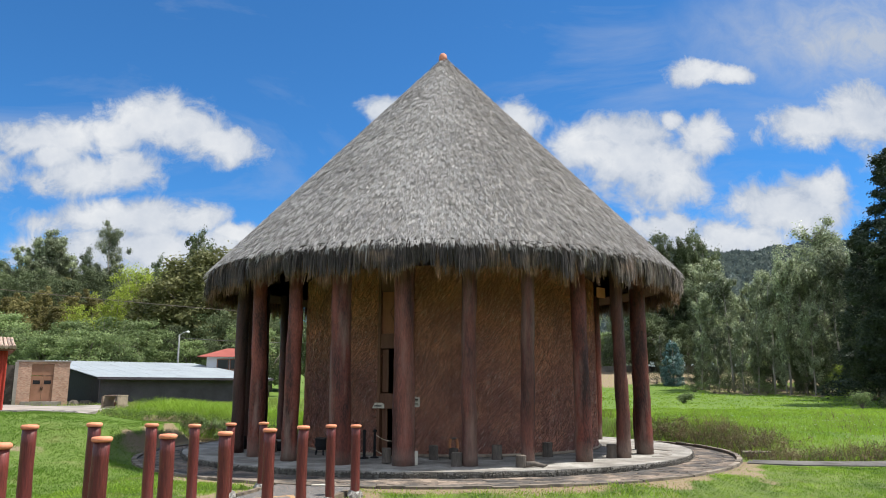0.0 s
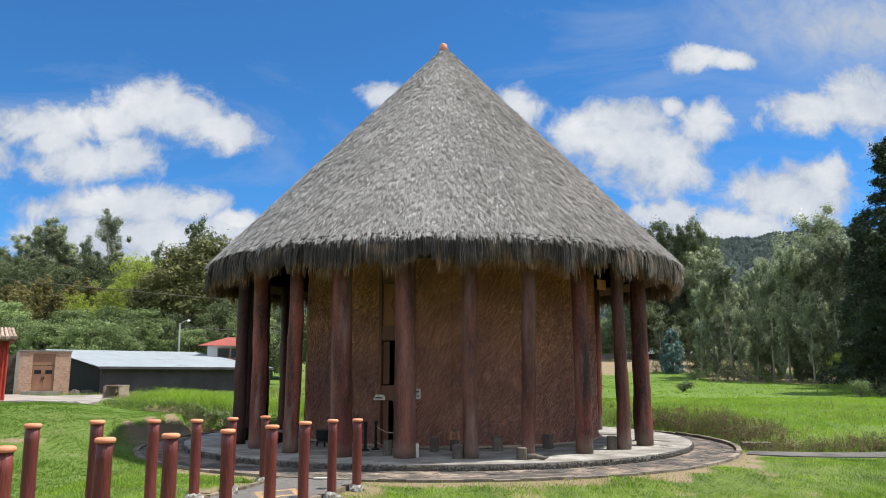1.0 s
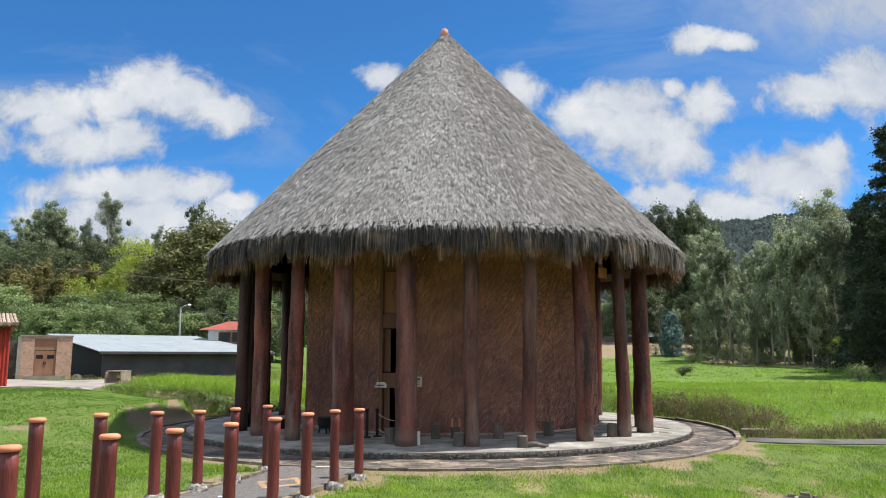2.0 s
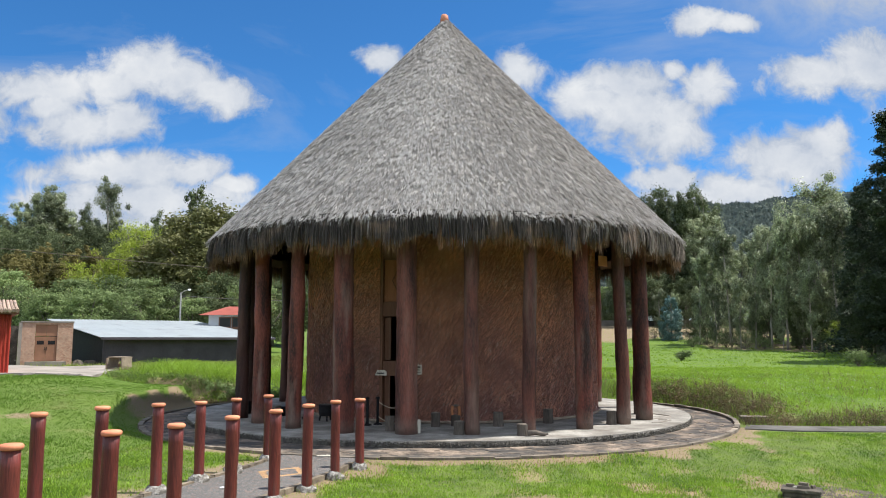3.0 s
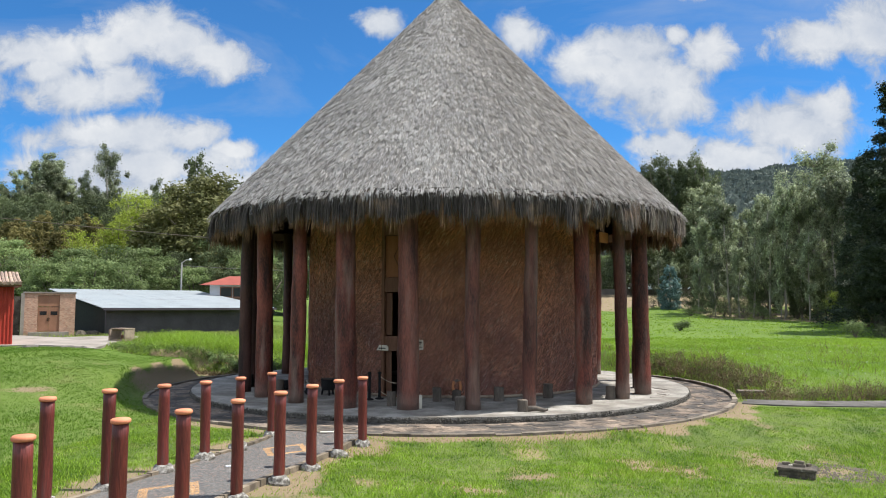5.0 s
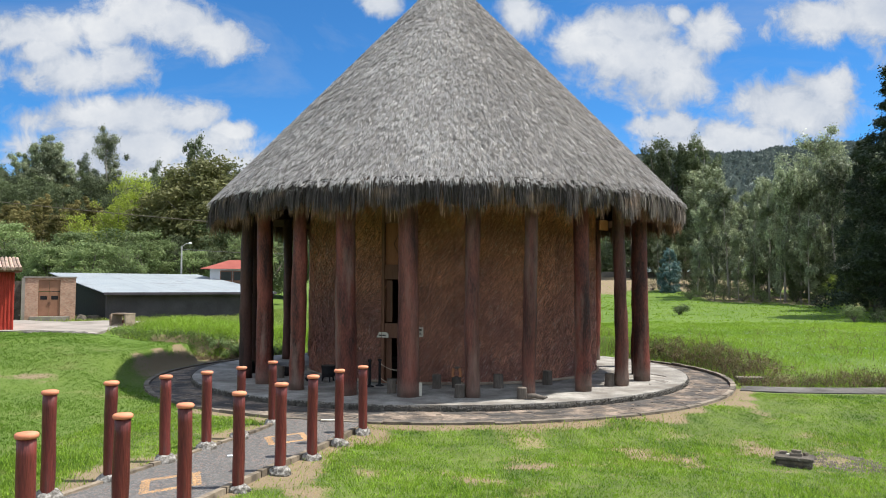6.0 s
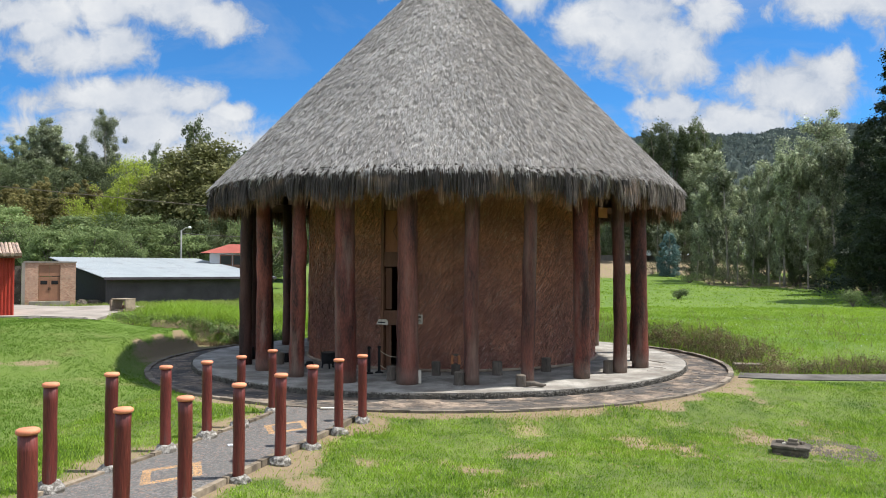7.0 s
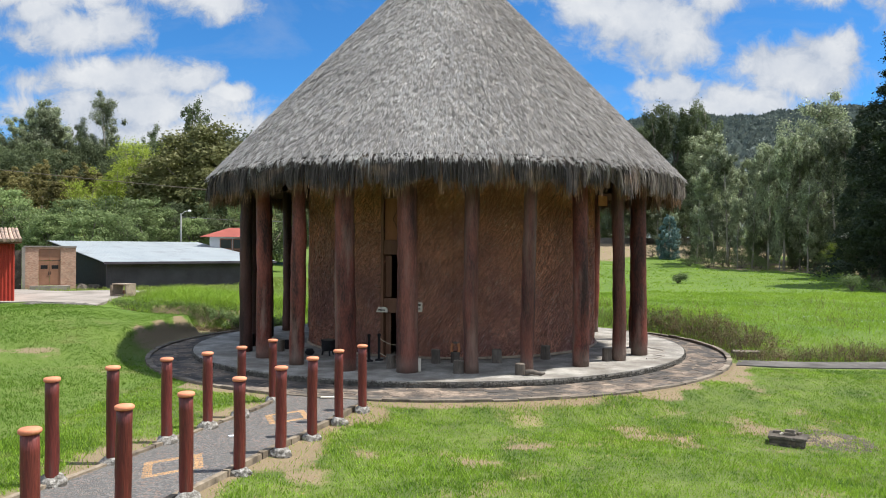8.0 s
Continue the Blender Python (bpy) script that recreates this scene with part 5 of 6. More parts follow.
part("roof_deck", ragged(box_bm(-9, 0.27, -0.55, 6.2, 2.92, 3.0), 0.01, 2.0), M["plank"], red)
for i in range(50):
    x = 0.2 - i * 0.17
    tile_bm = tube(bmesh.new(), [(x, -0.62, 3.06), (x, 1.4, 3.36), (x, 3.3, 3.7)], [0.092, 0.086, 0.08], 8)
    part("roof_tile", ragged(tile_bm, 0.03, 3.0, i), M["tile"], red)

bench = thing("concrete_bench", "small open tan concrete box bench on the terrace edge", "bench", (-17.75, 41.6, float(height(-17.5, 41.6)) + 0.03), -24)
part("side", box_bm(-0.52, -0.40, -0.5, 0.35, 0, 0.62, bevel=0.015), M["tan_concrete"], bench)
part("side", box_bm(0.42, 0.52, -0.35, 0.35, 0, 0.62, bevel=0.015), M["tan_concrete"], bench)
part("floor_slab", box_bm(-0.4, 0.42, -0.35, 0.35, 0, 0.1, bevel=0.01), M["tan_concrete"], bench)
part("back", box_bm(-0.4, 0.42, 0.27, 0.35, 0.1, 0.3, bevel=0.01), M["brick"], bench)
part("seat", box_bm(-0.53, 0.53, -0.36, 0.36, 0.622, 0.69, bevel=0.012), M["tan_concrete"], bench)

for k in range(14):
    rr = random.Random(k + 70)
    x = -20.2 + 3.2 * (k + rr.uniform(0, 0.9)) / 14
    y = 35.98 + 0.02 * (x + 22) + rr.uniform(-0.18, 0.1)
    rock = thing("edge_rock", "dark broken rock along the worn terrace edge", "stone", (x, y, float(height(x, y)) - 0.04), k * 47, "rocks along the terrace edge")
    bm = bmesh.new()
    bmesh.ops.create_icosphere(bm, subdivisions=2, radius=rr.uniform(0.18, 0.36))
    bmesh.ops.scale(bm, vec=(1.3, 0.9, 0.42), verts=bm.verts)
    part("lump", ragged(bm, 0.09, 4.0, k), M["rubble"], rock)
for k in range(9):
    rr = random.Random(k)
    x, y = -23.3 + rr.uniform(-0.6, 0.8), 49.0 + rr.uniform(-0.4, 0.4)
    rock = thing("rubble_stone", "grey rubble stone heaped beside the shed", "stone", (x, y, float(height(x, y)) + 0.02), k * 50, "rubble beside the shed")
    bm = bmesh.new()
    bmesh.ops.create_icosphere(bm, subdivisions=2, radius=rr.uniform(0.2, 0.38))
    part("lump", ragged(bm, 0.12, 3.0, k), M["stone"], rock)

villa = thing("red_roofed_house", "white house with red tiled hip roof behind the shed", "house", (-20.4, 64.5, 1.2), 8)
part("wall", box_bm(0.3, 4.4, 0.0, 5.0, 0, 3.7), M["white_wall"], villa)
part("lower_wall", box_bm(0.2, 4.5, -0.12, -0.004, 0, 2.4), M["plank"], villa, "dark brown lower wall")
bm = bmesh.new()
vs = [bm.verts.new(p) for p in ((-0.4, -0.8, 3.7), (5.0, -0.8, 3.7), (5.0, 5.8, 3.7), (-0.4, 5.8, 3.7), (1.6, 2.5, 4.55), (3.4, 2.5, 4.55))]
for f in ((0, 1, 5, 4), (1, 2, 5), (2, 3, 4, 5), (3, 0, 4), (0, 3, 2, 1)):
    bm.faces.new([vs[i] for i in f])
part("roof", bm, M["red_roof"], villa)
for k in range(3):
    w = part("window", box_bm(1.15 + 1.08 * k, 2.18 + 1.08 * k, -0.05, 0.02, 2.62, 3.55), M["door"], villa)
    part("pane", box_bm(1.23 + 1.08 * k, 2.10 + 1.08 * k, -0.06, -0.052, 2.72, 3.46), M["glass"], w)
balcony = part("balcony", box_bm(0.9, 4.6, -0.62, -0.52, 1.9, 2.55), M["plank"], villa, "dark brown plank balcony front")
part("rail", box_bm(0.85, 4.65, -0.66, -0.48, 2.552, 2.62), M["door"], balcony)
for k in range(9):
    part("plank", box_bm(0.95 + 0.41 * k, 1.30 + 0.41 * k, -0.65, -0.622, 1.92, 2.53), M["plank"], balcony)

lampx, lampy = -24.1, 69.0
lamp = thing("street_lamp", "grey concrete street lamp with pale lamp head", "street lamp", (lampx, lampy, float(height(lampx, lampy))), 0)
lz = 7.1 - float(height(lampx, lampy))
part("pole", tube(bmesh.new(), [(0, 0, -0.2), (0, 0, lz)], [0.11, 0.07], 10), M["pole"], lamp)
part("arm", tube(bmesh.new(), [(0, 0, lz - 0.1), (0.35, -0.1, lz + 0.15), (0.75, -0.2, lz + 0.25)], [0.04, 0.035, 0.03], 8), M["pole"], lamp)
part("lamp_head", lathe([(0.0, lz + 0.12), (0.13, lz + 0.15), (0.16, lz + 0.24), (0.08, lz + 0.31), (0.0, lz + 0.33)], 14, centre=(0.85, -0.22)), M["lamp_glass"], lamp)
for k in (0,):
    c = thing("power_cable", "thin pale overhead power cable", "cable", (0, 0, 0), 0, "power cables")
    pts = [(-41 + 33 * t, 62 + k * 0.4, 10.75 - 2.9 * t - 0.5 * t * (1 - t) - 0.14 * k) for t in (i / 16 for i in range(17))]
    part("wire", tube(bmesh.new(), pts, [0.03] * 17, 5), M["kerb"], c)
c = thing("power_cable", "thin dark overhead power cable", "cable", (0, 0, 0), 0, "power cables")
part("wire", tube(bmesh.new(), [(lampx + 22 * t, lampy + 2 * t, 6.8 - 1.6 * t * (1 - t)) for t in (i / 10 for i in range(11))], [0.02] * 11, 5), M["cable"], c)

# ---- far boundary wall behind the field ----
bwall = thing("boundary_wall", "low tan boundary wall at the far field edge", "wall", (0, 0, 0))
for k in range(10):
    x = 16 + 4.2 * k
    foot = float(height(x + 2, 136.0))
    part("panel", box_bm(x, x + 4.15, 136, 136.2, foot - 0.4, foot + 1.0), M["slab"], bwall)

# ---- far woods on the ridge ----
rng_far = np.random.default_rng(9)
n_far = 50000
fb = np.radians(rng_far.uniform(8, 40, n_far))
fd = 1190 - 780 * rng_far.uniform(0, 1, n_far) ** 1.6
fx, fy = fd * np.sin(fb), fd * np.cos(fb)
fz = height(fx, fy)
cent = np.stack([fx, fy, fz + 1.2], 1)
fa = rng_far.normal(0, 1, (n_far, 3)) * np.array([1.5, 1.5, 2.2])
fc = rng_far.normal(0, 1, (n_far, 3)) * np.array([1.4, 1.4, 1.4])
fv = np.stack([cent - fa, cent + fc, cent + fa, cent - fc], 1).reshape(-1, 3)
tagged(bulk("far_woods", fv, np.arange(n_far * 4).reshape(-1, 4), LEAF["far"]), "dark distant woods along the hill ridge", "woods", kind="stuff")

# ---- trees ----
def leaves(centres, count, sigma, size, rng):
    """Small leaf cards scattered about clump centres."""
    c = np.asarray(centres)
    pick = rng.integers(0, len(c), count)
    d = rng.normal(0, 1, (count, 3))
    d /= np.linalg.norm(d, axis=1)[:, None]
    pos = c[pick, :3] + d * (c[pick, 3:4] * rng.uniform(0.3, 1.0, (count, 1)) ** 0.5 * np.where(rng.uniform(0, 1, (count, 1)) < 0.36, rng.uniform(1.0, 2.1, (count, 1)), 1.0)) * np.array(sigma)
    # blades face outwards from their clump, with plenty of disorder
    face = d + rng.normal(0, 0.55, (count, 3)) + np.array([0, 0, 0.25])
    a = np.cross(face, rng.normal(0, 1, (count, 3)))
    a /= np.linalg.norm(a, axis=1)[:, None] + 1e-9
    b = np.cross(face, a)
    b /= np.linalg.norm(b, axis=1)[:, None] + 1e-9
    s = rng.uniform(0.6, 1.3, (count, 1)) * size
    v = np.stack([pos - a * s, pos + a * s * 0.6 + b * s * 0.5, pos + a * s * 0.6 - b * s * 0.5], 1).reshape(-1, 3)
    return v, np.arange(count * 3).reshape(-1, 3)


def tree(kind, seed, label, leaf, count, size):
    """A tree about 10 m high at the origin, to be copied at other sizes."""
    rng = np.random.default_rng(seed)
    e = thing("tree", label, "tree", (0, 0, -500), 0, "trees")
    bm = bmesh.new()
    clumps = []
    if kind == "euc":
        top = Vector((rng.normal(0, 0.3), rng.normal(0, 0.3), 9.2))
        pts = [Vector((0.12 * math.sin(i + seed), 0.12 * math.cos(i * 1.3 + seed), 0)) * (i / 4) + top * (i / 8) for i in range(9)]
        tube(bm, pts, [0.13 - 0.012 * i for i in range(9)], 7)
        for k in range(30):
            t = rng.uniform(0.16, 0.98)
            p = top * t
            a = rng.uniform(0, 6.28)
            reach = (0.5 + 1.6 * math.sin(math.pi * min(1, (t - 0.1) * 1.05))) * rng.uniform(0.4, 1.05)
            q = p + Vector((math.cos(a) * reach, math.sin(a) * reach, reach * rng.uniform(0.3, 1.0)))
            if k < 12:
                tube(bm, [p, (p + q) / 2 + Vector((0, 0, -0.08)), q], [0.045, 0.03, 0.012], 5)
            clumps.append((*q, rng.uniform(0.2, 0.46)))
            clumps.append((*((p + q) / 2), rng.uniform(0.2, 0.4)))
        sig = (1, 1, 1.1)
    elif kind == "full":
        tube(bm, [(0, 0, 0), (0.1, 0.1, 3.0), (0, 0.1, 5.0), (0.1, 0, 7.0)], [0.17, 0.13, 0.08, 0.02], 8)
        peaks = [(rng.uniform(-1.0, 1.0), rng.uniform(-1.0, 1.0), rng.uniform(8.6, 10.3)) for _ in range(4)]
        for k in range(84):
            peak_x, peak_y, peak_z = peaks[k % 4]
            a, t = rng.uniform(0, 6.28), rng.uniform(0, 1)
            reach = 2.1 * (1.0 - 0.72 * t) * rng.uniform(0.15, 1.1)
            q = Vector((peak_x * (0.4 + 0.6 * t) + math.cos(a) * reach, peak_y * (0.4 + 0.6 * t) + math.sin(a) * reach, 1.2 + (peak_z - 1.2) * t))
            if k % 9 == 0:
                tube(bm, [(0, 0, q.z * 0.6), (q.x * 0.5, q.y * 0.5, q.z * 0.82), q], [0.07, 0.045, 0.015], 5)
            clumps.append((*q, rng.uniform(0.25, 0.62) * (1.15 - 0.5 * t)))
        sig = (1, 1, 1.0)
    elif kind == "spire":
        tube(bm, [(0, 0, 0), (0.1, 0, 3.0), (0, 0.1, 6.5), (0, 0, 9.9)], [0.22, 0.17, 0.1, 0.02], 8)
        for k in range(230):
            a, t = rng.uniform(0, 6.28), rng.uniform(0, 1) ** 0.9
            reach = (0.15 + 2.5 * (1.0 - t) ** 0.75 * (0.8 + 0.25 * math.sin(t * 21 + a * 2))) * rng.uniform(0.35, 1.05)
            q = Vector((math.cos(a) * reach, math.sin(a) * reach, 0.8 + 9.4 * t - 0.12 * reach))
            if k % 7 == 0:
                tube(bm, [(0, 0, q.z * 0.72), (q.x * 0.5, q.y * 0.5, q.z * 0.9), q], [0.035, 0.025, 0.008], 5)
            clumps.append((*q, rng.uniform(0.16, 0.46) * (1.1 - 0.5 * t)))
        sig = (1, 1, 0.8)
    elif kind == "round":
        tube(bm, [(0, 0, 0), (0.1, 0, 1.5), (0, 0.1, 3.0), (0.1, 0.1, 5.5)], [0.3, 0.24, 0.2, 0.1], 8)
        for k in range(120):
            a, t = rng.uniform(0, 6.28), rng.uniform(0, 1)
            zz = 1.3 + 8.0 * t
            reach = 3.2 * max(0.0, 1 - (1.9 * t - 0.88) ** 2) ** 0.45 * rng.uniform(0.55, 1.05)
            q = Vector((math.cos(a) * reach, math.sin(a) * reach, zz + rng.normal(0, 0.25)))
            if k % 8 == 0:
                tube(bm, [(0, 0, zz * 0.45), (q.x * 0.5, q.y * 0.5, zz * 0.8), q], [0.1, 0.06, 0.02], 5)
            clumps.append((*q, rng.uniform(0.35, 0.85)))
        sig = (1, 1, 0.8)
    elif kind == "plume":
        for k in range(30):
            a, lean = rng.uniform(0, 6.28), rng.uniform(0.2, 2.6)
            hgt = rng.uniform(5.5, 9.6)
            pts = [Vector((math.cos(a) * lean * t ** 1.8, math.sin(a) * lean * t ** 1.8, hgt * t)) for t in (0, 0.35, 0.7, 1.0)]
            tube(bm, pts, [0.06, 0.05, 0.035, 0.012], 5)
            for t in (0.2, 0.4, 0.55, 0.7, 0.85, 1.0):
                clumps.append((math.cos(a) * lean * t ** 1.8, math.sin(a) * lean * t ** 1.8, hgt * t, rng.uniform(0.3, 0.8)))
        sig = (1, 1, 0.9)
    else:
        tube(bm, [(0, 0, 0), (0, 0, 9.6)], [0.2, 0.02], 8)
        for k in range(150):
            t = rng.uniform(0, 1) ** 1.2
            a = rng.uniform(0, 6.28)
            reach = 2.5 * math.sin(math.pi * (0.22 + 0.75 * t)) ** 0.75 * rng.uniform(0.6, 1.05)
            clumps.append((math.cos(a) * reach, math.sin(a) * reach, 0.0 + 9.4 * t ** 1.15, 0.5 - 0.22 * t))
        sig = (1, 1, 1)
    part("trunk", bm, M["pale_bark"] if kind == "euc" else M["bark"], e, smooth=True)
    v, f = leaves(clumps, count, sig, size, rng)
    bulk("crown", v, f, leaf, e)
    return e


EUC = "tall grey-green eucalyptus tree with bare pale trunk"
KINDS = {
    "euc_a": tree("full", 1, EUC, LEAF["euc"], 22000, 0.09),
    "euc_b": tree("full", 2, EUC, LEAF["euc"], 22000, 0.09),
    "euc_c": tree("euc", 3, "dark eucalyptus tree with sparse crown", LEAF["dark"], 12000, 0.095),
    "euc_d": tree("euc", 4, EUC, LEAF["euc"], 18000, 0.07),
    "euc_e": tree("full", 5, "tall dark eucalyptus tree at the field edge", LEAF["dark"], 20000, 0.09),
    "euc_f": tree("euc", 6, "silvery young eucalyptus tree at the field edge", LEAF["euc"], 15000, 0.10),
    "euc_g": tree("euc", 7, "silvery young eucalyptus tree at the field edge", LEAF["euc"], 15000, 0.10),
    "broad_a": tree("round", 8, "large dense olive green broadleaf tree", LEAF["olive"], 32000, 0.125),
    "dark_a": tree("round", 9, "dark green broadleaf tree in the woods", LEAF["dark"], 17000, 0.125),
    "dark_b": tree("round", 10, "dark green broadleaf tree in the woods", LEAF["dark"], 16000, 0.125),
    "dark_c": tree("spire", 15, "tall dark conical tree at the field edge", LEAF["deep"], 60000, 0.058),
    "mid_a": tree("round", 11, "green leafy tree at the wood edge", LEAF["mid"], 15000, 0.155),
    "mid_b": tree("plume", 12, "feathery green tree at the wood edge", LEAF["mid"], 15000, 0.145),
    "lime_a": tree("plume", 13, "bright lime-green feathery bamboo clump", LEAF["lime"], 20000, 0.105),
    "lime_b": tree("plume", 14, "yellow-green leafy tree in the woods", LEAF["lime"], 12000, 0.12),
    "rust_a": tree("full", 16, "brownish green tree in the woods", LEAF["rust"], 18000, 0.11),
    "euc_h": tree("euc", 23, "dark eucalyptus tree with open clumped crown", LEAF["dark"], 5000, 0.125),
    "blue": tree("cone", 17, "dense blue-green cypress at the field edge", LEAF["blue"], 26000, 0.12),
}
WOOD_BACK = (
    ("euc_a", -63.8, 110.0, 21.1),
    ("euc_b", -60.5, 112.0, 27.6),
    ("euc_a", -59.7, 113.0, 25.8),
    ("euc_b", -62.4, 113.0, 25.1),
    ("euc_c", -57.7, 118.0, 25.2),
    ("euc_d", -50.6, 112.0, 27.8),
    ("euc_a", -60.0, 116.0, 21.8),
    ("euc_b", -58.6, 112.0, 25.6),
    ("euc_a", -59.8, 113.0, 26.2),
    ("euc_b", -57.0, 113.0, 23.6),
    ("euc_a", -60.6, 110.0, 22.4),
    ("euc_b", -50.8, 114.0, 22.8),
    ("euc_a", -61.6, 111.0, 24.4),
    ("euc_e", -55.8, 114.0, 22.0),
    ("euc_c", -51.3, 120.0, 21.5),
    ("euc_h", -39.1, 117.0, 28.7),
    ("dark_a", -55.5, 98.0, 17.0),
    ("dark_b", -50.6, 100.0, 16.9),
    ("dark_a", -40.7, 112.0, 20.8),
    ("euc_c", -58.8, 150.0, 29.6),
    ("dark_b", -33.0, 110.0, 20.9),
    ("dark_a", -30.7, 112.0, 22.0),
)
WOOD_MID = (
    ("lime_a", -37.6, 92.0, 17.2),
    ("lime_a", -38.3, 88.0, 13.7),
    ("lime_b", -40.7, 84.0, 11.6),
    ("broad_a", -27.7, 86.0, 18.3),
    ("broad_a", -29.6, 88.0, 16.6),
    ("broad_a", -25.7, 86.5, 16.4),
    ("lime_a", -34.4, 93.0, 16.6),
    ("rust_a", -47.0, 84.0, 12.8),
    ("rust_a", -44.2, 86.0, 12.5),
    ("mid_a", -46.5, 80.0, 10.6),
    ("broad_a", -24.3, 84.0, 15.2),
    ("dark_b", -34.8, 90.0, 13.4),
    ("mid_b", -30.6, 84.0, 10.9),
    ("rust_a", -54.5, 88.0, 14.5),
    ("lime_b", -41.2, 90.0, 11.9),
    ("dark_a", -23.9, 95.0, 16.8),
    ("dark_b", -22.0, 96.0, 15.8),
    ("dark_a", -19.9, 98.0, 15.7),
)
WOOD_FRONT = (
    ("mid_a", -35.4, 72.0, 9.1),
    ("mid_b", -31.0, 70.0, 9.3),
    ("mid_a", -28.9, 72.0, 9.1),
    ("mid_b", -38.1, 70.0, 8.1),
    ("mid_b", -42.5, 74.0, 8.7),
    ("mid_a", -24.5, 74.0, 7.3),
    ("dark_b", -27.8, 78.0, 8.9),
    ("dark_a", -22.0, 76.0, 10.2),
    ("mid_b", -19.2, 74.0, 8.9),
    ("mid_a", -31.0, 66.0, 7.7),
    ("mid_a", -35.5, 68.0, 7.4),
    ("mid_b", -24.9, 80.0, 10.6),
    ("dark_a", -18.4, 80.0, 10.0),
    ("mid_b", -27.8, 66.0, 7.3),
)
WOOD_FILL = (
    ("rust_a", -46.9, 100.0, 15.6),
    ("dark_b", -45.2, 104.0, 16.8),
    ("rust_a", -51.1, 96.0, 15.6),
    ("dark_a", -56.5, 104.0, 18.8),
    ("dark_b", -62.0, 104.0, 18.4),
    ("dark_a", -42.9, 102.0, 14.7),
    ("rust_a", -48.5, 98.0, 15.0),
    ("rust_a", -53.1, 92.0, 14.2),
    ("dark_b", -36.3, 104.0, 16.1),
    ("rust_a", -43.6, 96.0, 13.3),
    ("dark_a", -31.5, 100.0, 14.5),
    ("dark_b", -25.9, 100.0, 14.5),
    ("dark_a", -51.4, 108.0, 19.4),
    ("rust_a", -52.9, 106.0, 18.1),
    ("dark_b", -48.3, 110.0, 19.0),
    ("dark_a", -42.0, 112.0, 18.9),
    ("dark_b", -56.3, 108.0, 18.4),
    ("dark_a", -45.8, 112.0, 18.2),
    ("dark_a", -73.6, 122.0, 23.7),
    ("dark_b", -71.0, 118.0, 22.6),
    ("dark_b", -66.0, 117.0, 21.6),
    ("rust_a", -74.1, 128.0, 22.3),
    ("dark_b", -67.6, 122.0, 21.2),
    ("dark_a", -67.7, 128.0, 21.7),
    ("rust_a", -61.6, 122.0, 20.6),
    ("dark_b", -61.4, 128.0, 21.2),
    ("dark_a", -55.5, 122.0, 21.6),
    ("rust_a", -55.1, 128.0, 22.2),
    ("dark_b", -49.5, 122.0, 21.1),
    ("dark_a", -48.8, 128.0, 21.6),
    ("rust_a", -43.5, 122.0, 20.5),
    ("dark_b", -42.4, 128.0, 21.1),
    ("dark_a", -37.4, 122.0, 21.5),
)
GROVE_BACK = (
    ("euc_e", 35.4, 135.0, 28.2),
    ("euc_e", 38.1, 134.0, 30.6),
    ("euc_e", 41.8, 136.0, 32.6),
    ("euc_e", 45.8, 138.0, 32.0),
    ("euc_e", 36.4, 137.0, 27.6),
    ("euc_e", 39.8, 138.0, 32.0),
    ("euc_e", 43.6, 137.0, 30.4),
    ("euc_e", 47.6, 141.0, 30.8),
    ("euc_e", 50.2, 139.0, 27.4),
    ("euc_c", 48.9, 140.0, 33.5),
    ("euc_a", 45.9, 132.0, 26.2),
    ("euc_e", 51.6, 138.0, 22.4),
    ("euc_a", 52.7, 134.0, 21.6),
    ("euc_e", 54.8, 132.0, 20.8),
    ("euc_a", 56.2, 128.0, 24.1),
    ("euc_e", 58.0, 126.0, 24.6),
    ("dark_a", 32.6, 130.0, 17.6),
    ("dark_b", 37.0, 132.0, 14.9),
    ("dark_a", 41.2, 128.0, 13.6),
    ("euc_e", 57.5, 120.0, 24.2),
    ("euc_a", 31.8, 141.0, 19.0),
    ("euc_b", 27.4, 142.0, 17.0),
    ("euc_a", 29.4, 147.0, 20.0),
    ("mid_a", 28.0, 145.0, 13.0),
    ("mid_a", 32.0, 146.0, 13.5),
    ("mid_a", 24.6, 146.0, 12.5),
    ("dark_a", 35.5, 146.0, 15.0),
    ("euc_g", 24.7, 138.0, 16.0),
    ("dark_a", 22.5, 128.0, 13.6),
)
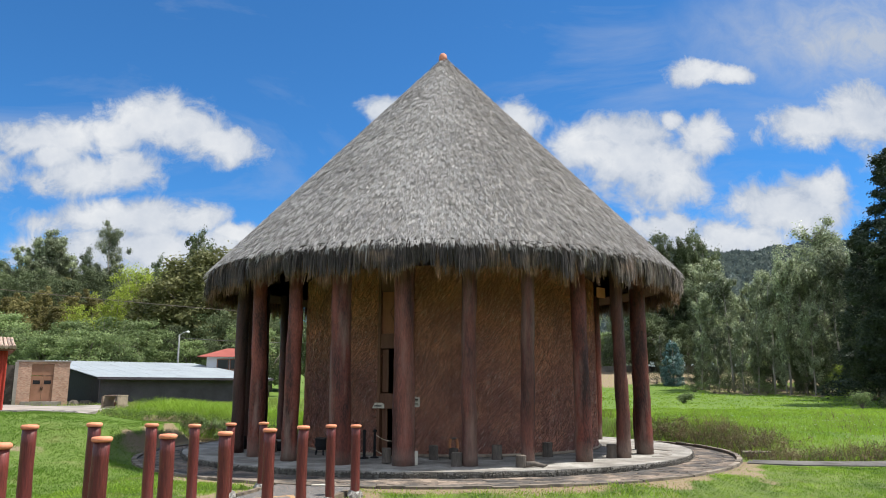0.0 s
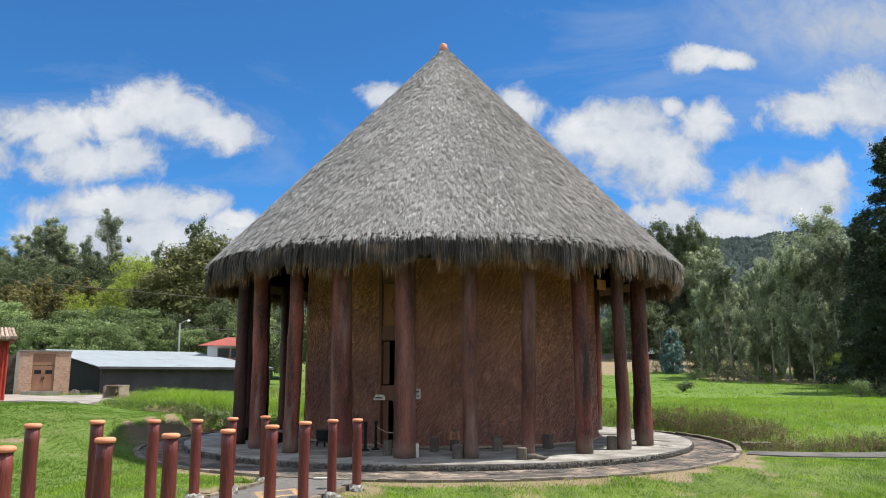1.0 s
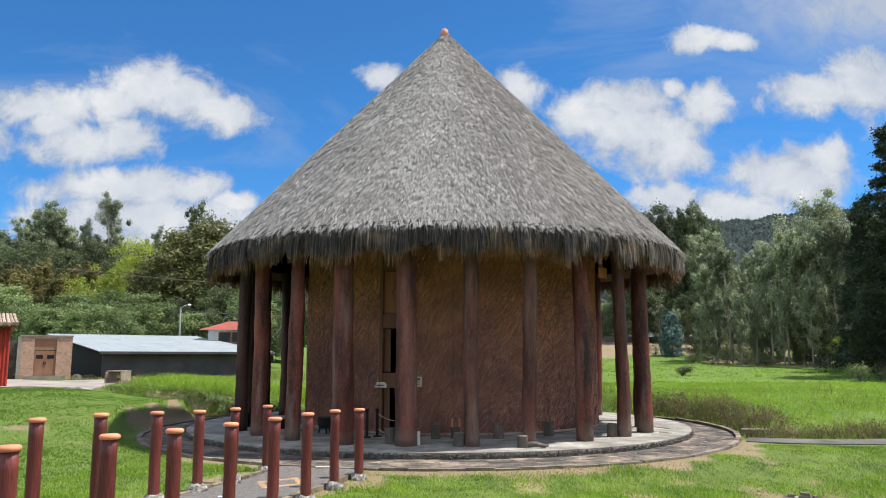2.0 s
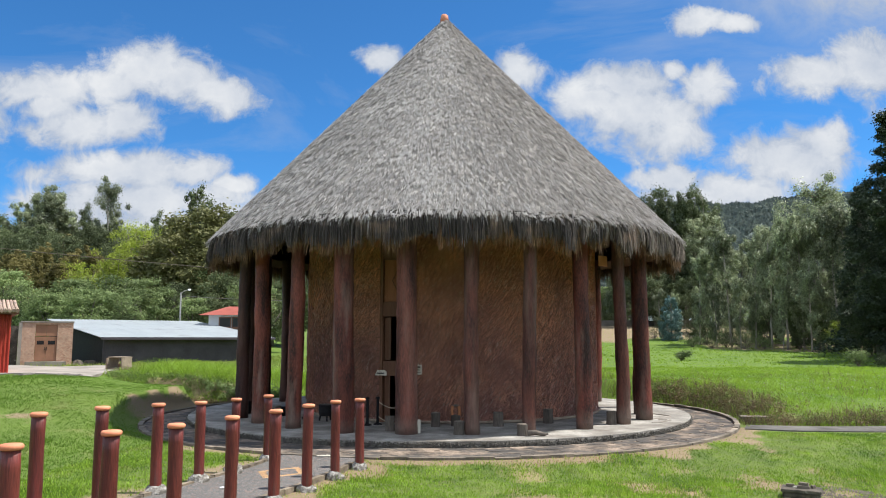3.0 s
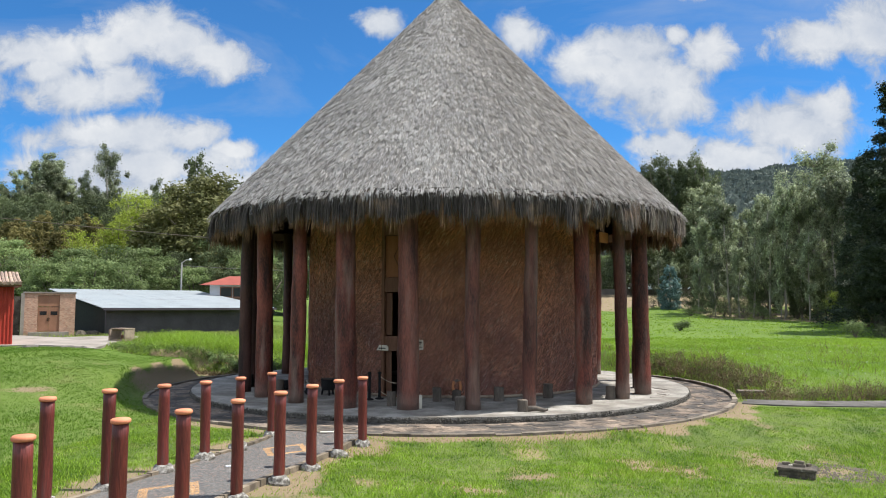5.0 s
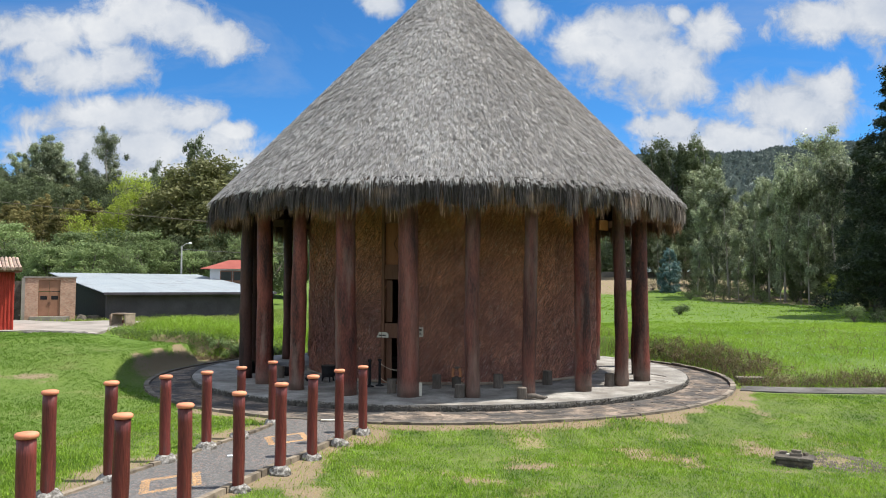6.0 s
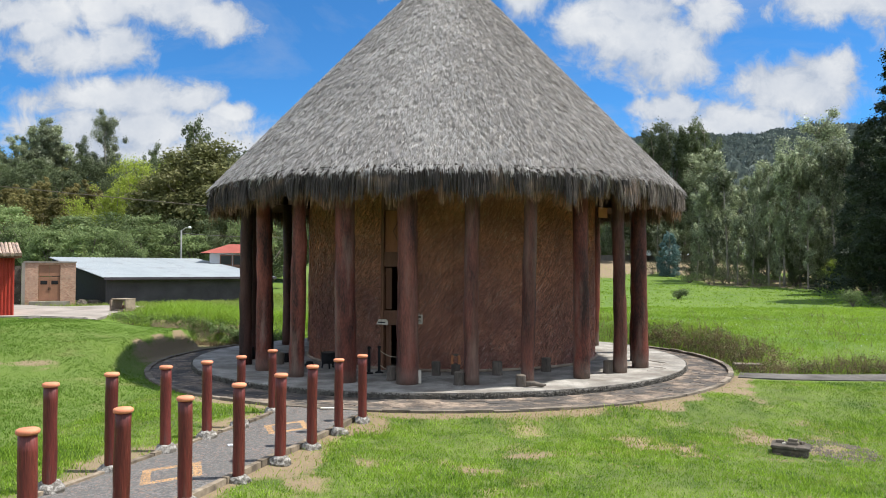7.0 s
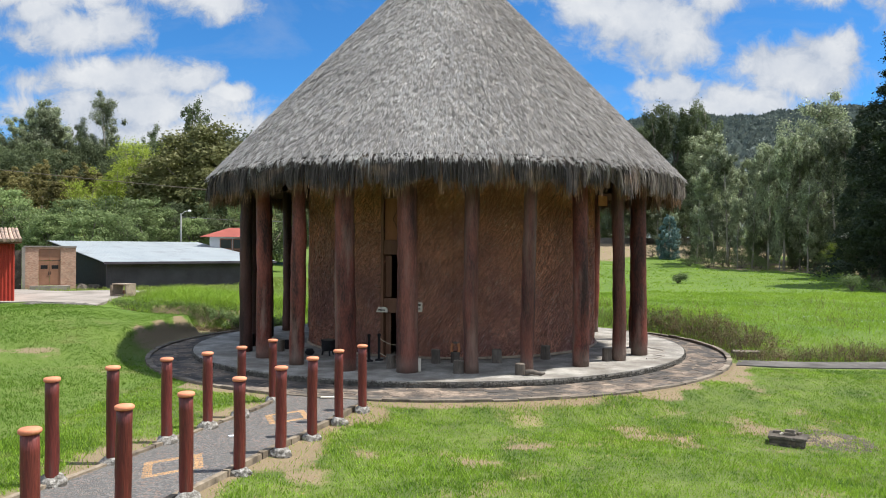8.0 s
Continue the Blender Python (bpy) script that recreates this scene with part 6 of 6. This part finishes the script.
GROVE_FRONT = (
    ("euc_f", 35.0, 104.0, 16.1),
    ("euc_g", 32.4, 114.0, 11.2),
    ("dark_b", 36.6, 107.0, 6.0),
    ("dark_b", 43.4, 101.0, 8.8),
    ("dark_b", 44.9, 91.0, 7.2),
    ("dark_a", 47.2, 90.0, 9.0),
    ("euc_e", 40.4, 118.0, 19.0),
    ("euc_b", 44.0, 116.0, 18.0),
    ("euc_c", 46.8, 112.0, 19.5),
    ("euc_e", 48.6, 110.0, 18.5),
    ("euc_a", 50.6, 105.0, 19.0),
    ("euc_c", 51.4, 100.0, 19.0),
    ("euc_e", 52.2, 96.0, 20.0),
    ("euc_f", 34.1, 112.0, 10.2),
    ("euc_g", 37.1, 104.0, 16.8),
    ("euc_f", 37.9, 100.0, 19.0),
    ("euc_f", 40.2, 98.0, 18.2),
    ("euc_g", 40.6, 94.0, 17.3),
    ("euc_f", 41.6, 92.0, 19.5),
    ("euc_g", 43.6, 92.0, 18.8),
    ("euc_d", 48.2, 98.0, 25.3),
    ("euc_f", 45.9, 92.0, 20.5),
    ("euc_g", 45.7, 88.0, 19.8),
    ("euc_f", 46.5, 86.0, 20.1),
    ("dark_c", 39.2, 64.0, 23.6),
    ("euc_a", 46.6, 82.0, 19.6),
    ("lime_b", 43.6, 83.6, 5.0),
    ("dark_b", 41.2, 72.0, 9.9),
    ("mid_b", 42.8, 104.0, 7.5),
    ("euc_g", 35.2, 98.0, 10.6),
    ("euc_f", 37.5, 96.0, 11.5),
    ("euc_g", 41.1, 92.0, 10.9),
    ("mid_b", 44.5, 96.0, 7.6),
    ("euc_f", 44.8, 106.0, 15.1),
    ("euc_g", 42.6, 88.0, 13.2),
    ("euc_f", 44.6, 80.0, 15.9),
    ("dark_c", 41.3, 74.0, 18.5),
    ("dark_c", 41.7, 78.0, 10.4),
    ("dark_c", 40.5, 70.0, 11.3),
    ("dark_c", 53.4, 82.0, 16.9),
    ("dark_c", 51.4, 76.0, 15.6),
    ("dark_c", 60.2, 92.0, 19.1),
    ("dark_c", 42.6, 60.0, 21.5),
    ("dark_c", 46.5, 71.0, 23.0),
    ("dark_c", 48.2, 77.0, 22.0),
    ("dark_c", 45.5, 66.0, 23.0),
)
rng = random.Random(21)
WIDE = {"r": 1.15, "d": 1.05, "m": 1.2, "b": 1.3, "l": 0.95, "e": 1.0}


def plant(kind, x, y, top):
    g = float(height(x, y))
    k = (top - g) / (10.5 if kind[0] == "e" or kind == "dark_c" else 9.9)
    w = k * WIDE[kind[0]] * rng.uniform(0.9, 1.1)
    if kind == "dark_c":
        w *= 1.25 if top > 20 else 0.85
    if kind == "euc_e" and y > 125:
        w *= 0.66
    if kind in ("euc_c", "euc_h"):
        w *= 0.72
    if kind in ("euc_f", "euc_g"):
        w *= 0.68
    if kind[0] in "mrdl" and kind != "dark_c":
        w = max(w, 0.62)
    return copy_thing(KINDS[kind], pose(x, y, g - 0.1, 0, 0, rng.uniform(0, 360)) @ Matrix.Diagonal((w, w, k, 1)))


for group in (WOOD_BACK, WOOD_FILL, WOOD_MID, WOOD_FRONT, GROVE_BACK, GROVE_FRONT):
    for kind, x, y, top in group:
        plant(kind, x, y, top)
copy_thing(KINDS["blue"], pose(33.0, 110.0, float(height(33.0, 110.0)) - 0.1, 0, 0, 40) @ Matrix.Diagonal((0.66, 0.66, 0.7, 1)))
for e in list(KINDS.values()):
    for o in (*e.children, e):
        bpy.data.objects.remove(o)

# shrubs at the field edge and on the banks
def shrub(name, label, leaf, x, y, h, w, seed, count=1500, size=0.07):
    rng2 = np.random.default_rng(seed)
    e = thing(name, label, "shrub", (x, y, float(height(x, y)) - 0.03), seed * 37.0, "shrubs")
    bm = bmesh.new()
    cl = []
    for k in range(12):
        a, r = rng2.uniform(0, 6.28), rng2.uniform(0.1, 1) * w
        q = (math.cos(a) * r, math.sin(a) * r, h * rng2.uniform(0.3, 0.85))
        tube(bm, [(0, 0, 0), (q[0] * 0.5, q[1] * 0.5, q[2] * 0.6), q], [0.03, 0.02, 0.008], 5)
        cl.append((*q, 0.32 * min(w, h)))
    part("woody_base", bm, M["bark"], e)
    v, f = leaves(cl, count, (1, 1, 0.9), size, rng2)
    bulk("foliage", v, f, leaf, e)


for k, (x, y, h, w) in enumerate(((40.5, 70.0, 3.4, 1.6), (43.0, 74.0, 2.6, 1.8), (31.5, 58.0, 1.3, 1.5), (33.5, 57.0, 1.1, 1.4), (47.0, 80.0, 3.0, 2.4), (36.0, 104.0, 3.0, 2.5),
                                  (39.0, 108.0, 2.6, 3.0), (41.5, 100.0, 3.2, 2.6), (38.0, 96.0, 2.4, 2.2), (45.0, 96.0, 3.4, 2.6), (34.5, 98.0, 2.0, 2.0), (48.5, 92.0, 3.2, 2.4), (44.5, 88.0, 2.2, 1.8), (50.5, 86.0, 2.8, 2.2), (46.5, 76.0, 2.2, 1.8), (44.5, 82.0, 1.8, 1.6), (20.5, 66.0, 0.9, 0.9), (31.0, 112.0, 2.2, 2.0),
                                  (33.0, 101.0, 1.6, 1.5), (36.8, 99.0, 2.6, 1.6), (40.0, 95.0, 1.5, 1.8), (43.2, 92.5, 2.4, 1.7), (45.8, 87.0, 2.8, 1.8), (38.8, 103.0, 2.8, 1.8), (47.0, 84.0, 2.0, 1.9), (35.0, 108.0, 3.2, 2.2), (42.0, 106.0, 3.0, 2.4), (44.0, 78.5, 2.6, 1.5))):
    shrub("shrub", "green leafy shrub at the field edge", LEAF["mid"] if k % 2 == 0 else LEAF["dark"], x, y, h, w, k + 1)
for k, (x, y, h, w) in enumerate(((-10.5, 38.3, 0.75, 0.7), (-11.4, 38.3, 0.45, 0.8), (-9.6, 38.6, 0.6, 0.9), (-8.6, 38.8, 0.7, 0.8))):
    shrub("bank_shrub", "low green shrub on the grassy bank", LEAF["mid"], x, y, h, w, k + 30, 1200, 0.06)


# ---- grass and weeds ----
def bare(x, y):
    """Share of bare soil or dry turf, 0 to 1."""
    b = np.zeros_like(x)
    for cx, cy, rx, ry in ((9.6, 18.5, 1.15, 1.7), (7.8, 19.0, 1.0, 1.4), (8.6, 18.3, 1.2, 1.0), (10.0, 21.4, 0.6, 0.6), (7.9, 17.1, 1.0, 0.3), (9.3, 24.4, 1.1, 1.3), (4.6, 18.2, 0.95, 1.5), (5.6, 17.8, 0.8, 1.2), (2.1, 16.5, 1.3, 0.5), (-2.5, 13.6, 0.5, 0.8), (-1.7, 15.2, 0.4, 0.6),
                           (-3.0, 11.5, 0.45, 0.8), (0.6, 15.0, 0.9, 0.4), (3.4, 15.6, 0.6, 0.3), (9.0, 16.6, 0.4, 0.25), (6.5, 13.6, 0.8, 0.3), (-14.5, 26.0, 1.3, 0.9), (-15.5, 20.5, 1.6, 0.7), (-13.0, 17.5, 1.2, 0.6), (-11.5, 37.3, 2.6, 0.9), (-13.5, 37.3, 2.2, 0.8), (-12.5, 38.4, 4.8, 0.5)):
        wob = 0.22 * np.sin(3.1 * x + 1.7 * y) + 0.2 * np.sin(5.3 * y - 2.2 * x) + 0.14 * np.sin(9.7 * x + 4.1 * y + np.sin(7.3 * y)) + 0.14 * np.sin(12.9 * y - 6.1 * x + np.sin(8.1 * x))
        b = np.maximum(b, 1.1 - np.sqrt(((x - cx) / rx) ** 2 + ((y - cy) / ry) ** 2) + wob)
    b = np.maximum(b, 1.0 * step(107, 112, y + 2.5 * np.sin(x * 0.35) + 1.5 * np.sin(x * 1.1)) * step(142, 137, y) * (x > 6))
    dry = 0.75 + 0.3 * np.sin(x * 0.9 + y * 0.6) + 0.25 * np.sin(y * 1.7 - x * 1.3)
    b = np.maximum(b, dry * step(87, 92, y + 0.9 * (x - 38) + 1.5 * np.sin(x * 1.1)) * step(112, 106, y) * step(32, 36, x))
    r = np.hypot(x - RING[0], y - RING[1]) + 0.34
    b = np.maximum(b, step(12.7, 12.15, r + 0.25 * np.sin(x * 1.7) + 0.2 * np.sin(y * 4 + x)) * (y < HUT[1] - 4.5) * (x > -8))
    b = np.maximum(b, 0.9 * step(13.15, 12.75, r + 0.16 * np.sin(x * 4 + y * 3)) * step(-8.5, -10.5, x) * step(27.5, 31.5, y))
    side_d = np.abs((x - PA.x) * PSIDE.x + (y - PA.y) * PSIDE.y)
    b = np.maximum(b, step(2.2, 1.5, side_d + 0.35 * np.sin(y * 1.6) + 0.2 * np.sin(x * 5)) * (y < 21))
    return np.clip(b, 0, 1)


def paint_bare():
    """Bare soil on the ground sheet, where the turf is worn."""
    me = bpy.data.objects["ground"].data
    co = np.empty(len(me.vertices) * 3, np.float32)
    me.vertices.foreach_get("co", co)
    co = co.reshape(-1, 3).astype(float)
    me.attributes.new("bare_soil", "FLOAT", "POINT").data.foreach_set("value", bare(co[:, 0], co[:, 1]).astype(np.float32))
    lush = np.maximum(step(28, 34, co[:, 1]) * (co[:, 1] < 112), 0.6 * step(-7.0, -8.4, co[:, 0]))
    me.attributes.new("lush_turf", "FLOAT", "POINT").data.foreach_set("value", lush.astype(np.float32))
    n, l = M["ground"].node_tree.nodes, M["ground"].node_tree.links
    at = n.new("ShaderNodeAttribute")
    at.attribute_name = "bare_soil"
    old = n["Principled BSDF"].inputs["Base Color"].links[0].from_socket
    mx = n.new("ShaderNodeMix")
    mx.data_type = "RGBA"
    mx.inputs["B"].default_value = (0.20, 0.152, 0.09, 1)
    rich = n.new("ShaderNodeAttribute")
    rich.attribute_name = "lush_turf"
    mx0 = n.new("ShaderNodeMix")
    mx0.data_type = "RGBA"
    patch = n.new("ShaderNodeTexNoise")
    patch.inputs["Scale"].default_value, patch.inputs["Detail"].default_value = 0.25, 8
    l.new(n["Texture Coordinate"].outputs["Object"], patch.inputs["Vector"])
    tint = n.new("ShaderNodeMix")
    tint.data_type = "RGBA"
    tint.inputs["A"].default_value, tint.inputs["B"].default_value = (0.05, 0.10, 0.010, 1), (0.125, 0.185, 0.027, 1)
    l.new(patch.outputs["Fac"], tint.inputs["Factor"])
    l.new(rich.outputs["Fac"], mx0.inputs["Factor"]), l.new(old, mx0.inputs["A"]), l.new(tint.outputs["Result"], mx0.inputs["B"])
    rag = n.new("ShaderNodeTexNoise")
    rag.inputs["Scale"].default_value, rag.inputs["Detail"].default_value, rag.inputs["Roughness"].default_value = 6.0, 8, 0.75
    l.new(n["Texture Coordinate"].outputs["Object"], rag.inputs["Vector"])
    worn = n.new("ShaderNodeMath")
    worn.operation = "MULTIPLY_ADD"
    l.new(rag.outputs["Fac"], worn.inputs[0]), l.new(at.outputs["Fac"], worn.inputs[2])
    worn.inputs[1].default_value = 1.3
    edge_ = n.new("ShaderNodeMapRange")
    edge_.inputs["From Min"].default_value, edge_.inputs["From Max"].default_value = 1.05, 1.4
    l.new(worn.outputs[0], edge_.inputs["Value"])
    l.new(edge_.outputs[0], mx.inputs["Factor"]), l.new(mx0.outputs["Result"], mx.inputs["A"])
    l.new(mx.outputs["Result"], n["Principled BSDF"].inputs["Base Color"])


paint_bare()


def sward(name, label, n, x0, x1, y0, y1, tall, wide, mat, seed, keep=None, lean=0.45, segs=1, worn=0.75):
    rng2 = np.random.default_rng(seed)
    x, y = rng2.uniform(x0, x1, n), rng2.uniform(y0, y1, n)
    # tufts: pull blades towards patch centres
    tx, ty = rng2.uniform(x0, x1, n // 14 + 1), rng2.uniform(y0, y1, n // 14 + 1)
    pick = rng2.integers(0, len(tx), n)
    mixd = rng2.uniform(0, 1, n) < 0.55
    x = np.where(mixd, tx[pick] + rng2.normal(0, tall * 0.8, n), x)
    y = np.where(mixd, ty[pick] + rng2.normal(0, tall * 0.8, n), y)
    r = np.hypot(x - RING[0], y - RING[1])
    side_d = np.abs((x - PA.x) * PSIDE.x + (y - PA.y) * PSIDE.y)
    ok = (r > RING_R + 0.05) & ~((side_d < 1.28) & (y < 21.5)) & ~((x > 11) & (y > 26.72 - 0.0475 * (x - 11.6)) & (y < 28.1 - 0.0455 * (x - 11.6)))
    ok &= ~((x < -17.0 - 0.14 * (y - 36.6)) & (y > 36.0) & (y < 47.2))
    ok &= rng2.uniform(0, 1, n) > bare(x, y) * worn
    if keep is not None:
        ok &= keep(x, y)
    x, y = x[ok], y[ok]
    m = len(x)
    big = 0.65 + 0.7 * (0.5 + 0.5 * np.sin(x * 0.8 + 2 * np.sin(y * 0.5)) * np.sin(y * 0.9 + 1.3))
    h = rng2.uniform(0.45, 1.2, m) * tall * big
    a, b = rng2.uniform(0, 6.283, m), rng2.uniform(0, 6.283, m)
    base = np.stack([x, y, height(x, y) - 0.015], 1)
    along = np.stack([np.cos(a) * lean * h * 0.5, np.sin(a) * lean * h * 0.5, h], 1)
    across = np.stack([np.cos(b), np.sin(b), 0 * b], 1) * (wide * rng2.uniform(0.6, 1.3, m))[:, None]
    lift = np.stack([np.cos(a), np.sin(a), -0.25 + 0 * a], 1) * (h * lean * 0.6)[:, None]
    v, f = strips(base, along, across, lift, segs)
    tagged(bulk(name, v, f, mat), label, "grass", kind="stuff")


def right_bank(x, y):
    r = np.hypot(x - RING[0], y - RING[1])
    return (r > RING_R + 0.1) & ((y > 28.2) | (x < 11))


sward("lawn_grass", "short patchy green lawn grass", 420000, -9, 16.5, 8.5, 26.7, 0.06, 0.009, M["grass"], 1, lambda x, y: x < 0.6 * y + 2, worn=0.9)
sward("lawn_grass", "short green lawn grass on the slope", 300000, -25, -7.2, 9, 37, 0.06, 0.009, M["lush_grass"], 2, lambda x, y: x > -0.6 * y - 2)
sward("lawn_tufts", "scattered taller bright tufts in the lawn", 45000, -9, 14, 9, 21.5, 0.115, 0.011, M["tall_grass"], 12)
sward("field_grass", "tall weedy bright green field grass", 150000, 6, 42, 27.5, 56, 0.15, 0.012, M["tall_grass"], 3, right_bank, 0.5)
sward("field_grass", "bright green grass of the open field", 60000, -6, 70, 50, 122, 0.12, 0.035, M["tall_grass"], 4, right_bank)
sward("bank_grass", "tall bright grass on the bank", 80000, -26, 8, 38, 66, 0.24, 0.013, M["bank_grass"], 5, lambda x, y: right_bank(x, y) & ((y > 38.85) | (x < -16.5)), 0.5)
sward("dry_weeds", "brown dry weeds along the bank edge", 40000, 8.0, 34, 27.8, 46, 0.48, 0.007, M["dry_weed"], 6,
      lambda x, y: right_bank(x, y) & ((np.hypot(x - RING[0], y - RING[1]) < 13.5 + 0.5 * np.sin(x * 2 + y)) | ((y < 29.3 + 0.5 * np.sin(x * 1.3)) & (x > 11))), 0.35, 2)
sward("bank_weeds", "bushy green weeds among the dry stems", 9000, 8.0, 34, 27.8, 46, 0.4, 0.012, M["tall_grass"], 16,
      lambda x, y: right_bank(x, y) & ((np.hypot(x - RING[0], y - RING[1]) < 13.9 + 0.6 * np.sin(x * 2 + y)) | ((y < 29.6 + 0.6 * np.sin(x * 1.3)) & (x > 11))), 0.4, 2)


def lip(n, rng2):
    """Places on the weedy lip beside the ring and along the walkway."""
    a = rng2.uniform(0.32, 2.2, n)
    r = RING_R + 0.35 + rng2.gamma(2.0, 0.33, n)
    x, y = RING[0] + r * np.sin(a), RING[1] - r * np.cos(a)
    far_on = rng2.uniform(0, 1, n) < 0.45
    x = np.where(far_on, rng2.uniform(11.2, 34, n), x)
    y = np.where(far_on, 28.35 - 0.0455 * (x - 11.6) + rng2.gamma(2.0, 0.3, n), y)
    ok = (y > 28.3 - 0.0455 * (x - 11.6)) & (np.hypot(x - 11.75, y - 29.3) > 0.7)
    return x[ok], y[ok]


def rear_bank(n, rng2):
    """Places on the cut bank behind the bare gap at the back left."""
    x = rng2.uniform(-17, -7.0, n)
    return x, 38.5 + 0.12 * np.sin(x * 1.7) + rng2.normal(0, 0.2, n)


def weed_clumps(name, label, mat, where, n, seed, size, low, high):
    """Bushy weeds: many small leaves about low clump centres."""
    rng2 = np.random.default_rng(seed)
    x, y = where(n, rng2)
    tuft = 0.6 + 0.5 * np.sin(x * 1.9 + 1.1 * np.sin(y * 2.3)) * np.sin(y * 1.4 + 0.8)
    c = np.stack([x, y, height(x, y) + rng2.uniform(low, high, len(x)) * tuft, rng2.uniform(0.10, 0.24, len(x))], 1)
    v, f = leaves(c, len(x) * 30, (1, 1, 0.9), size, rng2)
    tagged(bulk(name, v, f, mat), label, "weeds", kind="stuff")


weed_clumps("bank_bushes", "dark green weeds overhanging the cut bank", M["weed_leaf"], rear_bank, 1000, 43, 0.035, -0.45, 0.2)
weed_clumps("dry_bushes", "brown dry bushy weeds along the bank lip", M["dry_weed"], lip, 2300, 41, 0.034, 0.02, 0.48)
weed_clumps("green_bushes", "low green bushy weeds along the bank lip", M["weed_leaf"], lip, 600, 42, 0.034, 0.02, 0.42)
sward("dry_weeds", "brown dry weeds scattered in the field", 1300, 8, 40, 29, 48, 0.55, 0.008, M["dry_weed"], 7, right_bank, 0.5, 2)
sward("bank_weeds", "brown dry weeds on the cut bank face", 14000, -16.0, -7, 37.0, 38.0, 0.17, 0.010, M["dry_weed"], 18, None, 0.9, 2)
sward("dry_turf", "short dry tan grass in the worn patches", 90000, -4, 13, 11, 22.5, 0.04, 0.009, M["dry_turf"], 19, lambda x, y: bare(x, y) > 0.15, 1.2, 1, 0.0)
sward("bank_weeds", "rough green weeds on the cut bank", 9000, -16, -7, 37.5, 45, 0.5, 0.013, M["tall_grass"], 8, right_bank, 0.7, 2)


def gravel():
    """Small broken stones on the bare soil round the drain box."""
    rng2 = np.random.default_rng(31)
    n = 900
    a, r = rng2.uniform(0, 6.283, n), np.sqrt(rng2.uniform(0.1, 1, n))
    x, y = 9.5 + 0.9 * r * np.cos(a), 18.4 + 1.3 * r * np.sin(a)
    s = rng2.uniform(0.012, 0.04, (n, 1, 1))
    shape = np.array([[0, 0, 1], [1, 0, 0], [-0.5, 0.87, 0], [-0.5, -0.87, 0]])[None] * s * rng2.uniform(0.6, 1.4, (n, 4, 1))
    v = (np.stack([x, y, height(x, y) + 0.004], 1)[:, None] + shape).reshape(-1, 3)
    f = (np.arange(n)[:, None, None] * 4 + np.array([[0, 1, 2], [0, 2, 3], [0, 3, 1]])[None]).reshape(-1, 3)
    tagged(bulk("gravel", v, f, M["stone"]), "grey gravel scattered on bare soil", "gravel", kind="stuff")


gravel()


def flowers():
    """Tiny pale seed heads over the weedy field."""
    rng2 = np.random.default_rng(33)
    n = 900
    x, y = rng2.uniform(13, 32, n), rng2.uniform(30, 46, n)
    s = rng2.uniform(0.006, 0.014, (n, 1, 1))
    shape = rng2.normal(0, 1, (n, 4, 3)) * s
    v = (np.stack([x, y, height(x, y) + rng2.uniform(0.15, 0.45, n)], 1)[:, None] + shape).reshape(-1, 3)
    tagged(bulk("seed_heads", v, np.arange(n * 4).reshape(-1, 4), M["white_wall"]), "tiny pale seed heads over the field weeds", "flowers", kind="stuff")


flowers()
flat_stone = thing("flat_stone", "flat grey stone slab beside the walkway", "slab", (11.75, 29.3, float(height(11.75, 29.3)) + 0.02), -12)
part("stone", ragged(box_bm(-0.5, 0.5, -0.3, 0.3, -0.05, 0.16, bevel=0.02), 0.02, 4.0), M["kerb"], flat_stone)
